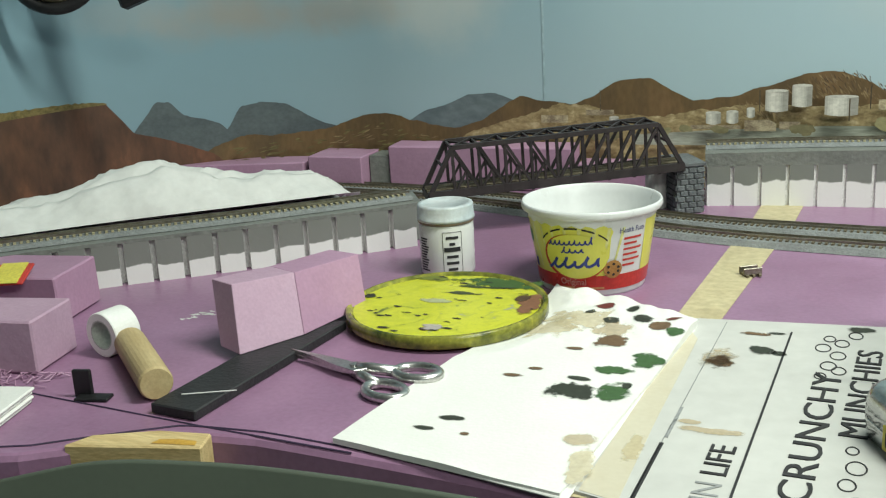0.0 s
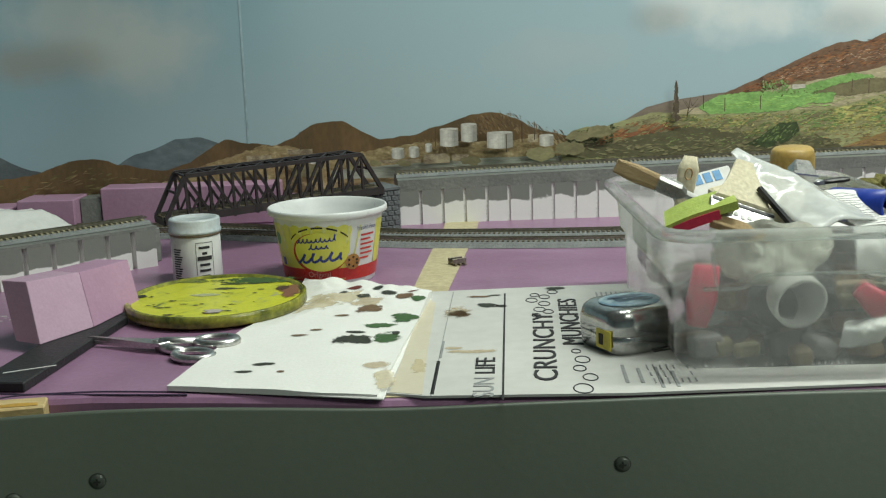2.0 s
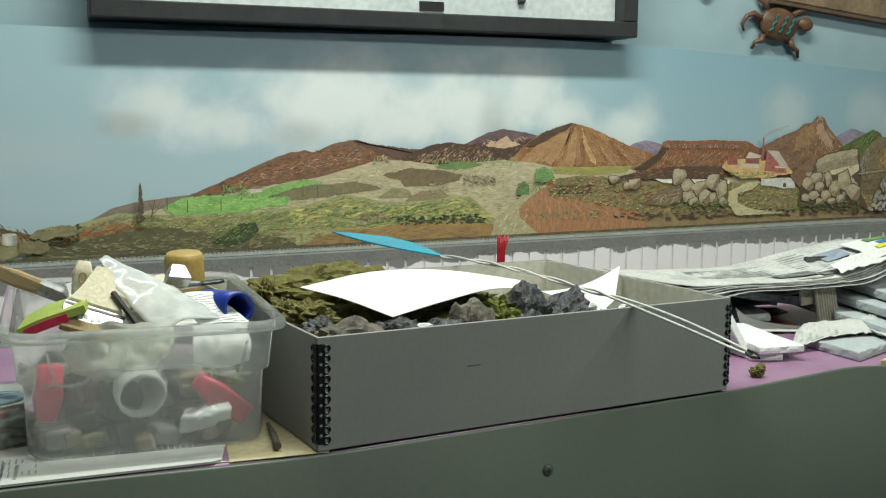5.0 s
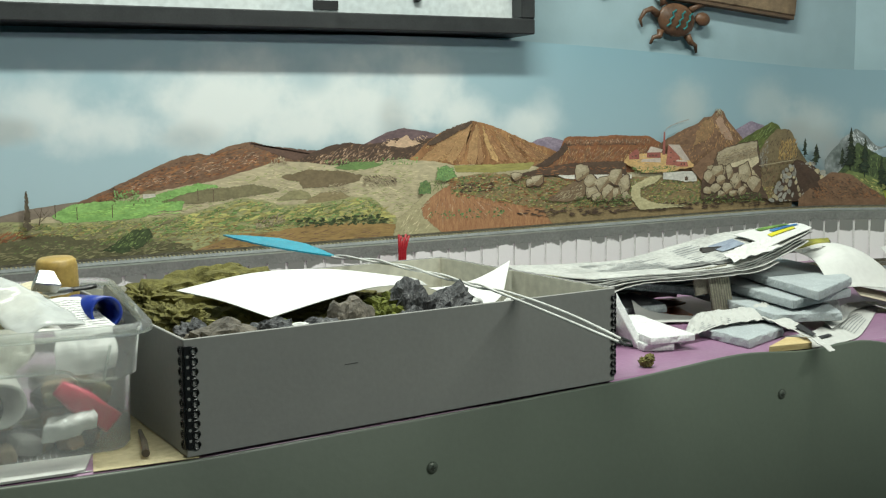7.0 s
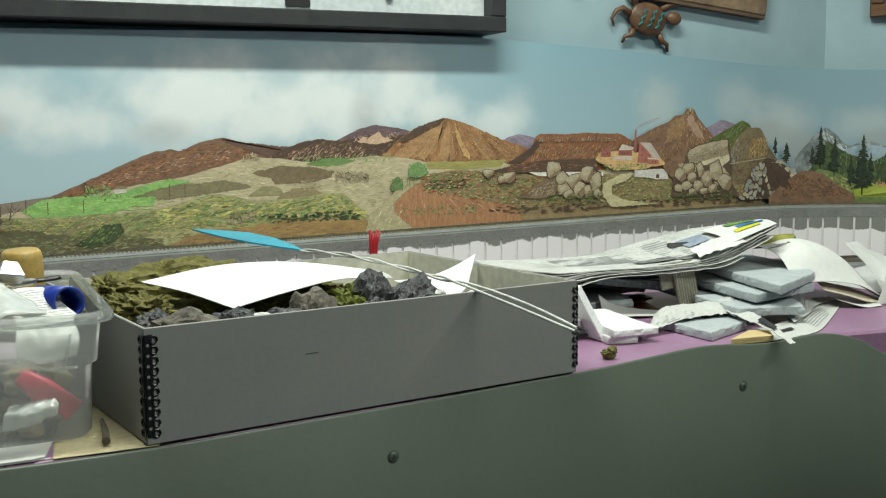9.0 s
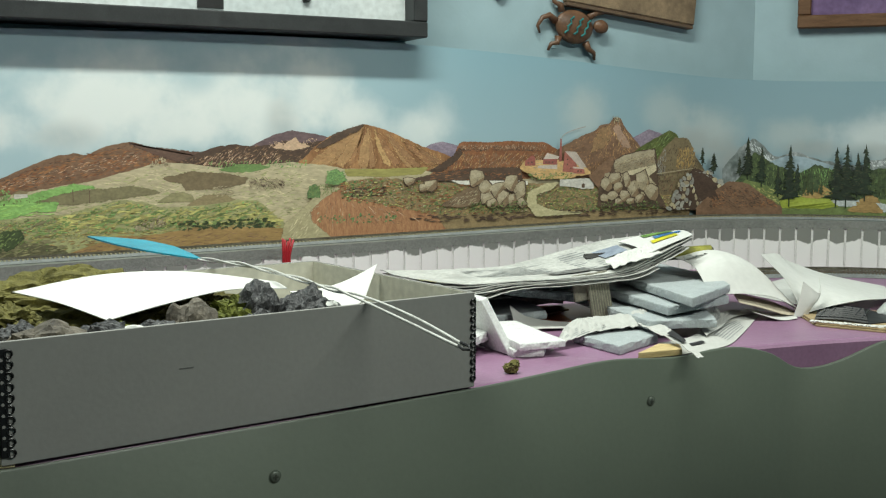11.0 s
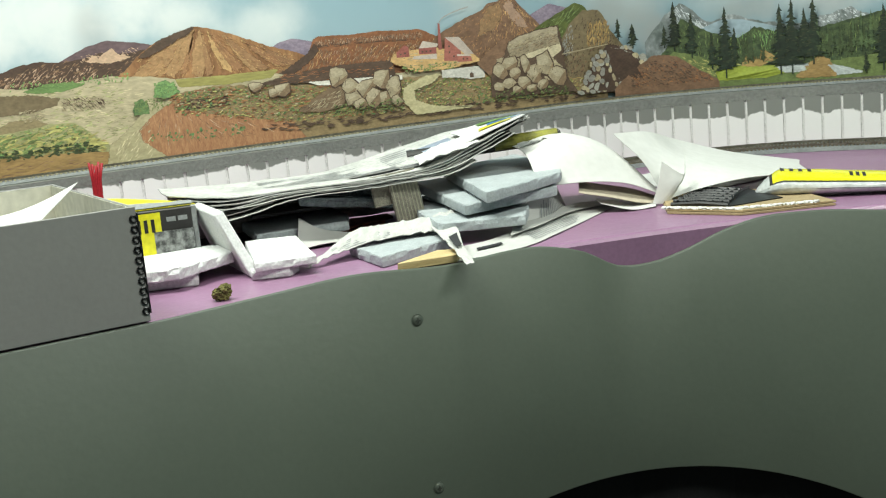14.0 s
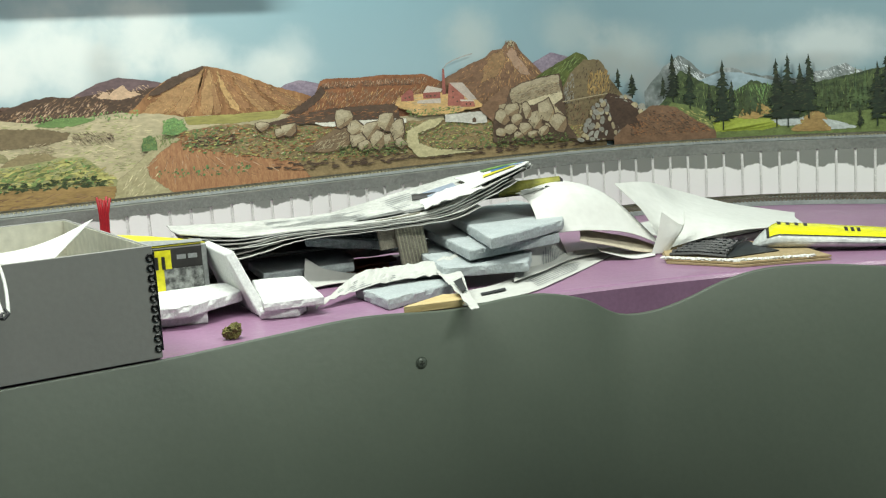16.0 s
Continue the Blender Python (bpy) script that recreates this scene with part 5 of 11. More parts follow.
def conifer(s, z0, z1, w, seed):
    """Painted fir: ragged drooping tiers each side of a stem."""
    r = random.Random(seed)
    left, right = [], []
    n = max(8, int((z1 - z0) / 0.0048))
    for k in range(n):
        u = k / n
        z = z0 + (z1 - z0) * (0.13 + 0.85 * u)
        for side, line in ((-1, left), (1, right)):
            half = 1.2 * w * (1 - u) ** 0.75 * r.uniform(0.4, 1.35)
            line += [(s + side * half, z - (z1 - z0) * 0.018 * r.uniform(0.4, 1.6)), (s + side * half * r.uniform(0.35, 0.6), z + (z1 - z0) * 0.5 / n)]
    return left + [(s, z1)] + right[::-1] + [(s + 0.001, z0 + (z1 - z0) * 0.13), (s + 0.001, z0), (s - 0.001, z0), (s - 0.001, z0 + (z1 - z0) * 0.13)]


pts = [conifer(rng.uniform(1.83, 2.3), 0.12, 0.12 + rng.uniform(0.025, 0.06), 0.0042, k) for k in range(70)]
tagged(figures("far_conifers", FARWOOD, pts), kind="stuff")
pts = [conifer(rng.uniform(1.84, 2.3), 0.115, 0.115 + rng.uniform(0.02, 0.05), 0.0040, k) for k in range(46)]
tagged(figures("far_conifers", DKGREEN, pts), kind="stuff")
FIRS = ((1.732, 0.142, 0.215, 0.011), (1.759, 0.130, 0.198, 0.011), (1.716, 0.148, 0.182, 0.006), (1.640, 0.166, 0.198, 0.007), (1.664, 0.152, 0.189, 0.0085), (1.790, 0.111, 0.165, 0.008), (1.811, 0.095, 0.202, 0.015), (1.825, 0.115, 0.170, 0.008))
FIRS2 = ((1.893, 0.095, 0.199, 0.015), (1.910, 0.093, 0.205, 0.016), (1.928, 0.110, 0.189, 0.013), (1.941, 0.105, 0.203, 0.015), (2.015, 0.088, 0.118, 0.006), (2.040, 0.089, 0.185, 0.014), (2.054, 0.097, 0.198, 0.016), (2.085, 0.1, 0.2, 0.015), (2.12, 0.1, 0.19, 0.014), (2.17, 0.1, 0.2, 0.015), (2.23, 0.1, 0.19, 0.014))
for k, (s, z0, z1, w) in enumerate(FIRS + FIRS2):
    off = lift()
    tree = part("conifer", shape(conifer(s, z0, z1, w, k), off), CONIFER, backdrop)
    rk = random.Random(k)
    sprigs = []
    for j in range(26):
        u = rk.random()
        z = z0 + (z1 - z0) * (0.16 + 0.76 * u)
        half = w * (1 - u) ** 0.8 * 0.8
        a = rk.uniform(-1, 1)
        sprigs.append(stroke(s + half * a, z, -0.5 * a, w * 0.45, 0.0013, rk))
    part("sprigs", join(*[shape(o, off + 0.00008) for o in sprigs]), tone("paint_sprig", (0.055, 0.065, 0.03), 0.7, 120) if k == 0 else bpy.data.materials["paint_sprig"], tree)

# ---- risers ----
def riser_paint(name, seed, level):
    """Grey paint over white foam: the grey covers the upper share of the height with a brushed, wavy edge."""
    m, n, l, b = nodes_of(name)
    uv, tc = n.new("ShaderNodeUVMap"), n.new("ShaderNodeTexCoord")
    sep = n.new("ShaderNodeSeparateXYZ")
    l.new(uv.outputs[0], sep.inputs[0])
    nz = n.new("ShaderNodeTexNoise")
    nz.inputs["Scale"].default_value, nz.inputs["Detail"].default_value = 26, 6
    l.new(tc.outputs["Object"], nz.inputs["Vector"])
    add = n.new("ShaderNodeMath")
    add.operation = "MULTIPLY_ADD"
    l.new(nz.outputs["Fac"], add.inputs[0])
    add.inputs[1].default_value = 0.45
    west = n.new("ShaderNodeSeparateXYZ")
    l.new(tc.outputs["Object"], west.inputs[0])
    drift = n.new("ShaderNodeMapRange")
    for k, v in zip((1, 2, 3, 4), (0.1, 0.9, 0.16, -0.16) if seed == 2 else (0, 1, 0, 0)):
        drift.inputs[k].default_value = v
    l.new(west.outputs[0], drift.inputs[0])
    east_ = n.new("ShaderNodeMapRange")
    for k, v in zip((1, 2, 3, 4), (1.3, 1.75, 0.0, 0.16) if seed == 2 else (0, 1, 0, 0)):
        east_.inputs[k].default_value = v
    l.new(west.outputs[0], east_.inputs[0])
    both, more = n.new("ShaderNodeMath"), n.new("ShaderNodeMath")
    l.new(drift.outputs[0], more.inputs[0])
    l.new(east_.outputs[0], more.inputs[1])
    l.new(sep.outputs[1], both.inputs[0])
    l.new(more.outputs[0], both.inputs[1])
    l.new(both.outputs[0], add.inputs[2])
    ramp = n.new("ShaderNodeValToRGB")
    ramp.color_ramp.elements[0].position, ramp.color_ramp.elements[1].position = level + 0.215, level + 0.24
    ramp.color_ramp.elements[0].color, ramp.color_ramp.elements[1].color = (0.80, 0.80, 0.78, 1), (0.215, 0.225, 0.205, 1)
    l.new(add.outputs[0], ramp.inputs[0])
    l.new(ramp.outputs[0], b.inputs["Base Color"])
    b.inputs["Roughness"].default_value = 0.2
    fine = n.new("ShaderNodeTexNoise")
    fine.inputs["Scale"].default_value = 120
    l.new(tc.outputs["Object"], fine.inputs["Vector"])
    bp = n.new("ShaderNodeBump")
    bp.inputs["Strength"].default_value, bp.inputs["Distance"].default_value = 0.25, 0.001
    l.new(fine.outputs["Fac"], bp.inputs["Height"])
    l.new(bp.outputs[0], b.inputs["Normal"])
    return m


RISER_FOAM = surface("white_foam", (0.78, 0.78, 0.76), (0.66, 0.66, 0.64), 60, 0.7, bump=0.4, bscale=500)
RISER_GREY = surface("grey_painted_top", (0.215, 0.225, 0.205), (0.17, 0.18, 0.165), 30, 0.45, bump=0.4, bscale=300)


def along(points, step):
    """Even points and headings along a smooth polyline of plan points."""
    pts = [Vector((x, y, 0)) for x, y in points]
    fine = []
    for i in range(len(pts) - 1):
        p0, p1, p2, p3 = pts[max(0, i - 1)], pts[i], pts[i + 1], pts[min(len(pts) - 1, i + 2)]
        for k in range(24):
            t = k / 24
            fine.append(0.5 * (2 * p1 + (p2 - p0) * t + (2 * p0 - 5 * p1 + 4 * p2 - p3) * t * t + (3 * p1 - p0 - 3 * p2 + p3) * t ** 3))
    fine.append(pts[-1])
    dist = [0.0]
    for a, b in zip(fine, fine[1:]):
        dist.append(dist[-1] + (b - a).length)
    n = max(1, int(dist[-1] / step))
    out = []
    for k in range(n + 1):
        d = dist[-1] * k / n
        x = float(np.interp(d, dist, [p.x for p in fine]))
        y = float(np.interp(d, dist, [p.y for p in fine]))
        out.append((x, y, d))
    res = []
    for k, (x, y, d) in enumerate(out):
        a, b = out[max(0, k - 1)], out[min(n, k + 1)]
        h = math.atan2(b[1] - a[1], b[0] - a[0])
        res.append((x, y, h, d))
    return res


def sweep(rows, section, heights):
    """Sweep a cross-section of (side, up) along rows; heights(k) is the base z."""
    bm = bmesh.new()
    last = None
    for k, (x, y, h, d) in enumerate(rows):
        z = heights(k)
        ring = [bm.verts.new((x - math.sin(h) * a, y + math.cos(h) * a, z + u)) for a, u in section]
        if last:
            m = len(ring)
            for j in range(m):
                bm.faces.new((last[j], ring[j], ring[(j + 1) % m], last[(j + 1) % m]))
        else:
            bm.faces.new(ring[::-1])
        last = ring
    bm.faces.new(last)
    return bm


def riser(label, points, height, width, paint_mat, pitch=0.0254, gap=0.0032, depth=0.009, strip=0.003):
    """Foam riser whose front (right-hand side of points) is slotted at an even pitch."""
    base = thing("foam_riser", label, "track riser")
    rows = along(points, pitch)
    top = [height(d) for x, y, h, d in rows]
    dep = [depth(r[0]) if callable(depth) else depth for r in rows]
    bm = bmesh.new()
    last = None
    for k, (x, y, h, d) in enumerate(rows):
        nx, ny = -math.sin(h), math.cos(h)
        ring = [bm.verts.new((x + nx * o, y + ny * o, z)) for o, z in ((dep[k], 0.0), (width, 0.0), (width, top[k] - strip), (dep[k], top[k] - strip))]
        if last:
            for j in range(4):
                bm.faces.new((last[j], ring[j], ring[(j + 1) % 4], last[(j + 1) % 4]))
        else:
            bm.faces.new(ring[::-1])
        last = ring
    bm.faces.new(last)
    part("core", bm, RISER_FOAM, base, "white foam core seen in the slots")
    part("top_strip", sweep(rows, ((0.0, -strip + 0.0001), (width + 0.0005, -strip + 0.0001), (width + 0.0005, 0.0), (0.0, 0.0)), lambda k: top[k]), RISER_GREY, base, "grey painted upper edge")
    for k in range(len(rows) - 1):
        (xa, ya, ha, da), (xb, yb, hb, db) = rows[k], rows[k + 1]
        bm = bmesh.new()
        uv = bm.loops.layers.uv.new("UVMap")
        f0, f1 = gap / 2 / (db - da), 1 - gap / 2 / (db - da)
        quad = []
        for f in (f0, f1):
            x, y, h, t = xa + (xb - xa) * f, ya + (yb - ya) * f, ha + (hb - ha) * f, top[k] + (top[k + 1] - top[k]) * f
            nx, ny = -math.sin(h), math.cos(h)
            quad.append([bm.verts.new((x + nx * o, y + ny * o, z)) for o, z in ((0, 0), (0, t - strip), (dep[k] - 0.0002, t - strip), (dep[k] - 0.0002, 0))])
        a, b = quad
        for j in range(4):
            bm.faces.new((a[j], b[j], b[(j + 1) % 4], a[(j + 1) % 4]))
        bm.faces.new(a[::-1])
        bm.faces.new(b)
        bm.faces.ensure_lookup_table()
        for fc in bm.faces:
            side = abs(fc.calc_center_median().z - 0) > -1 and fc in (bm.faces[4], bm.faces[5])
            for lp in fc.loops:
                lp[uv].uv = (0, 0.0 if side else lp.vert.co.z / max(0.001, top[k]))
        part("segment", bm, paint_mat, base)
    return base


RISER_L = [(-0.78, 0.55), (-0.62, 0.78), (-0.50, 0.915), (-0.371, 1.030), (-0.255, 1.118), (-0.142, 1.213)]
RISER_R = [(0.085, 1.400), (0.20, 1.412), (0.40, 1.417), (0.70, 1.417), (1.10, 1.417), (1.40, 1.417), (1.58, 1.412), (1.68, 1.388), (1.78, 1.325), (1.86, 1.235), (1.935, 1.12), (2.05, 0.92)]
riser("white slotted foam riser with grey paint brushed over its upper half", RISER_L, lambda d: 0.036 + 0.004 * d, 0.058, riser_paint("riser_paint_a", 1, 0.40), gap=0.0046)
riser("white slotted foam riser with grey paint, standing along the backdrop", RISER_R, lambda d: 0.052 + 0.027 * min(1, d / 1.45), 0.058, riser_paint("riser_paint_b", 2, 0.57), depth=lambda x: float(np.interp(x, (0.02, 0.20), (0.006, 0.0022))), strip=0.013, gap=0.0036)


# ---- tracks ----
def track(label, rows, heights, tie_mat, bed=0.024, bed_h=0.005, tie_pitch=0.0052, ballast=BALLAST):
    t = thing("model_track", label, "model railway track")
    if bed_h:
        part("roadbed", sweep(rows, ((-bed / 2 - 0.004, 0.0), (bed / 2 + 0.004, 0.0), (bed / 2, bed_h), (-bed / 2, bed_h)), heights), ballast, t, "grey sloped roadbed strip")
    for side in (-0.0047, 0.0047):
        part("rail", sweep(rows, ((side - 0.0005, bed_h + 0.0015), (side + 0.0005, bed_h + 0.0015), (side + 0.0005, bed_h + 0.0036), (side - 0.0005, bed_h + 0.0036)), heights), RAIL, t)
    verts, faces = [], []
    total = rows[-1][3]
    dd = [r[3] for r in rows]
    for k in range(int(total / tie_pitch)):
        d = (k + 0.5) * tie_pitch
        x, y = float(np.interp(d, dd, [r[0] for r in rows])), float(np.interp(d, dd, [r[1] for r in rows]))
        h = float(np.interp(d, dd, np.unwrap([r[2] for r in rows])))
        z = float(np.interp(d, dd, [heights(j) for j in range(len(rows))])) + bed_h
        c, s = math.cos(h), math.sin(h)
        b0 = len(verts)
        for u, v, w in ((-1, -1, 0), (1, -1, 0), (1, 1, 0), (-1, 1, 0), (-1, -1, 1), (1, -1, 1), (1, 1, 1), (-1, 1, 1)):
            a, e = u * 0.0011, v * 0.0085
            verts.append((x + c * a - s * e, y + s * a + c * e, z - 0.0004 + w * 0.0019))
        faces += [[b0 + i for i in f] for f in ((4, 5, 6, 7), (0, 1, 5, 4), (1, 2, 6, 5), (2, 3, 7, 6), (3, 0, 4, 7))]
    me = bpy.data.meshes.new("tie_strip")
    me.from_pydata(verts, [], faces)
    me.materials.append(tie_mat)
    ties = new("tie_strip", me)
    ties.parent = t
    tagged(ties, kind="stuff")
    return t


def offset_line(points, o):
    rows = along(points, 0.05)
    return [(x - math.sin(h) * o, y + math.cos(h) * o) for x, y, h, d in rows]


rows_l = along(offset_line(RISER_L, 0.027), 0.01)
track("model railway track with pale ties on top of the foam riser", rows_l, lambda k: 0.036 + 0.004 * rows_l[k][3] + 0.0005, TIE_TAN, bed_h=0.003)
rows_r = along(offset_line(RISER_R, 0.034), 0.012)
track("model railway track on grey roadbed running along the backdrop", rows_r, lambda k: 0.052 + 0.027 * min(1, rows_r[k][3] / 1.45) + 0.0005, TIE_TAN, bed_h=0.003)
LINE_A = [(-0.42, 1.40), (-0.25, 1.385), (-0.11, 1.355), (0.08, 1.285), (0.20, 1.262), (0.35, 1.252), (0.70, 1.262), (1.20, 1.29), (1.50, 1.30), (1.64, 1.285), (1.74, 1.235), (1.82, 1.15), (1.89, 1.04), (1.97, 0.9)]
LINE_B = [(-0.42, 1.43), (-0.25, 1.42), (-0.11, 1.392), (0.08, 1.328), (0.20, 1.308), (0.35, 1.30), (0.70, 1.305), (1.20, 1.33), (1.50, 1.338), (1.66, 1.322), (1.77, 1.268), (1.85, 1.18), (1.93, 1.06), (2.02, 0.9)]
rows_a, rows_b = along(LINE_A, 0.012), along(LINE_B, 0.012)
track("model railway track on grey roadbed laid on the foam", rows_a, lambda k: 0.0004, TIE)
track("model railway track on grey roadbed laid on the foam", rows_b, lambda k: 0.0004, TIE)

# ---- writing ----
def words(text, size, depth=0.0003):
    """A flat mesh of built-in lettering, from x = 0 along x, base line at y = 0."""
    cu = bpy.data.curves.new("lettering", "FONT")
    cu.body, cu.size, cu.extrude, cu.resolution_u = text, size, depth, 3
    ob = bpy.data.objects.new("lettering", cu)
    scene.collection.objects.link(ob)
    me = bpy.data.meshes.new_from_object(ob.evaluated_get(bpy.context.evaluated_depsgraph_get()))
    bm = bmesh.new()
    bm.from_mesh(me)
    bpy.data.objects.remove(ob)
    bpy.data.curves.remove(cu)
    bpy.data.meshes.remove(me)
    return bm


def bold(bm, sx=1.0, sy=1.0):
    bmesh.ops.scale(bm, vec=(sx, sy, 1), verts=bm.verts)
    return bm


def flat(outline, height=lambda x, y: 0.0, lift_by=0.0004):
    if 5 < len(outline) < 30:
        outline = closed_line(list(outline), 0.0012, 0.0016, 330, 2.0)
    """A thin mark lying on a surface of the given height."""
    bm = bmesh.new()
    cx, cy = sum(p[0] for p in outline) / len(outline), sum(p[1] for p in outline) / len(outline)
    c = bm.verts.new((cx, cy, height(cx, cy) + lift_by))
    ring = [bm.verts.new((x, y, height(x, y) + lift_by)) for x, y in outline]
    for k in range(len(ring)):
        bm.faces.new((c, ring[k], ring[(k + 1) % len(ring)]))
    return bm


INK = surface("dark_ink", (0.035, 0.035, 0.037), (0.02, 0.02, 0.022), 60, 0.8)
GREY_INK = surface("grey_ink", (0.30, 0.31, 0.31), (0.24, 0.25, 0.25), 60, 0.8)
NEWSPRINT = surface("newsprint", (0.525, 0.525, 0.50), (0.49, 0.49, 0.465), 10, 0.85, bump=0.06, bscale=160, grain=0.1)
TOWEL = surface("paper_towel", (0.755, 0.755, 0.725), (0.73, 0.73, 0.695), 30, 0.95, bump=0.12, bscale=420, fine=12, grain=0.06)
MASKING = surface("masking_tape", (0.55, 0.48, 0.30), (0.46, 0.39, 0.23), 20, 0.6, bump=0.2, bscale=300)
PINE = surface("pine_wood", (0.66, 0.52, 0.27), (0.5, 0.36, 0.16), 14, 0.6, stretch=(1, 8, 8), bump=0.2)
CORK = surface("cork_wood", (0.52, 0.41, 0.22), (0.44, 0.33, 0.16), 60, 0.65, bump=0.15, bscale=400, grain=0.2, stretch=(1, 1, 0.25))

# ---- plaster hill ----
bm = bmesh.new()
rows = along([(-0.82, 0.66), (-0.66, 0.90), (-0.53, 1.03), (-0.42, 1.135), (-0.33, 1.21), (-0.235, 1.29)], 0.005)
L = rows[-1][3]
grid = []
for x, y, h, d in rows:
    u = d / L
    top = float(np.interp(u, (0, 0.40, 0.62, 0.69, 0.74, 0.785, 0.82, 0.87, 0.92, 0.96, 0.985, 1), (0.030, 0.037, 0.040, 0.048, 0.062, 0.072, 0.058, 0.047, 0.042, 0.037, 0.026, 0.008)))
    col = []
    for j in range(31):
        v = j / 30
        prof = math.sin(math.pi * min(1, 0.10 + 0.9 * v) ** 1.15) if v < 1 else 0
        z = 0.02 * (1 - v) * (1 if v < 0.3 else 0.4) + top * max(0, prof)
        fold = 1 - abs(noise.noise((d * 16 + v * 2.5, v * 3.0, 1.7))) * 2.2
        crease = 1 - abs(noise.noise((d * 34 - v * 6.0, v * 5.0, 6.1))) * 2.4
        bump = (0.0050 * fold + 0.0034 * crease - 0.0042 + 0.0012 * noise.noise((x * 160, y * 160, v * 9))) * min(1, prof + 0.25)
        z = max(0.001, z + bump) if 0 < j < 30 else (0.030 if j == 0 else 0.0)
        o = 0.002 + 0.13 * v + 0.006 * noise.noise((d * 30, v * 4, 2))
        if j == 0:
            o = 0.002
        col.append(bm.verts.new((x - math.sin(h) * o, y + math.cos(h) * o, z)))
    grid.append(col)
for a, b in zip(grid, grid[1:]):
    for k in range(30):
        bm.faces.new((a[k], b[k], b[k + 1], a[k + 1]))
solo("plaster_hill", bm, PLASTER, "white crumpled plaster-cloth hill beside the raised track", "scenery hill", smooth=True)

# ---- foam blocks ----
def foam_block(name, corners, h, label, material=FOAM_CUT, z=0.0, chip=0.0015):
    bm = prism(corners, 0, h, 0.0012)
    for v in bm.verts:
        v.co += Vector((noise.noise(v.co * 60), noise.noise(v.co * 60 + Vector((5, 1, 2))), 0.4 * noise.noise(v.co * 60 + Vector((9, 4, 2))))) * chip
    return solo(name, bm, material, label, "foam block", Matrix.Translation((0, 0, z + 0.0008)))


def quad(x, y, w, d, deg):
    c, s = math.cos(radians(deg)), math.sin(radians(deg))
    return [(x + c * a - s * b, y + s * a + c * b) for a, b in ((0, 0), (w, 0), (w, d), (0, d))]


for x0, x1, y0, h in ((-0.56, -0.372, 1.375, 0.030), (-0.366, -0.298, 1.425, 0.037), (-0.270, -0.06, 1.440, 0.047), (-0.054, 0.06, 1.445, 0.03)):
    foam_block("foam_block", [(x0, y0), (x1, y0 + (0.05 if x0 < -0.5 else 0)), (x1, min(1.478, y0 + 0.09)), (x0, min(1.43 if x0 < -0.5 else 1.478, y0 + 0.06))], h, "pink insulation foam block pushed against the backdrop")
solo("gap_filler", prism([(-0.296, 1.444), (-0.272, 1.444), (-0.272, 1.478), (-0.296, 1.478)], 0, 0.036), RISER_GREY, "grey painted filler strip between the foam blocks", "filler strip")
def leaning(outline):
    bm = prism(outline, 0, 0.042, 0.0004)
    for v in bm.verts:
        v.co += Vector((-0.013, 0.018, 0)) * (v.co.z / 0.042) + Vector((noise.noise(v.co * 60), noise.noise(v.co * 60 + Vector((5, 1, 2))), 0)) * 0.0012
        v.co.z -= 0.075 * (v.co.y - 0.93) if v.co.z > 0.02 else 0
    return bm


offcut = thing("foam_block", "long pink foam offcut on a black bar, paler at one end", "foam block", Matrix.Translation((0, 0, 0.0072)))
part("sawn_end", leaning([(-0.147, 0.914), (-0.1245, 0.9585), (-0.1515, 0.972), (-0.170, 0.926)]), FOAM_PALE, offcut, "pale sawn end of the foam")
part("body", leaning([(-0.1243, 0.9587), (-0.108, 1.026), (-0.136, 1.036), (-0.1513, 0.9722)]), FOAM_CUT, offcut)
foam_block("foam_block", quad(-0.362, 0.853, 0.09, 0.05, 9), 0.036, "pink foam offcut with ragged lower edge", FOAM_PALE)
foam_block("foam_block", quad(-0.44, 0.935, 0.115, 0.06, 9), 0.037, "pink foam offcut beside the riser")
bm = bmesh.new()
rngf = random.Random(8)
for k in range(40):
    x, y = rngf.uniform(-0.30, -0.255), rngf.uniform(0.845, 0.875)
    a = rngf.uniform(0, 6.28)
    piece = tube([(x, y, 0.001), (x + 0.006 * math.cos(a), y + 0.006 * math.sin(a), 0.002 + rngf.random() * 0.003), (x + 0.011 * math.cos(a + 0.6), y + 0.011 * math.sin(a + 0.6), 0.001)], 0.0004, 4)
    bm = join(bm, piece)
solo("foam_shavings", bm, FOAM_CUT, "curled pink foam shavings on the table", "foam shavings", kind="stuff")

scrap = thing("printed_packet", "small red and yellow printed packet propped on foam offcuts", "packet", pose(-0.372, 0.942, 0.0392, 14, 0, 22))
part("film", block(0.052, 0.030, 0.002, 0.0007), surface("packet_red", (0.55, 0.05, 0.04), (0.42, 0.04, 0.03), 60, 0.35), scrap)
part("stripe", block(0.020, 0.0302, 0.0005, 0, 1, (0.012, 0, 0.0021)), surface("packet_yellow", (0.70, 0.62, 0.10), (0.6, 0.52, 0.08), 60, 0.35), scrap, "yellow printed stripe")

# ---- tape seam on the table ----
def strip(name, rows_, z, material, label, category):
    bm = bmesh.new()
    last = None
    for xa, xb, y in rows_:
        pair = (bm.verts.new((xa, y, z)), bm.verts.new((xb, y, z)))
        if last:
            bm.faces.new((last[0], last[1], pair[1], pair[0]))
        last = pair
    geom = bmesh.ops.extrude_face_region(bm, geom=bm.faces[:])
    bmesh.ops.translate(bm, vec=(0, 0, 0.0004), verts=[v for v in geom["geom"] if isinstance(v, bmesh.types.BMVert)])
    return solo(name, bm, material, label, category)


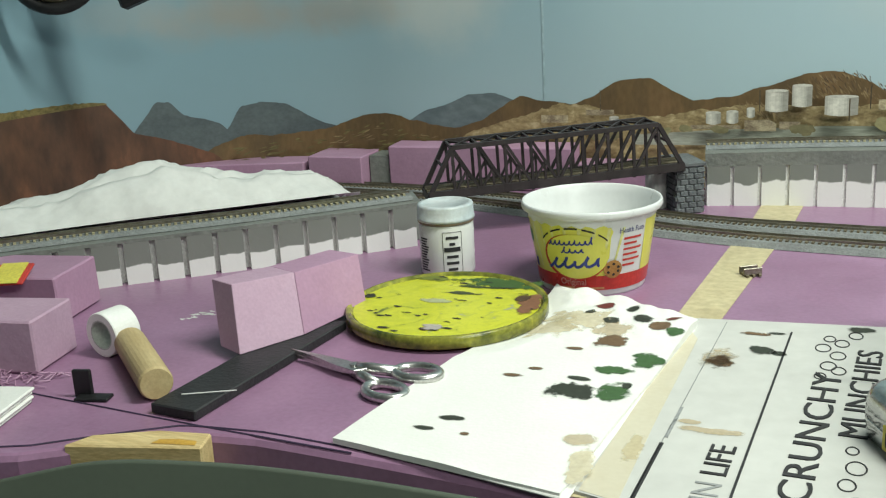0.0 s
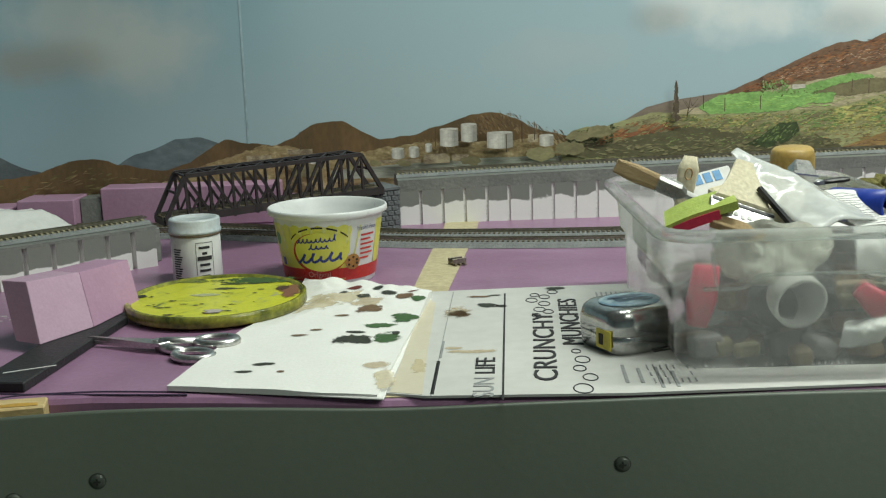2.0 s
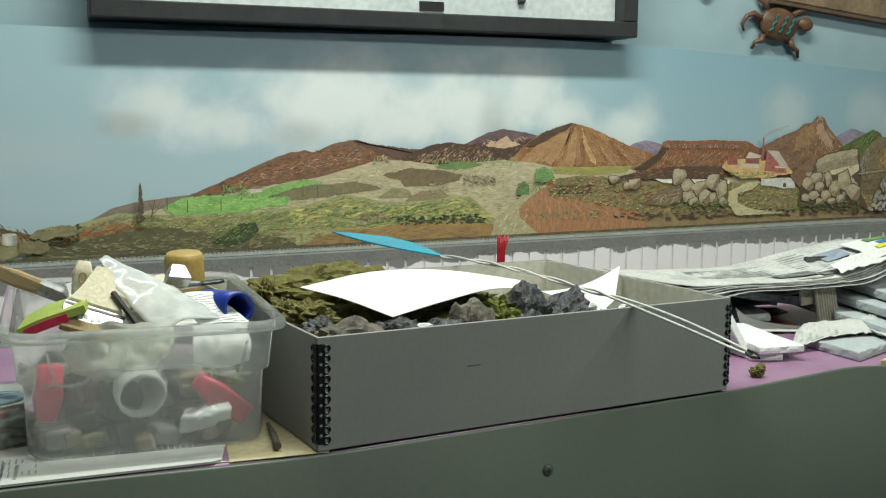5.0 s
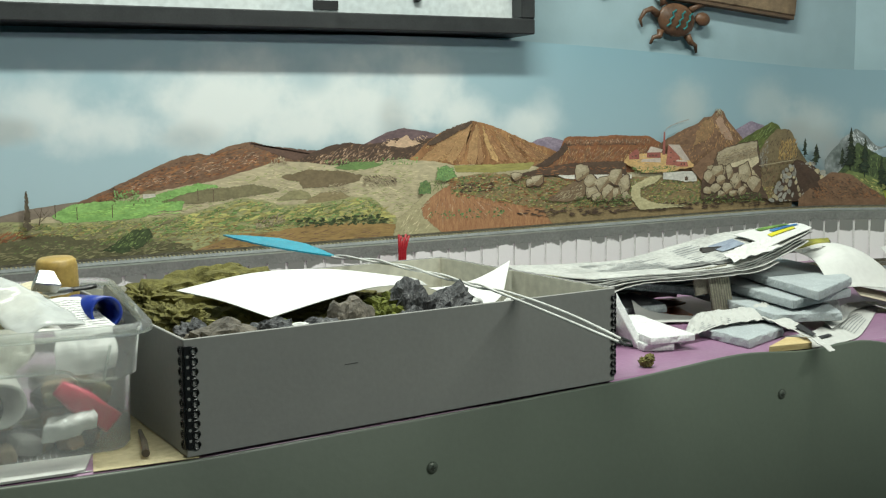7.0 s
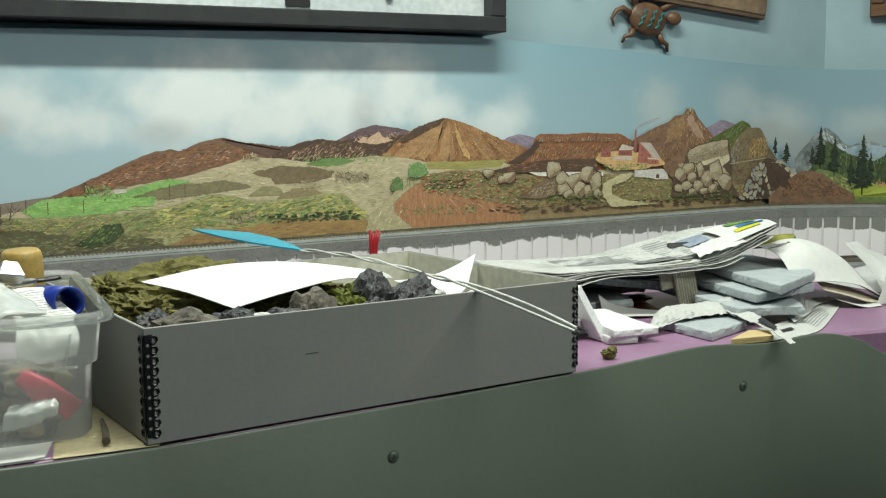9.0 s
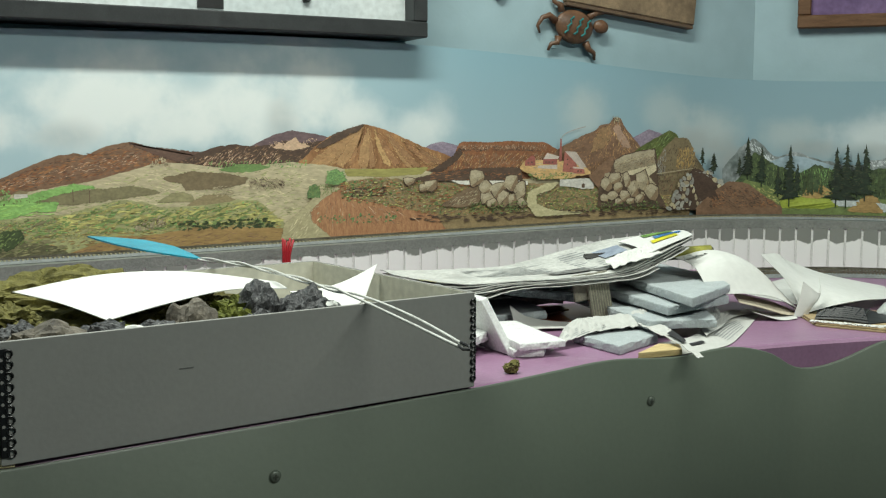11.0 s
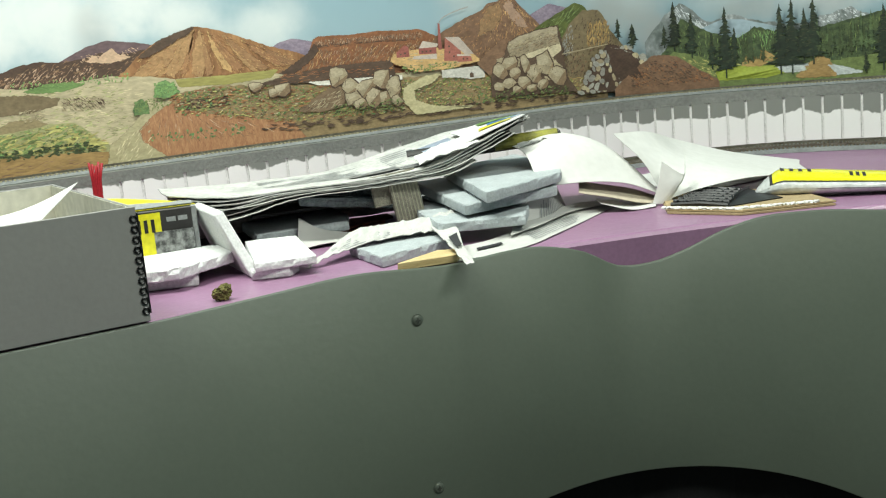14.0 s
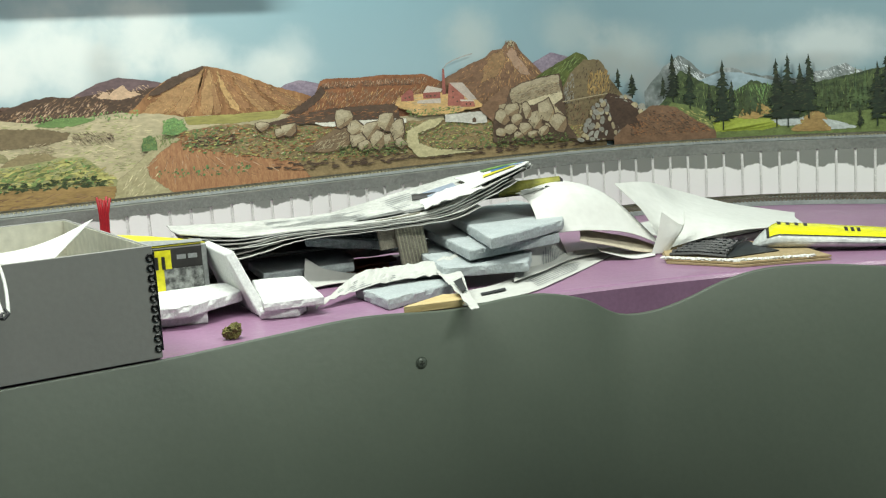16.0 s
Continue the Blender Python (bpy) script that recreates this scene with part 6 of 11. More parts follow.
strip("masking_tape", [(0.093, 0.124, 0.80), (0.103, 0.136, 0.95), (0.110, 0.141, 1.067), (0.124, 0.160, 1.236), (0.135, 0.173, 1.355), (0.139, 0.178, 1.43), (0.141, 0.181, 1.47)], 0.0002, MASKING, "strip of masking tape over a foam joint", "tape")
ink = [(-0.33, 0.852), (-0.25, 0.8395), (-0.123, 0.825), (-0.02, 0.8155)]
solo("ink_line", tube([(x, y, 0.0003) for x, y in ink], 0.0006, 4), surface("violet_ink", (0.05, 0.03, 0.07), (0.03, 0.02, 0.045), 50, 0.7), "dark marker line drawn on the foam", "marker line")
lip = []
for k in range(40):
    x = -0.26 + 0.0075 * k
    lip.append((x, front(x) + float(np.interp(x, (-0.26, -0.2, -0.17, -0.13, -0.08, -0.03, 0.02, 0.05), (0.02, 0.022, 0.034, 0.050, 0.045, 0.035, 0.027, 0.022))) + 0.002, 0.0004))
solo("ink_line", tube(lip, 0.0006, 4), bpy.data.materials["violet_ink"], "violet marker line drawn along the foam's edge", "marker line")
bm = bmesh.new()
for k in range(46):
    u = rngf.random()
    x, y = -0.245 + 0.05 * u + rngf.gauss(0, 0.003), 0.985 + 0.06 * u + rngf.gauss(0, 0.004)
    bm = join(bm, flat(blob(x, y, 0.002 + 0.002 * rngf.random(), 0.0012, k), lift_by=0.0003))
solo("plaster_smear", bm, PLASTER, "white plaster smear rubbed onto the foam", "plaster smear", kind="stuff")

# ---- pine offcut ----
bm = prism([(-0.180, 0.780), (-0.1015, 0.7975), (-0.106, 0.815), (-0.138, 0.811), (-0.172, 0.796)], -0.03, 0.002, 0.001)
pine = solo("pine_offcut", bm, PINE, "pale pine wood offcut wedged behind the fascia", "wood offcut")
part("glue_stain", flat([(-0.132, 0.7945), (-0.106, 0.7985), (-0.108, 0.8035), (-0.12, 0.803), (-0.130, 0.800)], lambda x, y: 0.002, 0.0003), surface("amber_glue", (0.6, 0.36, 0.06), (0.5, 0.28, 0.05), 60, 0.4), pine, "amber glue stain")

# ---- black bar and pin ----
m = pose(-0.1336, 0.912, 0.0004, 0, 0, 83.7)
bar = solo("black_bar", block(0.1635, 0.0335, 0.0065, 0.0008), surface("black_foam_strip", (0.028, 0.028, 0.030), (0.018, 0.018, 0.02), 50, 0.55, bump=0.3, bscale=400), "flat black plastic bar lying under a foam offcut", "bar", m)
solo("toothpick", tube([(-0.146, 0.846, 0.0082), (-0.116, 0.859, 0.0085)], 0.0010, 6, taper=lambda t: 1 - 0.6 * abs(2 * t - 1)), WHITE, "white toothpick lying on the black bar", "toothpick")

# ---- tape roll and cork ----
roll = thing("tape_roll", "roll of white tape lying on its side", "tape roll", pose(-0.247, 0.915, 0.0160, 90, 0, -13))
part("tape", join(turned([(0.0105, -0.0105), (0.0152, -0.0105), (0.0157, -0.0097), (0.0157, 0.0097), (0.0152, 0.0105), (0.0105, 0.0105)], 40, False, False)), surface("white_cloth_tape", (0.80, 0.80, 0.77), (0.77, 0.77, 0.74), 60, 0.6, grain=0.08), roll, "white cloth tape")
part("core", turned([(0.0096, -0.0105), (0.0106, -0.0105), (0.0106, 0.0105), (0.0096, 0.0105), (0.0096, -0.0105)], 32, False, False), surface("pale_roll_core", (0.55, 0.58, 0.52), (0.42, 0.45, 0.40), 60, 0.5), roll, "pale plastic core")
m = pose(-0.1985, 0.8800, 0.0112, 90, 0, 47)
solo("wooden_handle", turned([(0.0, -0.044), (0.0095, -0.044), (0.0105, -0.0425), (0.0107, 0.042), (0.0097, 0.044), (0.0, 0.044)], 28, False), CORK, "short round wooden handle lying on the table", "handle", m, smooth=False)

# ---- black clip ----
clip = thing("black_clip", "small bent black plastic clip standing on the table", "clip", pose(-0.217, 0.8445, 0.0, 0, 0, 12))
part("plate", block(0.012, 0.003, 0.018, 0.0006), BLACK, clip)
part("foot", block(0.022, 0.010, 0.002, 0.0005, at=(0.008, -0.004, 0.0003)), BLACK, clip)

# ---- paper pad at the edge ----
pad = thing("paper_pad", "small stack of white folded paper", "paper", pose(-0.268, 0.800, 0.0004, 0, 0, 12))
for k in range(4):
    part("sheet", block(0.06, 0.045, 0.0022, 0.0008, at=(0.0012 * (k % 2), 0.001 * k, 0.0024 * k)), TOWEL, pad)

# ---- scissors ----
SCISSOR_STEEL = surface("brushed_scissor_steel", (0.66, 0.65, 0.63), (0.52, 0.51, 0.49), 60, 0.3, metal=0.95, rspread=0.08)
sc = thing("scissors", "closed steel scissors lying on the foam", "scissors", pose(-0.0686, 0.9156, 0.0, 0, 0, -17.7))
for sgn, z in ((1, 0.0035), (-1, 0.0064)):
    outline_ = [(-0.054, 0.0), (-0.030, 0.0030 * sgn + 0.0008), (-0.006, 0.0062 * sgn), (0.010, 0.0070 * sgn), (0.016, -0.002 * sgn), (-0.006, -0.0042 * sgn), (-0.032, -0.0022 * sgn)]
    part("blade", prism(outline_[::-sgn], z - 0.0013, z + 0.0013, 0.0004), SCISSOR_STEEL, sc)
    cx, cy, tilt = (0.0446, 0.0132, 0.25) if sgn < 0 else (0.0415, -0.0136, -0.1)
    ring = []
    for j in range(32):
        a = 2 * math.pi * j / 32
        u, v = 0.0142 * math.cos(a), 0.0098 * math.sin(a)
        ring.append((cx + u * math.cos(tilt) - v * math.sin(tilt), cy + u * math.sin(tilt) + v * math.cos(tilt), z))
    shank = tube([(0.006, 0.001 * -sgn, z), (0.014, 0.0035 * -sgn, z), (cx - 0.011, cy * 0.62, z)], 0.0036, 10)
    part("handle", join(tube(ring, 0.0031, 12, True), shank), SCISSOR_STEEL, sc, smooth=True)
part("pivot", turned([(0.0, 0.0), (0.0030, 0.0), (0.0030, 0.0012), (0.0, 0.0018)], 16), SCISSOR_STEEL, sc, m=Matrix.Translation((0.004, 0, 0.0077)))

# ---- paint lid ----
def blot_paint(name, colour, density, ragged):
    """Paint soaked into paper: thins out to nothing at a ragged, feathered edge."""
    m, n, l, b = nodes_of(name)
    uv, tc = n.new("ShaderNodeUVMap"), n.new("ShaderNodeTexCoord")
    big, fine = n.new("ShaderNodeTexNoise"), n.new("ShaderNodeTexNoise")
    for tex, sc_ in ((big, 95.0), (fine, 330.0)):
        tex.inputs["Scale"].default_value, tex.inputs["Detail"].default_value = sc_, 4
        l.new(tc.outputs["Object"], tex.inputs["Vector"])
    ln = n.new("ShaderNodeVectorMath")
    ln.operation = "LENGTH"
    l.new(uv.outputs[0], ln.inputs[0])
    a1, a2 = n.new("ShaderNodeMath"), n.new("ShaderNodeMath")
    a1.operation = a2.operation = "MULTIPLY_ADD"
    l.new(big.outputs["Fac"], a1.inputs[0])
    a1.inputs[1].default_value = 1.7 * ragged
    l.new(ln.outputs["Value"], a1.inputs[2])
    l.new(fine.outputs["Fac"], a2.inputs[0])
    a2.inputs[1].default_value = 0.5 * ragged
    l.new(a1.outputs[0], a2.inputs[2])
    fade = n.new("ShaderNodeMapRange")
    fade.interpolation_type = "SMOOTHSTEP"
    mid = 0.62 + 1.1 * ragged
    for k, v in zip((1, 2, 3, 4), (mid - 0.10, mid + 0.16, density, 0.0)):
        fade.inputs[k].default_value = v
    l.new(a2.outputs[0], fade.inputs[0])
    l.new(fade.outputs[0], b.inputs["Alpha"])
    tone_ = n.new("ShaderNodeMix")
    tone_.data_type = "RGBA"
    l.new(fine.outputs["Fac"], tone_.inputs[0])
    tone_.inputs[6].default_value, tone_.inputs[7].default_value = rgba(tuple(v * 0.7 for v in colour)), rgba(tuple(min(0.8, v * 1.35) for v in colour))
    l.new(tone_.outputs[2], b.inputs["Base Color"])
    b.inputs["Roughness"].default_value = 0.85
    return m


def blot(x, y, rx, ry, height, lift_by):
    """A thin patch draped on the paper, with radial coordinates for the paint's feathered edge."""
    bm = bmesh.new()
    uv = bm.loops.layers.uv.new("UVMap")
    rings, at = [], {}
    for r in range(5):
        ring = []
        for k in range(24):
            c, d = 1.12 * r / 4 * math.cos(2 * math.pi * k / 24), 1.12 * r / 4 * math.sin(2 * math.pi * k / 24)
            if r == 0 and k:
                ring.append(ring[0])
                continue
            px_, py_ = x + rx * c, y + ry * d
            v = bm.verts.new((px_, py_, height(px_, py_) + lift_by))
            at[v] = (c, d)
            ring.append(v)
        rings.append(ring)
    for r in range(4):
        for k in range(24):
            a, b, c, d = rings[r][k], rings[r][(k + 1) % 24], rings[r + 1][(k + 1) % 24], rings[r + 1][k]
            face = bm.faces.new((a, c, d) if r == 0 else (a, b, c, d))
            for lp in face.loops:
                lp[uv].uv = at[lp.vert]
    return bm


m_, n_, l_, b_ = nodes_of("yellow_paint_skin")
tc_ = n_.new("ShaderNodeTexCoord")
cols = n_.new("ShaderNodeValToRGB")
nz_ = n_.new("ShaderNodeTexNoise")
nz_.inputs["Scale"].default_value, nz_.inputs["Detail"].default_value, nz_.inputs["Roughness"].default_value = 34, 5, 0.7
l_.new(tc_.outputs["Object"], nz_.inputs["Vector"])
nz2 = n_.new("ShaderNodeTexNoise")
nz2.inputs["Scale"].default_value, nz2.inputs["Detail"].default_value, nz2.inputs["Distortion"].default_value = 62, 6, 1.6
l_.new(tc_.outputs["Object"], nz2.inputs["Vector"])
cr = cols.color_ramp
cr.elements[0].position, cr.elements[0].color = 0.30, (0.035, 0.045, 0.02, 1)
cr.elements[1].position, cr.elements[1].color = 0.36, (0.14, 0.17, 0.03, 1)
for p_, c_ in ((0.40, (0.48, 0.50, 0.03, 1)), (0.56, (0.60, 0.60, 0.035, 1)), (0.64, (0.46, 0.48, 0.04, 1)), (0.67, (0.36, 0.37, 0.29, 1))):
    cr.elements.new(p_).color = c_
fleck = n_.new("ShaderNodeMath")
fleck.operation = "MULTIPLY_ADD"
l_.new(nz2.outputs["Fac"], fleck.inputs[0])
fleck.inputs[1].default_value = 0.55
half_ = n_.new("ShaderNodeMath")
half_.operation = "MULTIPLY"
l_.new(nz_.outputs["Fac"], half_.inputs[0])
half_.inputs[1].default_value = 0.45
l_.new(half_.outputs[0], fleck.inputs[2])
l_.new(fleck.outputs[0], cols.inputs[0])
l_.new(cols.outputs[0], b_.inputs["Base Color"])
b_.inputs["Roughness"].default_value = 0.35
bmp = n_.new("ShaderNodeBump")
bmp.inputs["Strength"].default_value, bmp.inputs["Distance"].default_value = 0.4, 0.002
l_.new(nz_.outputs["Fac"], bmp.inputs["Height"])
l_.new(bmp.outputs[0], b_.inputs["Normal"])
YEL = m_
LIDRIM = surface("translucent_yellow_plastic", (0.46, 0.44, 0.05), (0.05, 0.065, 0.02), 34, 0.22, c3=(0.26, 0.26, 0.04), spread=0.16)
lid = thing("paint_palette", "round plastic lid used as a palette, coated in yellow paint", "palette", pose(-0.047, 1.032, 0.0036, 0.6, 0, 0))
part("rim", turned([(0.0722, 0.0), (0.0730, 0.001), (0.0728, 0.0082), (0.0715, 0.009), (0.0695, 0.0088), (0.0685, 0.0066), (0.0, 0.0060)], 64), LIDRIM, lid, "translucent yellow raised rim", smooth=True)
part("paint_skin", turned([(0.0, 0.0071), (0.03, 0.0071), (0.055, 0.0070), (0.0672, 0.0068), (0.0678, 0.0062)], 48, False), YEL, lid, "bright yellow dried paint with dark flecks")
for name, (x, y, rx, ry, sd), col in (("green_smear", (0.026, 0.052, 0.036, 0.013, 3), (0.045, 0.10, 0.025)), ("olive_smear", (-0.03, 0.054, 0.018, 0.007, 4), (0.16, 0.19, 0.03)), ("dark_smear", (0.002, 0.024, 0.016, 0.004, 9), (0.05, 0.06, 0.03)), ("grey_smear", (-0.010, 0.004, 0.015, 0.005, 15), (0.38, 0.39, 0.22)), ("brown_smear", (0.060, 0.012, 0.009, 0.022, 5), (0.20, 0.09, 0.05)), ("dark_smear", (0.012, 0.040, 0.025, 0.003, 7), (0.04, 0.06, 0.02)), ("dark_smear", (0.004, -0.052, 0.006, 0.004, 13), (0.06, 0.03, 0.02)), ("grey_smear", (0.007, -0.048, 0.008, 0.008, 17), (0.40, 0.36, 0.33)), ("dark_smear", (-0.062, 0.004, 0.005, 0.004, 19), (0.03, 0.03, 0.02)), ("dark_smear", (0.05, 0.022, 0.006, 0.007, 23), (0.07, 0.04, 0.02))):
    part(name, blot(x, y, rx * 1.25, ry * 1.25, lambda a, c: 0.0072, 0.0001 + 0.00001 * sd), blot_paint(name + "_paint", col, 0.92, 0.8), lid)
for k in range(30):
    a, r = rngf.uniform(0, 6.28), 0.064 * math.sqrt(rngf.random())
    part("paint_fleck", flat(blob(r * math.cos(a), r * math.sin(a), rngf.uniform(0.001, 0.005), rngf.uniform(0.0006, 0.0014), k, 9, 0.5), lambda a_, c_: 0.0074, 0.0002), INK, lid)

# ---- paint jar ----
JARWHITE = surface("jar_white_plastic", (0.69, 0.70, 0.685), (0.67, 0.675, 0.66), 30, 0.3, grain=0.04)
jar = thing("paint_jar", "small white plastic paint jar with printed label and pale blue lid", "paint jar", pose(-0.088, 1.143, 0.0) @ Matrix.Diagonal((0.90, 0.90, 0.985, 1)))
part("body", turned([(0.0, 0.0), (0.0225, 0.0), (0.0245, 0.0015), (0.0248, 0.003), (0.0248, 0.042), (0.0235, 0.0445), (0.0225, 0.045), (0.0225, 0.047), (0, 0.047)], 48, False), JARWHITE, jar, smooth=True)
part("lid", turned([(0.0, 0.046), (0.0258, 0.046), (0.0262, 0.0468), (0.0262, 0.0485), (0.0255, 0.049), (0.0255, 0.0575), (0.0248, 0.0590), (0.021, 0.0595), (0.0205, 0.0588), (0.0, 0.0588)], 48, False), surface("pale_blue_lid", (0.42, 0.50, 0.53), (0.55, 0.58, 0.58), 24, 0.4, bump=0.3), jar, "pale blue scuffed lid", smooth=True)
part("seal_line", turned([(0.0249, 0.0438), (0.0257, 0.0448), (0.0257, 0.0458), (0.0249, 0.046)], 48, False), surface("brown_seal", (0.25, 0.2, 0.13), (0.18, 0.14, 0.1), 60, 0.6), jar, "brownish paint ring under the lid")


def wrap(outline, radius, off=0.0003):
    """A printed figure bent round an upright cylinder: outline of (angle in degrees, height)."""
    bm = bmesh.new()
    out = []
    pts = list(outline)
    n = len(pts)
    for k in range(n):
        (a, z), (b, w) = pts[k], pts[(k + 1) % n]
        m = max(1, int(abs(b - a) / 5))
        out += [(a + (b - a) * j / m, z + (w - z) * j / m) for j in range(m)]
    vs = []
    for a, z in out:
        r = (radius(z) if callable(radius) else radius) + off
        vs.append(bm.verts.new((r * math.cos(radians(a)), r * math.sin(radians(a)), z)))
    bm.faces.new(vs)
    bmesh.ops.triangulate(bm, faces=bm.faces[:])
    return bm


def wrap_band(a0, a1, z0, z1, radius, off=0.0002, steps=24):
    bm = bmesh.new()
    last = None
    for k in range(steps + 1):
        a = radians(a0 + (a1 - a0) * k / steps)
        col = []
        for z in (z0, z1):
            r = (radius(z) if callable(radius) else radius) + off
            col.append(bm.verts.new((r * math.cos(a), r * math.sin(a), z)))
        if last:
            bm.faces.new((last[0], col[0], col[1], last[1]))
        last = col
    return bm


def wrap_words(bm, a0, z0, radius, off=0.0005):
    for v in bm.verts:
        z = z0 + v.co.y
        r = radius(z) if callable(radius) else radius
        a = radians(a0) + v.co.x / r
        v.co = Vector(((r + off) * math.cos(a), (r + off) * math.sin(a), z))
    return bm


for k in range(13):
    w = 26 - (k * 7 % 9)
    part("print_line", wrap_band(-136, -136 + w, 0.0055 + 0.0022 * k, 0.0067 + 0.0022 * k, 0.0248, 0.0003, 6), INK, jar)
for a0, a1, z0, z1 in ((-78, -77, 0.004, 0.039), (-38, -37, 0.004, 0.039), (-78, -37, 0.0385, 0.039), (-78, -37, 0.004, 0.0045)):
    part("label_border", wrap_band(a0, a1, z0, z1, 0.0248, 0.0003, 8), INK, jar)
for k, w in enumerate((20, 26, 24, 34, 12, 26)):
    part("label_text", wrap_band(-58 - w / 2, -58 + w / 2, 0.0065 + 0.0053 * k, 0.0088 + 0.0053 * k + (0.0015 if k == 3 else 0), 0.0248, 0.0003, 8), INK, jar)

# ---- tub ----
def tub_r(z):
    return 0.0445 + (0.0545 - 0.0445) * min(1, z / 0.060)


TUBWHITE = surface("tub_white_plastic", (0.67, 0.685, 0.675), (0.64, 0.65, 0.64), 30, 0.3, grain=0.05)
TUBYEL = surface("tub_yellow_print", (0.72, 0.70, 0.12), (0.68, 0.66, 0.10), 40, 0.3, grain=0.05)
TUBPALE = surface("tub_pale_yellow", (0.70, 0.70, 0.28), (0.64, 0.64, 0.22), 40, 0.3)
TUBRED = surface("tub_red_print", (0.55, 0.045, 0.030), (0.46, 0.035, 0.026), 40, 0.3)
TUBBLUE = surface("tub_blue_print", (0.03, 0.05, 0.27), (0.025, 0.04, 0.22), 40, 0.3)
tub = thing("margarine_tub", "empty white plastic margarine tub with a yellow and red printed side", "food tub", pose(0.034, 1.140, 0.0) @ Matrix.Diagonal((0.905, 0.905, 1.00, 1)))
part("body", turned([(0.0, 0.0015), (0.041, 0.0015), (0.042, 0.0), (0.0438, 0.0), (0.0445, 0.0012), (0.0448, 0.004), (0.0545, 0.0590), (0.0545, 0.0600), (0.0590, 0.0612), (0.0596, 0.0625), (0.0596, 0.0652), (0.0588, 0.0666), (0.0576, 0.0668), (0.0566, 0.0655), (0.0530, 0.0590), (0.0432, 0.004), (0.042, 0.0028), (0.0, 0.0028)], 72, False), TUBWHITE, tub, smooth=True)
part("yellow_panel", wrap([(-165 + 6 * math.sin(k * 0.9), 0.0150 + 0.0395 * k / 10) for k in range(11)] + [(-150 + 4 * k, 0.0550 + 0.0012 * math.sin(k * 1.9)) for k in range(1, 23)] + [(-60 - 6 * k / 10 + 3 * math.sin(k * 1.3), 0.0545 - 0.0395 * k / 10) for k in range(11)], tub_r, 0.0003), TUBYEL, tub, "yellow printed panel")
part("yellow_panel", wrap_band(-22, 60, 0.0150, 0.0560, tub_r, 0.0003, 30), TUBYEL, tub, "yellow printed panel")
part("red_band", wrap_band(-175, 62, 0.0050, 0.0165, tub_r, 0.0005, 70), TUBRED, tub, "red printed band")
for k in range(9):
    a = -146 + 11 * k
    part("ray", wrap([(a, 0.020), (a + 1.6, 0.020), (a + (a + 98) * 0.22 + 3.0, 0.0535), (a + (a + 98) * 0.22, 0.0535)], tub_r, 0.0005), TUBPALE, tub)
CA = -94.0


def oval(ra, rz, n=44):
    return [(CA + ra * math.cos(2 * math.pi * k / n), 0.0310 + rz * math.sin(2 * math.pi * k / n)) for k in range(n)]


part("red_oval", wrap(oval(32.0, 0.0185), tub_r, 0.0008), TUBRED, tub, "red oval ring")
part("oval_field", wrap([(a + 1.6, z + 0.0010) for a, z in oval(30.5, 0.0176)], tub_r, 0.0011), TUBYEL, tub)


def scribble(a0, a1, z, h, loops, width, slant=0.8, rise=0.0):
    """An unreadable cursive scrawl bent round the tub, as a ribbon."""
    pts, n = [], loops * 14
    for k in range(n + 1):
        u = k / n
        ph = 2 * math.pi * loops * u
        amp = h * (0.55 + 0.45 * math.sin(u * 9.0 + loops) ** 2) * (1.5 if u < 0.14 or u > 0.93 else 1.0)
        dz = 0.5 * amp * (1 - math.cos(ph))
        da = (a1 - a0) / loops * 0.20 * math.sin(ph) + slant * dz * 900
        pts.append((a0 + (a1 - a0) * u + da, z + rise * u + dz))
    bm = bmesh.new()
    last = None
    for k, (a, zz) in enumerate(pts):
        (pa, pz), (qa, qz) = pts[max(0, k - 1)], pts[min(n, k + 1)]
        tx, tz = (qa - pa) * 0.00087, qz - pz
        ln_ = math.hypot(tx, tz) or 1.0
        col = []
        for side_ in (-0.5, 0.5):
            ang, hz = a - tz / ln_ * width * side_ / 0.00087, zz + tx / ln_ * width * side_
            r = tub_r(hz) + 0.0014
            col.append(bm.verts.new((r * math.cos(radians(ang)), r * math.sin(radians(ang)), hz)))
        if last:
            bm.faces.new((last[0], col[0], col[1], last[1]))
        last = col
    return bm


part("brand_mark", scribble(-119, -76, 0.0400, 0.0040, 9, 0.0013, 0.3, 0.0022), TUBBLUE, tub, "blue printed scrawl")
part("brand_mark", scribble(-106, -84, 0.0345, 0.0036, 4, 0.0013, 0.3, 0.0012), TUBBLUE, tub)
part("brand_mark", scribble(-121, -70, 0.0218, 0.0085, 5, 0.0023, 0.7, 0.0030), TUBBLUE, tub, "large blue printed scrawl")
arc = [(CA + 38 * math.cos(radians(t)), 0.031 + 0.0222 * math.sin(radians(t))) for t in range(35, 150, 6)]
for k in range(len(arc) - 1):
    (a, z), (b, w) = arc[k], arc[k + 1]
    if k % 4 != 3:
        part("slogan_mark", wrap([(a, z), (b, w), (b, w + 0.0014), (a, z + 0.0014)], tub_r, 0.0008), INK, tub)
part("lettering", wrap_words(bold(words("Original", 0.0072, 0.0001), 0.95, 1), -110, 0.0092, tub_r, 0.0009), surface("tub_pink_print", (0.75, 0.5, 0.42), (0.7, 0.45, 0.38), 40, 0.3), tub)
part("lettering", wrap_words(bold(words("Health Facts", 0.0056, 0.0001), 0.92, 1), -52, 0.0492, tub_r, 0.0006), TUBBLUE, tub)
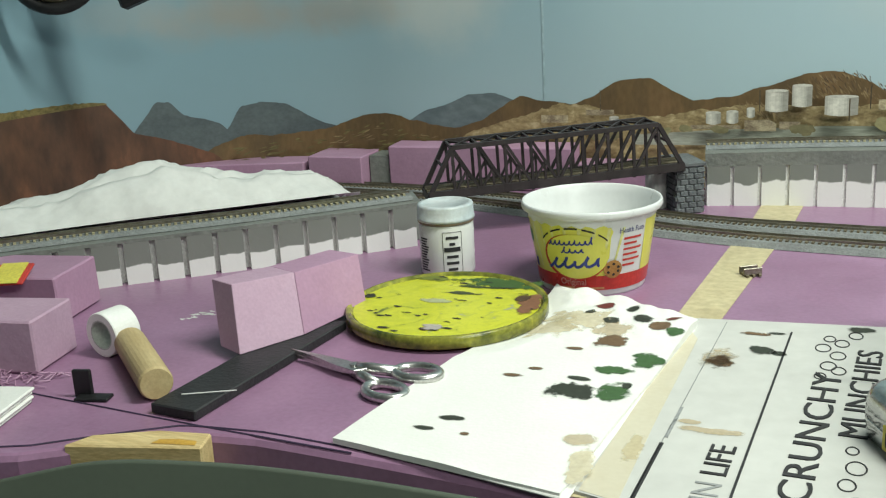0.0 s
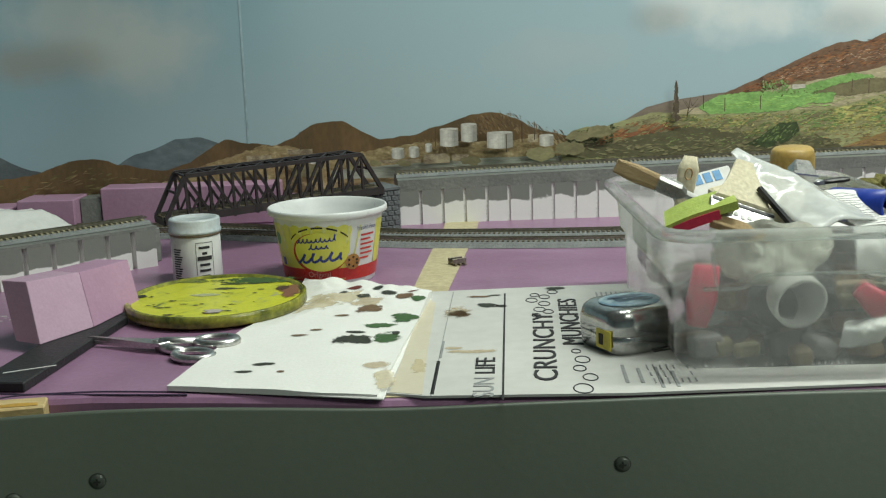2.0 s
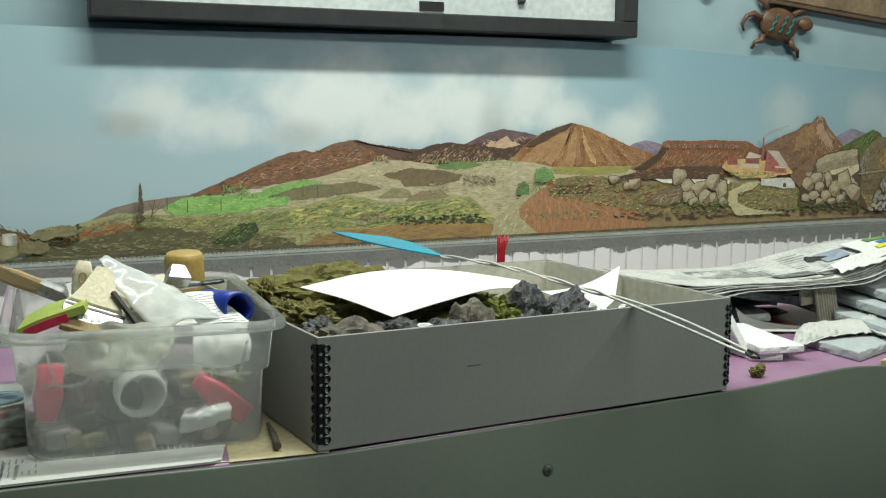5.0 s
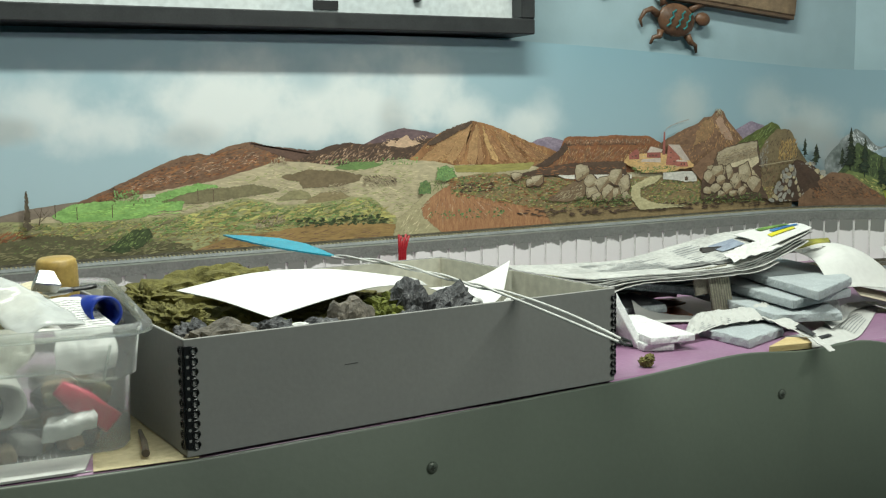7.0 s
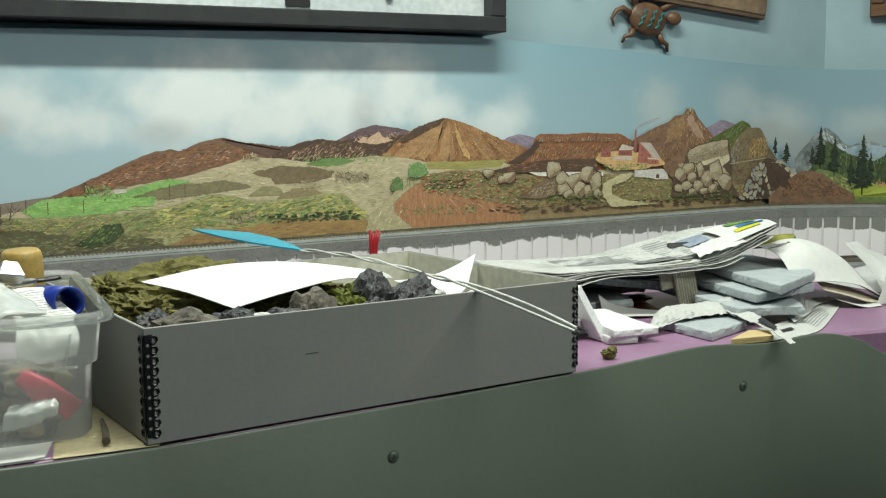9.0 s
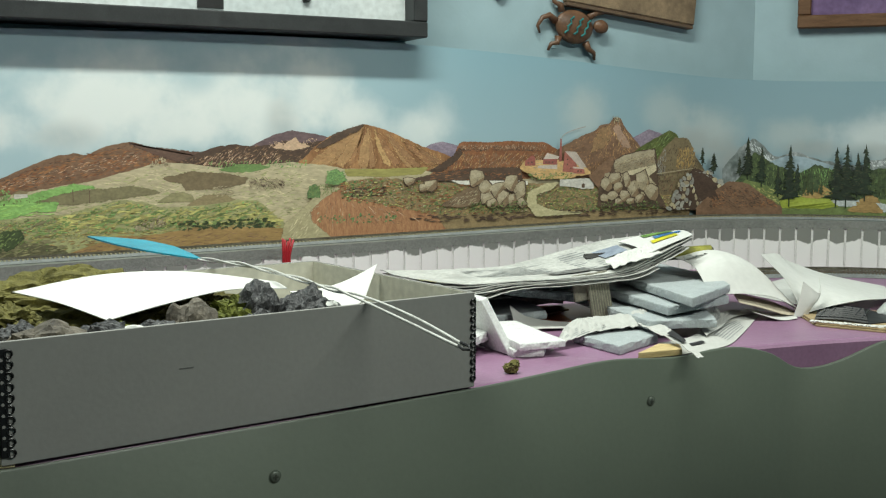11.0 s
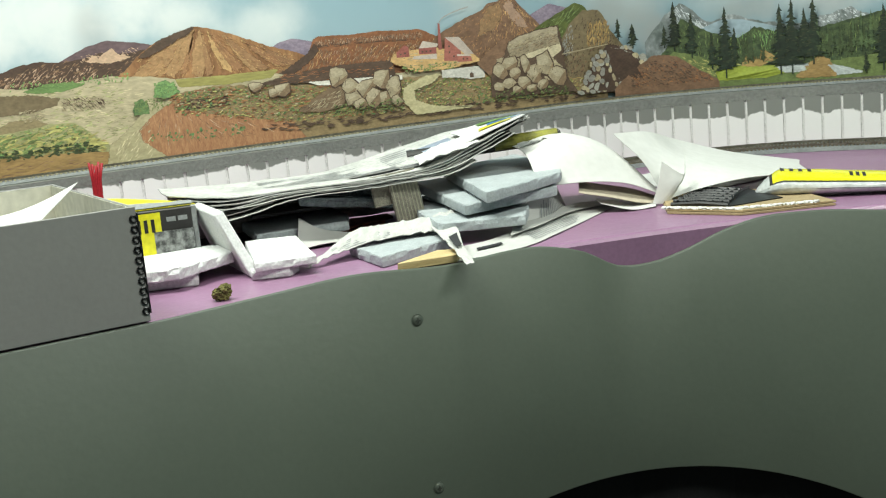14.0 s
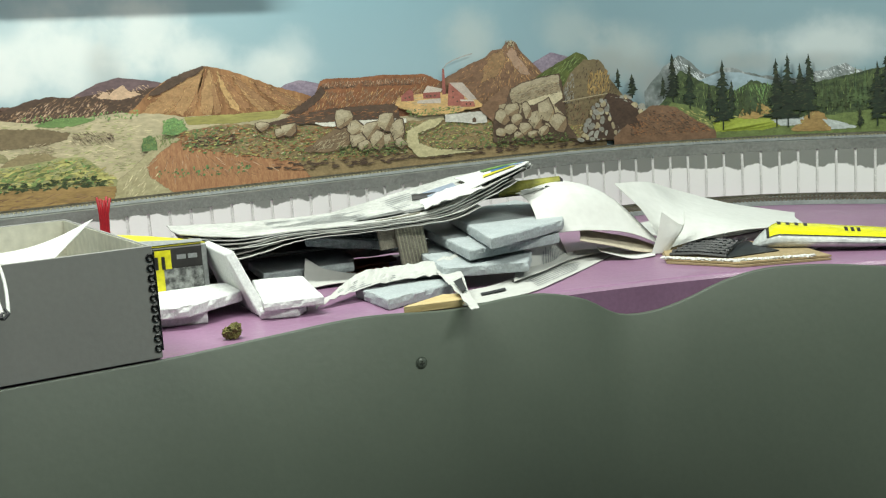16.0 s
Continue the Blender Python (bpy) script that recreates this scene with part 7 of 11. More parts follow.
for k in range(6):
    part("fact_line", wrap_band(-47, -47 + (20, 15, 21, 17, 20, 14)[k], 0.0435 - 0.0042 * k, 0.0452 - 0.0042 * k, tub_r, 0.0005, 5), TUBRED, tub)
for k in range(3):
    part("small_print", wrap_band(-108 + 15 * k, -95 + 15 * k, 0.0058, 0.0075, tub_r, 0.0008, 4), surface("tub_orange_print", (0.6, 0.3, 0.12), (0.5, 0.25, 0.1), 40, 0.4), tub)
cookie = part("biscuit_print", wrap([(-57 + 9 * math.cos(t), 0.0215 + 0.0072 * math.sin(t)) for t in [2 * math.pi * k / 18 for k in range(18)]], tub_r, 0.0016), surface("biscuit_brown", (0.48, 0.25, 0.07), (0.34, 0.16, 0.04), 80, 0.5), tub, "printed brown biscuit")
for k in range(6):
    part("chip_mark", wrap(blob(-57 + 5.5 * math.cos(k * 1.1 + 0.4), 0.0215 + 0.0042 * math.sin(k * 1.1 + 0.4), 1.5, 0.0011, k), tub_r, 0.0019), INK, cookie)
part("leaf_print", wrap(blob(-152, 0.042, 6, 0.006, 3), tub_r, 0.0008), surface("leaf_green_print", (0.12, 0.35, 0.10), (0.1, 0.28, 0.08), 40, 0.4), tub)
part("badge_print", wrap_band(-150, -143, 0.018, 0.025, tub_r, 0.0008, 3), TUBBLUE, tub)

# ---- paper towel and stains ----
def towel_z(x, y):
    u = max(0.0, (y - 0.96) / 0.13)
    clear = min(1.0, max(0.0, (math.hypot(x + 0.047, y - 1.032) - 0.0745) / 0.016))
    return 0.0028 + clear * (0.0017 + 0.0012 * noise.noise((x * 26, y * 12, 7.0)) + u * (0.006 + 0.006 * noise.noise((x * 30, y * 30, 1.0)) + 0.003 * noise.noise((x * 80, y * 80, 4.0))))


bm = bmesh.new()
CORN = ((-0.034, 0.822), (0.099, 0.7955), (0.128, 1.045), (0.016, 1.098))
NX, NY = 56, 84
top_v, low_v = [], []
for j in range(NY + 1):
    v = j / NY
    rt, rl = [], []
    for i in range(NX + 1):
        u = i / NX
        x = (1 - v) * ((1 - u) * CORN[0][0] + u * CORN[1][0]) + v * (u * CORN[2][0] + (1 - u) * CORN[3][0])
        y = (1 - v) * ((1 - u) * CORN[0][1] + u * CORN[1][1]) + v * (u * CORN[2][1] + (1 - u) * CORN[3][1])
        if v == 1:
            y += 0.006 * noise.noise((x * 45, 0, 0))
        rt.append(bm.verts.new((x, y, towel_z(x, y))))
        rl.append(bm.verts.new((x, y, 0.0012)))
    top_v.append(rt)
    low_v.append(rl)
for j in range(NY):
    for i in range(NX):
        bm.faces.new((top_v[j][i], top_v[j][i + 1], top_v[j + 1][i + 1], top_v[j + 1][i]))
edge = [(0, i) for i in range(NX)] + [(j, NX) for j in range(NY)] + [(NY, NX - i) for i in range(NX)] + [(NY - j, 0) for j in range(NY)]
for (a, b), (c, d) in zip(edge, edge[1:] + edge[:1]):
    bm.faces.new((top_v[a][b], low_v[a][b], low_v[c][d], top_v[c][d]))
towel = solo("paper_towel", bm, TOWEL, "folded white paper towel with paint blots", "paper towel")
part("lower_fold", moved(prism([(-0.032, 0.824), (0.103, 0.7930), (0.128, 1.038), (0.02, 1.088)], 0.0008, 0.0024, 0.0006), Matrix.Identity(4)), TOWEL, towel)
STAINS = {"green": (0.045, 0.105, 0.035), "dark": (0.028, 0.034, 0.024), "brown": (0.14, 0.085, 0.045), "red": (0.13, 0.025, 0.02), "tan": (0.48, 0.38, 0.22), "pale": (0.62, 0.52, 0.33)}
stain_mats = {k: blot_paint(k + "_paint_stain", c, 0.55 if sum(c) > 0.6 else 0.96, 0.75) for k, c in STAINS.items()}


small_mats = {k: blot_paint("small_" + k + "_spot", c, 0.55 if sum(c) > 0.6 else 0.95, 0.55) for k, c in STAINS.items()}


for layer, (kind, x, y, rx, ry) in enumerate((("pale", 0.05, 1.035, 0.036, 0.024), ("tan", 0.078, 1.020, 0.020, 0.018), ("pale", 0.035, 1.02, 0.026, 0.026), ("dark", 0.073, 0.920, 0.021, 0.018), ("green", 0.098, 0.923, 0.013, 0.018), ("green", 0.108, 0.975, 0.015, 0.013), ("green", 0.093, 0.957, 0.018, 0.009), ("brown", 0.080, 1.002, 0.016, 0.012), ("dark", 0.073, 1.035, 0.008, 0.008), ("red", 0.062, 1.062, 0.010, 0.010), ("dark", 0.094, 1.040, 0.010, 0.011), ("brown", 0.107, 1.030, 0.010, 0.010), ("red", 0.113, 1.045, 0.008, 0.007), ("green", 0.118, 1.022, 0.008, 0.009), ("dark", 0.083, 1.058, 0.007, 0.007), ("dark", 0.055, 1.05, 0.006, 0.007), ("dark", 0.020, 0.868, 0.012, 0.004), ("dark", 0.010, 0.852, 0.009, 0.0035), ("brown", 0.034, 0.850, 0.004, 0.003), ("tan", 0.095, 0.858, 0.012, 0.010), ("brown", 0.035, 0.935, 0.010, 0.004), ("brown", 0.045, 0.948, 0.007, 0.003), ("dark", 0.075, 0.938, 0.011, 0.004), ("dark", 0.104, 0.935, 0.005, 0.006), ("brown", 0.06, 0.985, 0.010, 0.003), ("pale", 0.102, 0.83, 0.010, 0.03))):
    y, drop_ = y - 0.006, 0.00001 * layer
    part("stain", blot(x, y, rx, ry, towel_z, 0.00032 + drop_), (stain_mats if rx > 0.0125 else small_mats)[kind], towel)

# ---- newspaper ----
bm = prism([(0.098, 0.814), (0.128, 0.8050), (0.25, 0.8000), (0.405, 0.8055), (0.413, 0.8085), (0.47, 1.06), (0.34, 1.082), (0.21, 1.076), (0.120, 1.070)], 0.0006, 0.0022)
paper = solo("newspaper", bm, NEWSPRINT, "spread newspaper page with a headline and paint spots", "newspaper", Matrix.Translation((0, -0.009, 0)))
part("under_sheet", prism([(0.25, 0.8010), (0.418, 0.8075), (0.40, 0.815), (0.25, 0.81)], 0.0002, 0.0006), NEWSPRINT, paper)
UP = lambda x, y, s: Matrix.Translation((x, y, 0.0025)) @ pose(0, 0, 0, 0, 0, 87 if s is None else s)
part("yellowed_margin", prism([(0.106, 0.8130), (0.126, 0.8070), (0.1275, 0.90), (0.1315, 1.03), (0.1225, 1.05)], 0.00225, 0.00245), surface("aged_paper_edge", (0.56, 0.52, 0.41), (0.53, 0.48, 0.36), 40, 0.8, grain=0.06), paper, "yellowed margin of the page")
part("rule", moved(block(0.262, 0.0013, 0.0003), pose(0.181, 0.924, 0.0023, 0, 0, 86.8)), INK, paper, "printed column rule")
part("rule", moved(block(0.262, 0.0004, 0.0003), pose(0.1385, 0.935, 0.0023, 0, 0, 86.8)), GREY_INK, paper, "thin printed rule")
part("lettering", moved(bold(words("SUN", 0.0200, 0.0001), 0.98, 0.93), UP(0.1685, 0.7985, None)), GREY_INK, paper, "grey printed capitals")
part("lettering", moved(bold(words("LIFE", 0.0200, 0.0004), 1.02, 0.93), UP(0.1710, 0.8425, None)), INK, paper, "bold printed capitals")
part("lettering", moved(bold(words("CRUNCHY", 0.0225, 0.0004), 1.50, 0.98), UP(0.2095, 0.8245, 86)), INK, paper, "bold printed headline")
part("lettering", moved(bold(words("MUNCHIES", 0.0225, 0.0004), 1.18, 0.94), UP(0.2345, 0.9005, 86)), INK, paper, "bold printed headline")
for k, (x, y, r) in enumerate(((0.223, 0.810, 0.0058), (0.230, 0.831, 0.0045), (0.2255, 0.8495, 0.0040), (0.2295, 0.868, 0.0048), (0.2275, 0.887, 0.0030), (0.2125, 1.000, 0.0045), (0.2085, 0.983, 0.0032), (0.2185, 0.993, 0.004), (0.2175, 1.018, 0.0045), (0.2085, 1.030, 0.0045), (0.2195, 1.040, 0.0042), (0.2275, 1.056, 0.0042), (0.2120, 1.047, 0.0035))):
    part("printed_ring", moved(tube([(r * math.cos(2 * math.pi * j / 20), r * 1.5 * math.sin(2 * math.pi * j / 20), 0) for j in range(20)], 0.00045, 4, True), Matrix.Translation((x, y, 0.0024))), INK, paper)
for k in range(4):
    part("text_line", moved(block((0.036, 0.028, 0.040, 0.03)[k], 0.0022, 0.0003), pose(0.252 + 0.009 * (k % 2) + 0.02 * (k // 2), 0.836 - 0.004 * k, 0.0023, 0, 0, 87)), GREY_INK, paper)
rt = random.Random(12)
for k in range(34):
    x = 0.268 + 0.0042 * k
    for j in range(3 if k < 7 else 1):
        if rt.random() < 0.85 - 0.014 * k:
            part("text_line", moved(block(rt.uniform(0.006, 0.0125), 0.0009, 0.0003), pose(x, 0.8475 - 0.0135 * j, 0.0023, 0, 0, 87)), GREY_INK, paper)
for k in range(9):
    part("text_line", moved(block(0.030, 0.0014, 0.0003), pose(0.262 + 0.004 * k, 1.035, 0.0023, 0, 0, 87)), GREY_INK, paper)
part("text_line", moved(block(0.066, 0.0022, 0.0003), pose(0.1335, 0.840, 0.0023, 0, 0, 87)), INK, paper)
part("text_line", moved(block(0.040, 0.0014, 0.0003), pose(0.1375, 0.90, 0.0023, 0, 0, 87)), GREY_INK, paper)
for kind, x, y, rx, ry in (("tan", 0.148, 0.998, 0.013, 0.017), ("brown", 0.150, 0.992, 0.010, 0.013), ("dark", 0.172, 1.018, 0.009, 0.009), ("dark", 0.184, 1.014, 0.005, 0.004), ("brown", 0.168, 1.047, 0.012, 0.004), ("dark", 0.178, 1.05, 0.008, 0.003), ("dark", 0.232, 1.068, 0.010, 0.007), ("tan", 0.156, 0.893, 0.022, 0.004), ("tan", 0.145, 0.902, 0.008, 0.003), ("pale", 0.122, 0.86, 0.006, 0.02)):
    part("stain", blot(x, y, rx * 1.2, ry * 1.2, lambda a, b: 0.0022, 0.0004), stain_mats[kind], paper)

# ---- loose rail joiner ----
rj = thing("track_clip", "tiny grey piece of model track resting on masking tape", "track piece", pose(0.150, 1.174, 0.0008, 0, 0, 30))
for y in (-0.004, 0.004):
    part("rail", block(0.015, 0.0016, 0.005, 0.0003, at=(0, y, 0.0015)), RAIL, rj)
for x in (-0.005, 0, 0.005):
    part("tie", block(0.002, 0.014, 0.0018, at=(x, 0, 0)), TIE, rj)

# ---- truss bridge ----
IRON = surface("dark_brown_iron", (0.040, 0.032, 0.032), (0.022, 0.019, 0.019), 80, 0.5, random=0.2)
BA, BB = Vector((-0.149, 1.252, 0.0380)), Vector((0.062, 1.375, 0.0455))
bx = BB - BA
yaw = math.degrees(math.atan2(bx.y, bx.x))
pitch = -math.degrees(math.asin(bx.z / bx.length))
bridge = thing("truss_bridge", "dark brown model railway through-truss bridge", "model bridge", Matrix.Translation(BA) @ pose(0, 0, 0, 0, pitch, yaw))
BL, BW, BH, NP = bx.length, 0.036, 0.0445, 10
px = [BL * k / NP for k in range(NP + 1)]
for y in (-BW / 2, BW / 2):
    part("bottom_chord", beam((0, y, 0.002), (BL, y, 0.002), 0.0040, 0.0075), IRON, bridge)
    part("top_chord", beam((px[1], y, BH), (px[-2], y, BH), 0.0042, 0.0042), IRON, bridge)
    part("end_post", beam((0.001, y, 0.002), (px[1], y, BH), 0.0040, 0.0040), IRON, bridge)
    part("end_post", beam((BL - 0.001, y, 0.002), (px[-2], y, BH), 0.0040, 0.0040), IRON, bridge)
    for k in range(1, NP):
        part("vertical", beam((px[k], y, 0.002), (px[k], y, BH), 0.0026, 0.0026), IRON, bridge)
    for k in range(1, NP - 1):
        a, b = (px[k], px[k + 1]) if k < NP / 2 else (px[k + 1], px[k])
        part("diagonal", beam((a, y, BH), (b, y, 0.002), 0.0026, 0.0026), IRON, bridge)
        mid = (px[k] + px[k + 1]) / 2
        part("sub_strut", beam((mid, y, 0.022), (mid, y, 0.002), 0.0020, 0.0020), IRON, bridge)
        part("sub_strut", beam((mid, y, 0.022), (b if k >= NP / 2 else a, y, 0.002), 0.0020, 0.0020), IRON, bridge)
    for k in range(NP + 1):
        part("gusset", block(0.008, 0.0044, 0.007, at=(min(max(px[k], 0.004), BL - 0.004), y, -0.001)), IRON, bridge)
for k in range(1, NP):
    part("top_strut", beam((px[k], -BW / 2, BH), (px[k], BW / 2, BH), 0.0018, 0.0022), IRON, bridge)
    if k < NP - 1:
        part("top_brace", beam((px[k], -BW / 2, BH + 0.0008), (px[k + 1], BW / 2, BH + 0.0008), 0.0018, 0.0018), IRON, bridge)
        part("top_brace", beam((px[k], BW / 2, BH + 0.0002), (px[k + 1], -BW / 2, BH + 0.0002), 0.0018, 0.0018), IRON, bridge)
for xa, xb in ((0.0, px[1]), (BL, px[-2])):
    f = 0.62
    xm = xa + (xb - xa) * f
    part("portal_strut", beam((xm, -BW / 2, BH * f), (xm, BW / 2, BH * f), 0.0014, 0.0025), IRON, bridge)
for k in range(NP + 1):
    part("floor_beam", beam((px[k], -BW / 2, 0.0), (px[k], BW / 2, 0.0), 0.0025, 0.006), IRON, bridge)
for y in (-0.006, 0.006):
    part("stringer", beam((0, y, 0.001), (BL, y, 0.001), 0.002, 0.005), IRON, bridge)
part("deck", block(BL, 0.018, 0.0016, at=(BL / 2, 0, 0.0036)), TIE, bridge)
for y in (-0.0047, 0.0047):
    part("rail", block(BL, 0.001, 0.002, at=(BL / 2, y, 0.0053)), RAIL, bridge)

# ---- abutments ----
STONE = surface("grey_cut_stone", (0.17, 0.185, 0.19), (0.11, 0.12, 0.125), 50, 0.8, bump=0.5, bscale=400, random=0.18)
ab = thing("stone_abutment", "grey moulded stone abutment carrying the bridge end", "bridge abutment", pose(0.057, 1.372, 0.0, 0, 0, 28))
part("core", block(0.026, 0.046, 0.0455, at=(0.014, 0.010, 0)), STONE, ab)
part("cap", block(0.030, 0.050, 0.004, 0.0008, at=(0.014, 0.010, 0.0456)), STONE, ab)
side_mesh = finish(block(0.0017, 0.0074, 0.0048, 0.0006), "stone_block", STONE)
end_mesh = finish(block(0.0074, 0.0017, 0.0048, 0.0006), "stone_block", STONE)
for r in range(8):
    for k in range(3):
        ob = new("stone_block", end_mesh)
        ob.parent = ab
        ob.location = (0.005 + 0.0082 * k + (0.003 if r % 2 else 0), -0.0135, 0.0006 + 0.0056 * r)
    for k in range(5):
        ob = new("stone_block", side_mesh)
        ob.parent = ab
        ob.location = (0.0276, -0.009 + 0.0082 * k + (0.003 if r % 2 else 0), 0.0006 + 0.0056 * r)
        ob = new("stone_block", side_mesh)
        ob.parent = ab
        ob.location = (0.0006, -0.009 + 0.0082 * k + (0.003 if r % 2 else 0), 0.0006 + 0.0056 * r)
solo("round_pier", turned([(0.0, 0.0), (0.012, 0.0), (0.0118, 0.044), (0.011, 0.045), (0.0, 0.045)], 24, False), PLASTER, "white round pier under the bridge end", "bridge pier", pose(0.040, 1.392, 0.0), smooth=False)
solo("end_support", prism(quad(-0.166, 1.222, 0.024, 0.056, 32), 0, 0.034, 0.001), RISER_GREY, "grey block supporting the bridge's lower end", "bridge support")
solo("shim", prism(quad(-0.139, 1.240, 0.012, 0.016, 32), 0.0345, 0.0375, 0.0004), PINE, "small wooden shim under the bridge end", "wood shim")

# ---- lamp ring above the backdrop ----
mag = thing("magnifier_lamp", "black ring of a magnifier lamp hung before the backdrop", "magnifier lamp", pose(-0.528, 1.238, 0.262, 78, 0, 28))
part("ring", tube([(0.042 * math.cos(2 * math.pi * k / 40), 0.042 * math.sin(2 * math.pi * k / 40), 0) for k in range(40)], 0.0062, 10, True), BLACK, mag, smooth=True)
part("inner_shade", turned([(0.036, -0.004), (0.030, 0.012), (0.031, 0.012), (0.037, -0.004)], 36, False), surface("tan_shade", (0.45, 0.38, 0.26), (0.35, 0.3, 0.2), 40, 0.6), mag, "tan inner shade")
arm = thing("lamp_arm", "black T-shaped lamp arm fixed above the layout", "lamp arm", pose(-0.437, 1.255, 0.230, 78, -20, 20))
part("bar", block(0.046, 0.016, 0.014, 0.003), BLACK, arm)
part("stem", block(0.016, 0.07, 0.012, 0.002, at=(0.0, 0.042, 0.001)), BLACK, arm)
part("bracket", tube([(0.0, 0.075, 0.006), (0.0, 0.16, 0.002), (0.0, 0.3, -0.02), (0.0, 0.42, -0.12), (0.0, 0.44, -0.25)], 0.006, 8), BLACK, arm)

# ---- thin sheets ----
def spread_sheet(rows_, nu=24, nv=12, th=0.0005, crumple=0.0, freq=40.0, seed=0.0):
    """A thin sheet through rows of control points, smooth both ways, with crumpling."""
    cols = len(rows_[0])
    ks = list(range(cols))
    dense = []
    for r in rows_:
        line = []
        for i in range(nu + 1):
            u = (cols - 1) * i / nu
            line.append(tuple(curve_at(ks, [p[a] for p in r], u) for a in range(3)))
        dense.append(line)
    js = list(range(len(rows_)))
    bm = bmesh.new()
    grid = []
    for i in range(nu + 1):
        col = []
        for j in range(nv + 1):
            v = (len(rows_) - 1) * j / nv
            if len(rows_) == 2:
                p = Vector(dense[0][i]).lerp(Vector(dense[1][i]), v)
            else:
                p = Vector([curve_at(js, [d[i][a] for d in dense], v) for a in range(3)])
            if crumple:
                q = p * freq + Vector((seed, 0, 0))
                p = p + Vector((0.3 * noise.noise(q), 0.3 * noise.noise(q + Vector((3, 1, 0))), abs(noise.noise(q + Vector((7, 2, 5)))))) * crumple
            col.append(bm.verts.new(p))
        grid.append(col)
    for a, b in zip(grid, grid[1:]):
        for k in range(nv):
            bm.faces.new((a[k], b[k], b[k + 1], a[k + 1]))
    bmesh.ops.recalc_face_normals(bm, faces=bm.faces[:])
    bmesh.ops.solidify(bm, geom=bm.faces[:], thickness=th)
    return bm


def on_sheet(rows_, u, v):
    """Point on the same smooth sheet, u along its columns and v along its rows, both 0 to 1."""
    cols = len(rows_[0])
    pts = [[curve_at(list(range(cols)), [p[a] for p in r], u * (cols - 1)) for a in range(3)] for r in rows_]
    if len(pts) == 2:
        return Vector(pts[0]).lerp(Vector(pts[1]), v)
    return Vector([curve_at(list(range(len(pts))), [p[a] for p in pts], v * (len(pts) - 1)) for a in range(3)])


def print_block(rows_, u0, u1, v0, v1, lift_by=0.0006, n=8):
    """A printed patch lying on a sheet."""
    bm = bmesh.new()
    grid = [[bm.verts.new(on_sheet(rows_, u0 + (u1 - u0) * i / n, v0 + (v1 - v0) * j / 2) + Vector((0, 0, lift_by))) for j in range(3)] for i in range(n + 1)]
    for a, b in zip(grid, grid[1:]):
        for k in range(2):
            bm.faces.new((a[k], b[k], b[k + 1], a[k + 1]))
    return bm


def printed_lines(rows_, u0, u1, v0, v1, count, along_u=True, fill=0.45, seed=1):
    """Rows of unreadable small print on a sheet."""
    rnd = random.Random(seed)
    bms = []
    for k in range(count):
        a = k / count
        if along_u:
            vv = v0 + (v1 - v0) * a
            bms.append(print_block(rows_, u0, u0 + (u1 - u0) * rnd.uniform(0.75, 1), vv, vv + (v1 - v0) / count * fill, n=5))
        else:
            uu = u0 + (u1 - u0) * a
            bms.append(print_block(rows_, uu, uu + (u1 - u0) / count * fill, v0, v0 + (v1 - v0) * rnd.uniform(0.75, 1), n=2))
    return join(*bms)



# ---- tape measure ----
STEEL = surface("satin_chrome_shell", (0.55, 0.55, 0.54), (0.45, 0.45, 0.44), 25, 0.2, metal=0.9, rspread=0.1)
tm = thing("tape_measure", "chrome pocket tape measure with a blue round badge", "tape measure", pose(0.2655, 0.893, 0.0003, 0, 0, 27) @ Matrix.Diagonal((0.93, 0.72, 0.94, 1)))


def rounded(w, d, r, n=5):
    out = []
    for cx, cy, a0 in ((w / 2 - r, d / 2 - r, 0), (-w / 2 + r, d / 2 - r, 90), (-w / 2 + r, -d / 2 + r, 180), (w / 2 - r, -d / 2 + r, 270)):
        for k in range(n + 1):
            a = radians(a0 + 90 * k / n)
            out.append((cx + r * math.cos(a), cy + r * math.sin(a)))
    return out


def loft(sections, cap_low=True, cap_high=True):
    """Skin between outlines of equal length at heights: rows of (outline, z)."""
    bm = bmesh.new()
    rings = [[bm.verts.new((x, y, z)) for x, y in o] for o, z in sections]
    for a, b in zip(rings, rings[1:]):
        n = len(a)
        for k in range(n):
            bm.faces.new((a[k], a[(k + 1) % n], b[(k + 1) % n], b[k]))
    if cap_low:
        bm.faces.new(rings[0][::-1])
    if cap_high:
        bm.faces.new(rings[-1])
    return bm


part("shell_lower", loft([(rounded(0.054, 0.062, 0.015), 0.0012), (rounded(0.060, 0.068, 0.017), 0.004), (rounded(0.063, 0.071, 0.018), 0.0150), (rounded(0.0622, 0.0702, 0.018), 0.0156)]), STEEL, tm, smooth=True)
part("shell_upper", loft([(rounded(0.0622, 0.0702, 0.018), 0.0157), (rounded(0.0632, 0.0712, 0.018), 0.0163), (rounded(0.0628, 0.0708, 0.018), 0.0255), (rounded(0.0590, 0.0670, 0.0175), 0.0315), (rounded(0.053, 0.061, 0.0165), 0.0342), (rounded(0.048, 0.056, 0.015), 0.0346)]), STEEL, tm, smooth=True)
part("badge", turned([(0.0, 0.0345), (0.0235, 0.0345), (0.0240, 0.0352), (0.0225, 0.0358), (0.0, 0.0358)], 40, False), surface("blue_badge", (0.20, 0.34, 0.44), (0.36, 0.46, 0.50), 70, 0.35, c3=(0.12, 0.22, 0.30), spread=0.12), tm, "blue printed round badge", smooth=False)
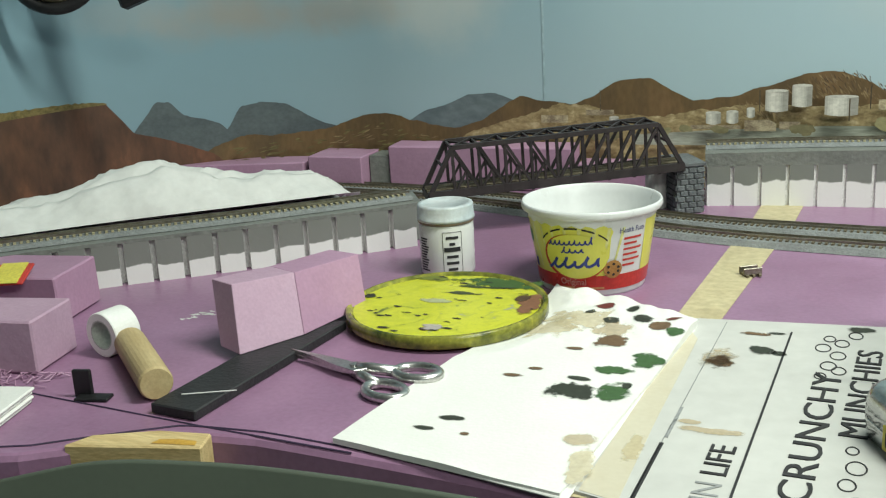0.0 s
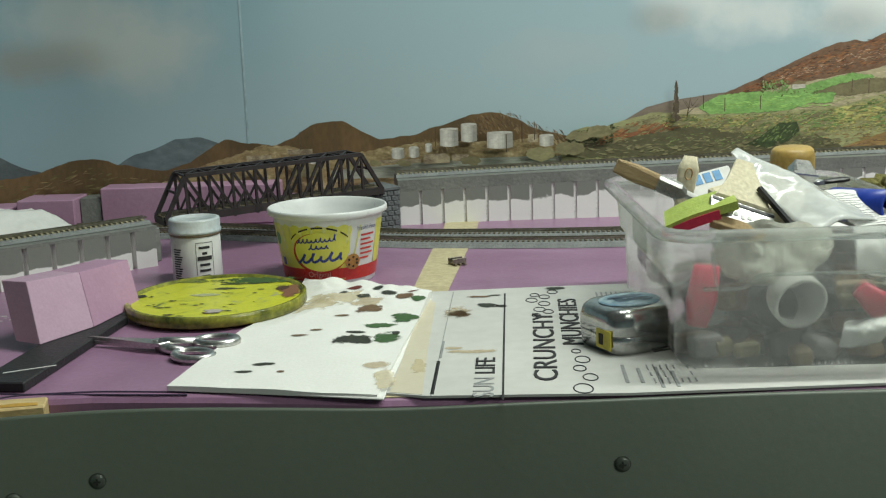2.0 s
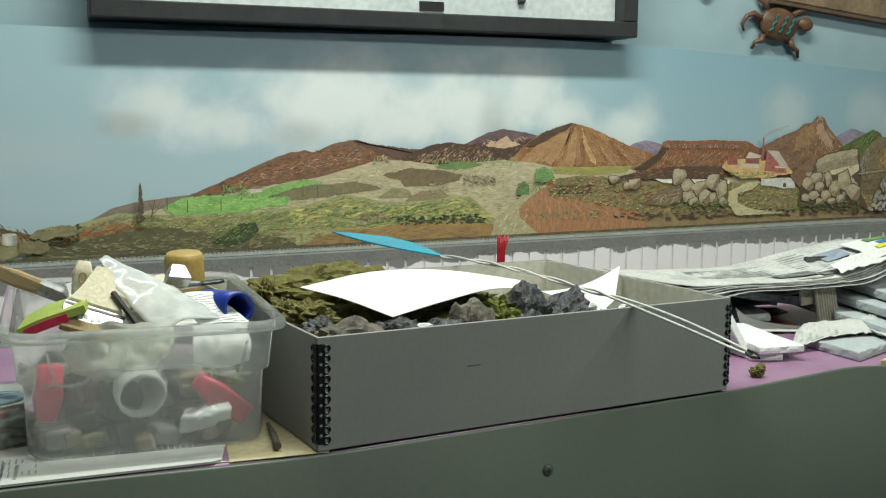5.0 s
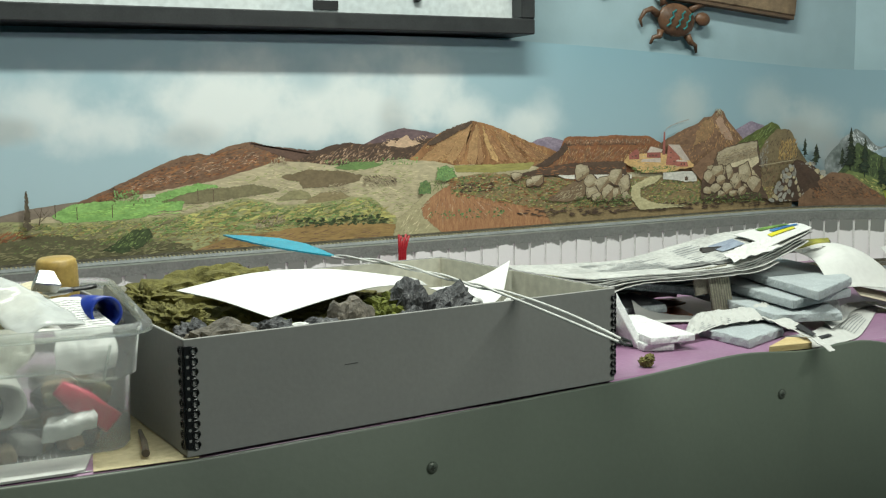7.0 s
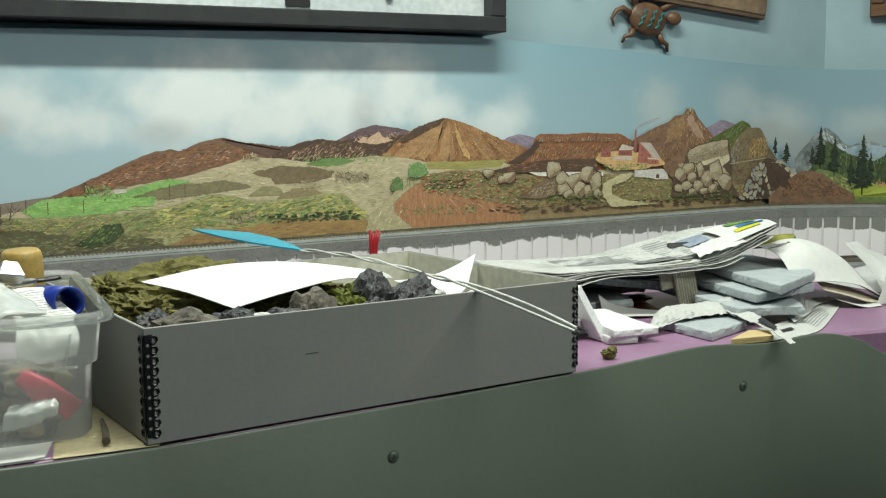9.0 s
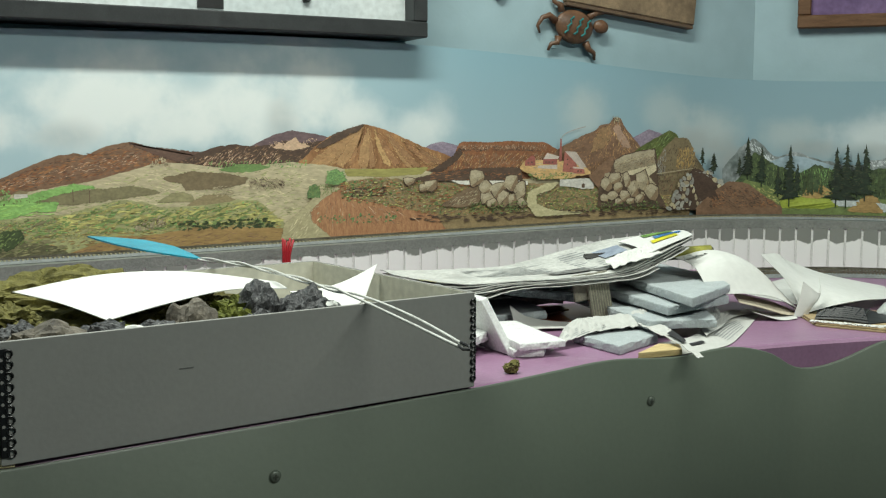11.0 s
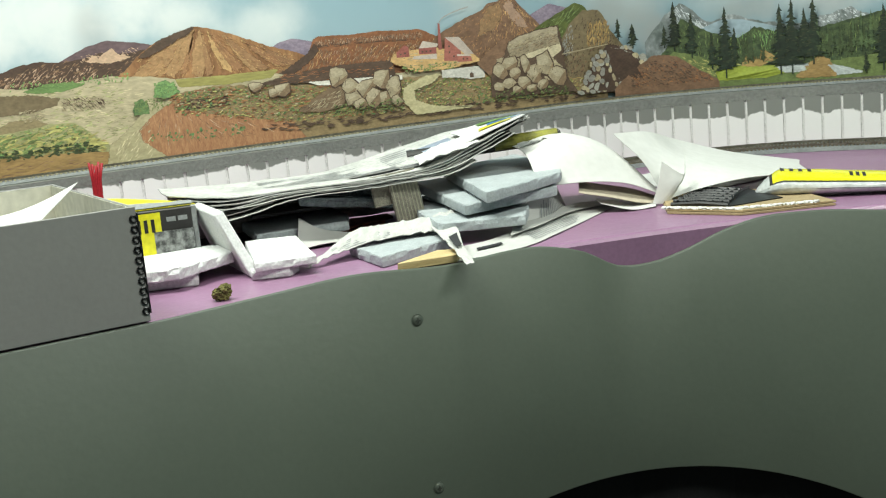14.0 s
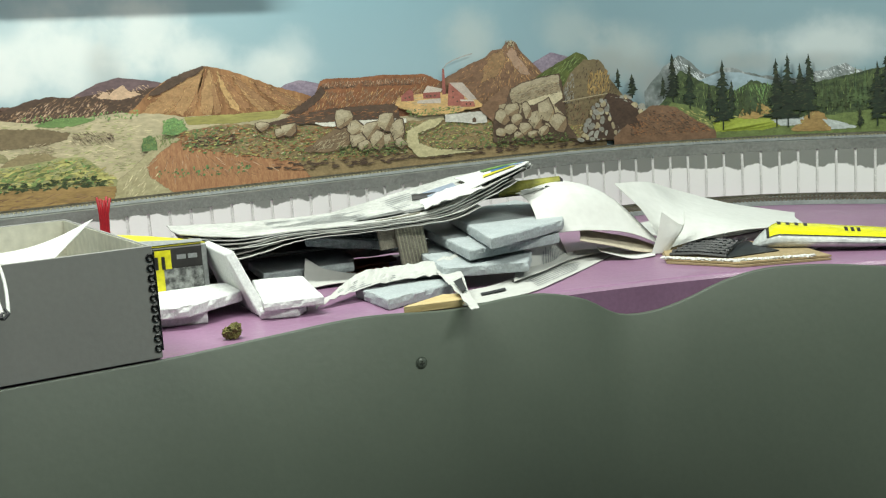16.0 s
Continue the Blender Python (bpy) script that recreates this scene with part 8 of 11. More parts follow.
for k, (x, y, rx, ry) in enumerate(((0.0, 0.008, 0.015, 0.005), (0.004, -0.003, 0.012, 0.004), (-0.008, 0.0, 0.005, 0.007), (0.010, -0.010, 0.006, 0.003))):
    part("badge_print", flat(blob(x, y, rx, ry, k * 3.1, 13, 0.5), lambda a, b: 0.0358, 0.0003), surface("badge_dark_print", (0.07, 0.12, 0.17), (0.05, 0.08, 0.12), 60, 0.4), tm)
part("tape_label", moved(block(0.0015, 0.022, 0.014, 0.0004), pose(-0.0312, -0.016, 0.006)), surface("yellow_tape_label", (0.62, 0.52, 0.06), (0.5, 0.42, 0.05), 80, 0.5), tm, "yellow tape end")
part("label_mark", moved(block(0.0005, 0.006, 0.008), pose(-0.0322, -0.013, 0.009)), INK, tm)
part("base_lip", moved(block(0.02, 0.004, 0.0022, 0.0005), pose(0.012, -0.0345, 0.0)), STEEL, tm)

# ---- plastic bin ----
m_, n_, l_, b_ = nodes_of("frosted_clear_plastic")
out_ = n_["Material Output"]
b_.inputs["Base Color"].default_value, b_.inputs["Roughness"].default_value = (0.88, 0.90, 0.88, 1), 0.25
gl_ = n_.new("ShaderNodeBsdfRefraction")
gl_.inputs["Roughness"].default_value, gl_.inputs["IOR"].default_value, gl_.inputs["Color"].default_value = 0.24, 1.10, (0.95, 0.97, 0.95, 1)
tr_ = n_.new("ShaderNodeBsdfTransparent")
tr_.inputs[0].default_value = (0.96, 0.97, 0.96, 1)
mx1, mx2 = n_.new("ShaderNodeMixShader"), n_.new("ShaderNodeMixShader")
wear_ = n_.new("ShaderNodeTexNoise")
wear_.inputs["Scale"].default_value, wear_.inputs["Detail"].default_value = 9, 2
wr_ = n_.new("ShaderNodeMapRange")
wr_.inputs[3].default_value, wr_.inputs[4].default_value = 0.20, 0.28
l_.new(wear_.outputs["Fac"], wr_.inputs[0])
mx1.inputs[0].default_value = 0.27
through_ = n_.new("ShaderNodeBsdfTranslucent")
through_.inputs[0].default_value = (0.92, 0.94, 0.92, 1)
body_ = n_.new("ShaderNodeMixShader")
body_.inputs[0].default_value = 0.45
l_.new(b_.outputs[0], body_.inputs[1])
l_.new(through_.outputs[0], body_.inputs[2])
l_.new(gl_.outputs[0], mx1.inputs[1])
l_.new(tr_.outputs[0], mx1.inputs[2])
l_.new(wr_.outputs[0], mx2.inputs[0])
l_.new(mx1.outputs[0], mx2.inputs[1])
l_.new(body_.outputs[0], mx2.inputs[2])
l_.new(mx2.outputs[0], out_.inputs[0])
FROST = m_
BX0, BX1, BY0, BY1, BZ = 0.271, 0.467, 0.812, 1.078, 0.0905
bcx, bcy = (BX0 + BX1) / 2, (BY0 + BY1) / 2
BIN = pose(bcx, bcy, 0.0024, 0, 0, -0.2)
storage = thing("storage_bin", "frosted clear plastic shoebox bin full of brushes and craft supplies", "plastic bin", BIN)


def ring_at(shrink, r, n=6):
    return rounded(BX1 - BX0 - 2 * shrink, BY1 - BY0 - 2 * shrink, r, n)


part("wall", loft([(ring_at(0.0205, 0.016), 0.0), (ring_at(0.0175, 0.019), 0.0035), (ring_at(0.0155, 0.021), 0.0515), (ring_at(0.0120, 0.021), 0.054), (ring_at(0.0085, 0.023), BZ - 0.006), (ring_at(0.0078, 0.023), BZ - 0.004)], True, False), FROST, storage, smooth=True)
part("rim", loft([(ring_at(0.0078, 0.023), BZ - 0.004), (ring_at(0.0074, 0.023), BZ), (ring_at(0.0045, 0.024), BZ + 0.0012), (ring_at(0.001, 0.025), BZ - 0.0005), (ring_at(0.0, 0.026), BZ - 0.004), (ring_at(0.0004, 0.026), BZ - 0.0062), (ring_at(0.0016, 0.026), BZ - 0.0062), (ring_at(0.002, 0.025), BZ - 0.004)], False, False), FROST, storage, "rolled frosted rim", smooth=True)
front_y = -(BY1 - BY0) / 2 + 0.0125
arch = [(-0.070, 0.054), (-0.048, 0.054), (-0.043, 0.0555), (-0.039, 0.0605), (-0.033, 0.0625), (0.034, 0.0625), (0.040, 0.061), (0.044, 0.0565), (0.050, 0.054), (0.070, 0.054)]
part("grip_ridge", tube([(x, front_y - 0.0035 - (z - 0.054) * 0.12, z) for x, z in arch], 0.0013, 6), FROST, storage, smooth=True)
for sx in (-1, 1):
    part("latch_step", moved(block(0.004, 0.05, 0.022, 0.0015), pose(sx * 0.0865, 0.0, BZ - 0.034)), FROST, storage)
    part("corner_rib", tube([(sx * 0.0615, front_y - 0.003, 0.054), (sx * 0.0660, front_y - 0.008, 0.078)], 0.0011, 6), FROST, storage)


CREAM = surface("cream_foam", (0.66, 0.61, 0.45), (0.57, 0.51, 0.35), 40, 0.8, bump=0.3)
WOODH = surface("brush_handle_wood", (0.52, 0.36, 0.16), (0.36, 0.23, 0.09), 20, 0.45, stretch=(1, 1, 6))
FERRULE = surface("dull_steel_ferrule", (0.55, 0.55, 0.53), (0.36, 0.36, 0.345), 90, 0.3, metal=0.85)
BRISTLE = surface("amber_bristle", (0.44, 0.32, 0.16), (0.28, 0.19, 0.09), 520, 0.6, stretch=(1, 1, 0.06), bump=0.4)
REDP = surface("red_plastic", (0.55, 0.030, 0.075), (0.45, 0.025, 0.06), 40, 0.4)
BLUEP = surface("blue_plastic", (0.02, 0.05, 0.36), (0.015, 0.04, 0.28), 40, 0.35)
LIME = surface("lime_sponge", (0.38, 0.47, 0.10), (0.30, 0.38, 0.07), 60, 0.7, bump=0.4)
BAGCLR = surface("clear_bag_film", (0.70, 0.72, 0.70), (0.58, 0.60, 0.58), 20, 0.12, bump=0.5, bscale=60, rspread=0.06, alpha=0.62, grain=0.1)


def brush(label, m, length=0.15, width=0.02, handle=WOODH):
    """Handle along +x from the ferrule, bristles along -x."""
    b = thing("paint_brush", label, "paint brush", m, group="brushes in the bin")
    part("handle", loft([(rounded(width * 0.5, 0.007, 0.003, 2), 0), (rounded(width * 0.32, 0.006, 0.0025, 2), length * 0.35), (rounded(width * 0.62, 0.008, 0.0035, 2), length * 0.75), (rounded(width * 0.3, 0.005, 0.002, 2), length)]), handle, b, smooth=True)
    part("ferrule", loft([(rounded(width, 0.008, 0.0035, 2), -0.022), (rounded(width, 0.009, 0.004, 2), -0.004), (rounded(width * 0.55, 0.008, 0.0035, 2), 0.001)]), FERRULE, b, "steel ferrule")
    part("bristles", loft([(rounded(width * 0.8, 0.003, 0.001, 2), -0.055), (rounded(width * 1.05, 0.008, 0.003, 2), -0.040), (rounded(width * 0.96, 0.008, 0.0035, 2), -0.0221)]), BRISTLE, b, "brown bristles")
    return b


brush("slim paint brush with amber bristles over the bin's rim", pose(0.318, 0.968, 0.0935, 0, 114, 0), 0.048, 0.013, WHITE)
wide_brush = thing("paint_brush", "wide flat brush with a scalloped steel ferrule lying in the bin", "paint brush", pose(0.3335, 0.872, 0.0915, 40, 20, 0), group="brushes in the bin")
part("ferrule", block(0.044, 0.016, 0.005, 0.0012, 2), FERRULE, wide_brush, "bright steel ferrule")
part("bristles", block(0.041, 0.009, 0.006, 0.0012, 2, (0, -0.0127, -0.0005)), BRISTLE, wide_brush, "amber bristles")
part("handle", prism([(-0.020, 0.0082), (0.020, 0.0082), (0.012, 0.026), (0.006, 0.048), (-0.006, 0.048), (-0.012, 0.026)], 0.0004, 0.0060, 0.0012), CREAM, wide_brush, "cream wooden handle")
for k in range(9):
    part("rivet", block(0.0028, 0.0036, 0.0005, 0.0002, 1, (-0.0185 + 0.0046 * k, -0.0045 + 0.0012 * (k % 2), 0.0050)), WHITE, wide_brush)
part("seam", block(0.043, 0.0022, 0.0005, 0, 1, (0, 0.0048, 0.0050)), BLACK, wide_brush, "dark band round the ferrule")
oval = thing("paint_brush", "cream brush with an oval pierced handle standing in the bin", "paint brush", pose(0.3240, 1.020, 0.0500, 0, 9, 0), group="brushes in the bin")
part("handle", loft([(rounded(0.010, 0.006, 0.0029, 4), 0.0), (rounded(0.013, 0.007, 0.0034, 4), 0.03), (rounded(0.017, 0.007, 0.0034, 4), 0.055), (rounded(0.010, 0.006, 0.0029, 4), 0.0655)]), CREAM, oval, smooth=True)
part("hole", tube([(0.0028 * math.cos(a), -0.0036, 0.052 + 0.0045 * math.sin(a)) for a in [2 * math.pi * k / 14 for k in range(14)]], 0.0006, 4, True), WOODH, oval)
solo("lime_sponge", spread_sheet([[(0.283, 0.862, 0.0885), (0.300, 0.858, 0.0965), (0.328, 0.858, 0.1045)], [(0.290, 0.900, 0.0920), (0.307, 0.900, 0.1000), (0.334, 0.902, 0.1070)]], 16, 6, 0.0055), LIME, "lime green sanding sponge bent over the bin's contents", "sponge")
solo("red_sponge", spread_sheet([[(0.290, 0.860, 0.0830), (0.302, 0.857, 0.0885), (0.318, 0.857, 0.0935)], [(0.294, 0.892, 0.0850), (0.306, 0.892, 0.0910), (0.322, 0.892, 0.0960)]], 12, 5, 0.006), REDP, "red plastic sponge back under the lime sponge", "sponge")
solo("foam_pad", prism([(-0.020, -0.012), (0.012, -0.014), (0.022, 0.006), (-0.010, 0.012)], 0, 0.006, 0.0012), CREAM, "cream foam pad among the supplies", "foam pad", pose(0.345, 0.905, 0.0955, 30, 16, -6))
solo("foam_pad", block(0.06, 0.05, 0.012, 0.003, 2), CREAM, "cream foam pad among the supplies", "foam pad", pose(0.378, 0.985, 0.080, 18, -10, 15))
solo("foam_pad", block(0.05, 0.035, 0.010, 0.002, 2), CREAM, "narrow cream foam pad under the clear bag", "foam pad", pose(0.372, 0.945, 0.086, 30, 6, -20))
solo("dark_stick", beam((0.349, 0.884, 0.1085), (0.366, 0.862, 0.0850), 0.0034, 0.0030), BLACK, "thin dark stick beside the foam pad", "stick")
lab = thing("labelled_packet", "small white packet printed in blue", "packet", pose(0.346, 1.030, 0.0890, 48, -12, 6))
part("film", block(0.052, 0.024, 0.003, 0.001), WHITE, lab)
for k in range(5):
    part("print_bar", block(0.006, 0.009, 0.0004, at=(-0.018 + 0.008 * k, 0.005, 0.0031)), surface("sky_blue_print", (0.10, 0.30, 0.55), (0.08, 0.25, 0.48), 40, 0.5), lab)
bag = thing("plastic_bag", "crumpled clear plastic bag with pale contents on the supplies", "plastic bag")
part("film", spread_sheet([[(0.342, 0.930, 0.1265), (0.352, 0.912, 0.108), (0.364, 0.892, 0.093), (0.378, 0.862, 0.0800)], [(0.348, 0.935, 0.1275), (0.368, 0.922, 0.118), (0.388, 0.905, 0.104), (0.404, 0.870, 0.0880)], [(0.353, 0.936, 0.1220), (0.382, 0.930, 0.111), (0.406, 0.912, 0.098), (0.428, 0.878, 0.0830)]], 34, 16, 0.0006, 0.004, 60, 3), BAGCLR, bag, smooth=True)
card = thing("printed_card", "white card printed with wavy black lines", "card")
CARDR = [[(0.410, 0.872, 0.0825), (0.428, 0.872, 0.0835), (0.447, 0.872, 0.0820)], [(0.394, 0.925, 0.0960), (0.410, 0.925, 0.0990), (0.426, 0.925, 0.0985)]]
part("card", spread_sheet(CARDR, 12, 8, 0.0008), WHITE, card)
for k in range(13):
    part("wavy_line", tube([on_sheet(CARDR, 0.06 + 0.88 * j / 12, 0.05 + 0.068 * k + 0.018 * math.sin(j * 1.1 + k)) + Vector((0, 0, 0.0006)) for j in range(13)], 0.0004, 4), INK, card)
solo("amber_pot", turned([(0.0, 0.0), (0.0168, 0.0), (0.0173, 0.001), (0.0170, 0.034), (0.0160, 0.0385), (0.0140, 0.0405), (0.0, 0.0410)], 36, False), surface("amber_plastic", (0.46, 0.32, 0.10), (0.38, 0.25, 0.07), 40, 0.45), "amber plastic pot standing upside down in the bin", "pot", pose(0.4190, 1.035, 0.0775, 3, -2, 0), smooth=True)
solo("blue_tube", turned([(0.0098, -0.036), (0.0122, -0.036), (0.0122, 0.036), (0.0098, 0.036), (0.0098, -0.036)], 28, False, False), BLUEP, "blue plastic tube lying on top of the supplies", "tube", pose(0.4335, 0.922, 0.0880, 84, 0, 12), smooth=True)
solo("steel_clip", prism([(-0.011, 0), (0.011, 0), (0.006, 0.014), (-0.006, 0.014)], 0, 0.012, 0.0008), FERRULE, "small folded steel clip on the supplies", "clip", pose(0.403, 0.972, 0.0975, 50, 10, 15))
brush("thin dark-handled paint brush lying over the supplies", pose(0.425, 0.985, 0.0965, 0, 84, -6), 0.020, 0.006, BLACK)
solo("white_tray", block(0.09, 0.10, 0.010, 0.003, 2), WHITE, "shallow white plastic tray among the supplies", "tray", pose(0.395, 1.00, 0.060, 0, 6, 4))
solo("cardboard_tube", turned([(0.0, -0.053), (0.0150, -0.053), (0.0150, -0.055), (0.0172, -0.055), (0.0174, 0.055), (0.0150, 0.055), (0.0150, -0.050), (0.0, -0.050)], 36, False, False), surface("white_card_tube", (0.70, 0.70, 0.66), (0.62, 0.62, 0.58), 30, 0.7), "white cardboard tube lying in the bin", "tube", pose(0.356, 0.892, 0.0560, 105, 0, 9), smooth=True)
for x, y, z, rx, ry, rz, lng, lb in ((0.3030, 0.8420, 0.042, 4, 90, 86, 0.040, "red plastic handle seen through the bin"), (0.4195, 0.8460, 0.035, 0, 130, 2, 0.046, "red plastic spatula handle inside the bin")):
    solo("red_spatula", loft([(rounded(0.012, 0.007, 0.0030, 3), -lng / 2), (rounded(0.019, 0.009, 0.0042, 3), -lng * 0.1), (rounded(0.016, 0.008, 0.0035, 3), lng / 2)]), REDP, lb, "spatula", pose(x, y, z, rx, ry, rz) if ry != 90 else pose(x, y, z + 0.006, 8, 6, 0), smooth=True)
solo("black_pot", turned([(0.0, -0.018), (0.0145, -0.018), (0.0150, 0.017), (0.0150, 0.018), (0.0, 0.018)], 28, False), BLACK, "black film pot lying in the bin beside the tube", "pot", pose(0.348, 0.868, 0.0370, 84, 0, 12), smooth=False)
solo("black_pot", turned([(0.0, -0.014), (0.0115, -0.014), (0.0118, 0.014), (0.0, 0.014)], 24, False), BLACK, "small black pot lying behind the clear bag", "pot", pose(0.402, 0.880, 0.0360, 80, 0, -20), smooth=False)
clear_bag = thing("plastic_bag", "small crumpled clear bag pressed against the bin's front", "plastic bag")
part("film", spread_sheet([[(0.388, 0.8395, 0.012), (0.404, 0.8365, 0.013), (0.424, 0.8385, 0.016)], [(0.390, 0.8380, 0.020), (0.406, 0.8345, 0.022), (0.426, 0.8365, 0.026)], [(0.394, 0.8450, 0.027), (0.410, 0.8420, 0.030), (0.424, 0.8440, 0.033)]], 26, 14, 0.0005, 0.0045, 120, 8), BAGCLR, clear_bag, smooth=True)
solo("white_packet", spread_sheet([[(0.322, 0.858, 0.058), (0.350, 0.850, 0.049), (0.372, 0.854, 0.056)], [(0.314, 0.862, 0.070), (0.350, 0.854, 0.067), (0.388, 0.858, 0.070)], [(0.326, 0.868, 0.084), (0.358, 0.862, 0.086), (0.384, 0.866, 0.082)]], 26, 14, 0.003, 0.008, 70, 4), surface("pale_crumpled_film", (0.50, 0.50, 0.43), (0.36, 0.36, 0.30), 30, 0.5, bump=0.4, bscale=90), "pale crumpled packet pressed against the bin's front", "packet")
solo("white_packet", spread_sheet([[(0.402, 0.852, 0.058), (0.420, 0.848, 0.057), (0.440, 0.852, 0.060)], [(0.402, 0.854, 0.070), (0.421, 0.850, 0.071), (0.442, 0.854, 0.070)], [(0.404, 0.860, 0.080), (0.422, 0.856, 0.081), (0.440, 0.860, 0.079)]], 18, 10, 0.003, 0.003, 90, 9), WHITE, "white paper packet high against the bin's front", "packet")
rb = random.Random(21)
FILL = [surface("supply_" + nm, c, tuple(v * 0.6 for v in c), 40, 0.7) for nm, c in (("tan", (0.30, 0.23, 0.14)), ("black", (0.03, 0.03, 0.035)), ("grey", (0.20, 0.20, 0.19)), ("olive", (0.20, 0.18, 0.09)), ("white", (0.36, 0.34, 0.29)), ("brown", (0.2, 0.12, 0.06)))]
NAMES = (("sponge_piece", "small tan sponge piece in the bin", "sponge"), ("black_pot", "small black filler piece darkening the bin's inside", "pot"), ("grey_block", "grey sanding block in the bin", "sanding block"), ("olive_pouch", "olive pouch in the bin", "pouch"), ("white_packet", "white paper packet in the bin", "packet"), ("wood_scrap", "brown wood scrap in the bin", "wood scrap"))
for k in range(56):
    # extra black pieces stand in for the dark inside the bin
    i = rb.choice((0, 0, 1, 1, 1, 2, 3, 4, 5, 5))
    zz = rb.choice((0.006, 0.02, 0.036))
    y = rb.uniform(0.846, 0.880) if k < 42 else rb.uniform(0.89, 1.03)
    x = rb.uniform(0.306, 0.426)
    if 0.345 < x < 0.395 and zz > 0.01 and y < 0.96:
        zz = 0.004
    nm, lb, cat = NAMES[i]
    bm = block(rb.uniform(0.014, 0.032), rb.uniform(0.012, 0.026), rb.uniform(0.008, 0.018), 0.003, 2)
    for v in bm.verts:
        v.co += Vector((noise.noise(v.co * 90 + Vector((k, 0, 0))), noise.noise(v.co * 90 + Vector((0, k, 0))), 0)) * 0.002
    solo(nm, bm, FILL[i], lb, cat, pose(x, y, zz, rb.uniform(-14, 14), rb.uniform(-14, 14), rb.uniform(0, 180)), group="loose supplies in the bin")

# ---- beside the bin ----
solo("dark_brush", join(tube([(0.4585, 0.868, 0.0045), (0.4575, 0.84, 0.0042), (0.454, 0.809, 0.0046)], 0.0026, 8, taper=lambda t: 0.6 + 0.5 * t)), surface("stained_wood_stick", (0.07, 0.05, 0.035), (0.15, 0.13, 0.1), 60, 0.5), "thin dark stained stick lying between bin and box", "stick")
strip("masking_tape", [(0.418, 0.488, 0.797), (0.424, 0.496, 0.86), (0.432, 0.51, 0.95)], 0.0001, MASKING, "wide strip of masking tape along the table edge", "tape")
solo("pink_chip", flat(blob(0.412, 0.826, 0.008, 0.012, 4, 9, 0.4), lambda x, y: 0.0006, 0.0006), FOAM, "flake of pink foam on the tape", "foam flake")

# ---- grey archive box ----
BOXM = pose(0.480, 0.797, 0.0012, 0, 0, 8.6)
BWD, BDP, BHT = 0.388, 0.282, 0.0825
BOARD = surface("grey_box_board", (0.298, 0.296, 0.280), (0.266, 0.264, 0.252), 7, 0.7, bump=0.06, bscale=260, fine=30, grain=0.1)
INSIDE = surface("cream_box_lining", (0.69, 0.67, 0.56), (0.63, 0.61, 0.50), 12, 0.75, bump=0.1, bscale=200)
abox = thing("archive_box", "open grey board box with black corner edging, full of scenery pieces", "box", BOXM)


def wall_panel(x0, y0, x1, y1, inner):
    bm = bmesh.new()
    th = 0.0022
    dx, dy = x1 - x0, y1 - y0
    ln = math.hypot(dx, dy)
    nx, ny = -dy / ln * th, dx / ln * th
    bm = prism([(x0, y0), (x1, y1), (x1 + nx, y1 + ny), (x0 + nx, y0 + ny)], 0, BHT, 0.0005)
    return bm


part("front_panel", wall_panel(0, 0, BWD, 0, 1), BOARD, abox)
part("side_panel", wall_panel(BWD, 0.0023, BWD, BDP - 0.0023, 1), BOARD, abox)
part("back_panel", wall_panel(BWD, BDP, 0, BDP, 1), BOARD, abox)
part("side_panel", wall_panel(0, BDP - 0.0023, 0, 0.0023, 1), BOARD, abox)
part("bottom", block(BWD - 0.006, BDP - 0.006, 0.002, at=(BWD / 2, BDP / 2, 0.0002)), BOARD, abox)
for x0, y0, x1, y1 in ((0.003, 0.0026, BWD - 0.003, 0.0026), (BWD - 0.0026, 0.003, BWD - 0.0026, BDP - 0.003), (BWD - 0.003, BDP - 0.0026, 0.003, BDP - 0.0026), (0.0026, BDP - 0.003, 0.0026, 0.003)):
    dx, dy = x1 - x0, y1 - y0
    ln = math.hypot(dx, dy)
    nx, ny = -dy / ln * 0.0006, dx / ln * 0.0006
    part("lining", prism([(x0, y0), (x1, y1), (x1 + nx, y1 + ny), (x0 + nx, y0 + ny)], 0.0024, BHT - 0.0008), INSIDE, abox, "cream paper lining")
part("scuff", moved(block(0.011, 0.0003, 0.0007), pose(0.128, -0.0002, 0.049)), surface("scuff_grey", (0.15, 0.15, 0.145), (0.11, 0.11, 0.105), 200, 0.8), abox)
GLOSSBLACK = surface("black_corner_edging", (0.012, 0.012, 0.013), (0.008, 0.008, 0.009), 40, 0.3)


def eyelet(radius, wire):
    return tube([(radius * math.cos(a), 0, radius * math.sin(a)) for a in [2 * math.pi * j / 16 for j in range(16)]], wire, 6, True)


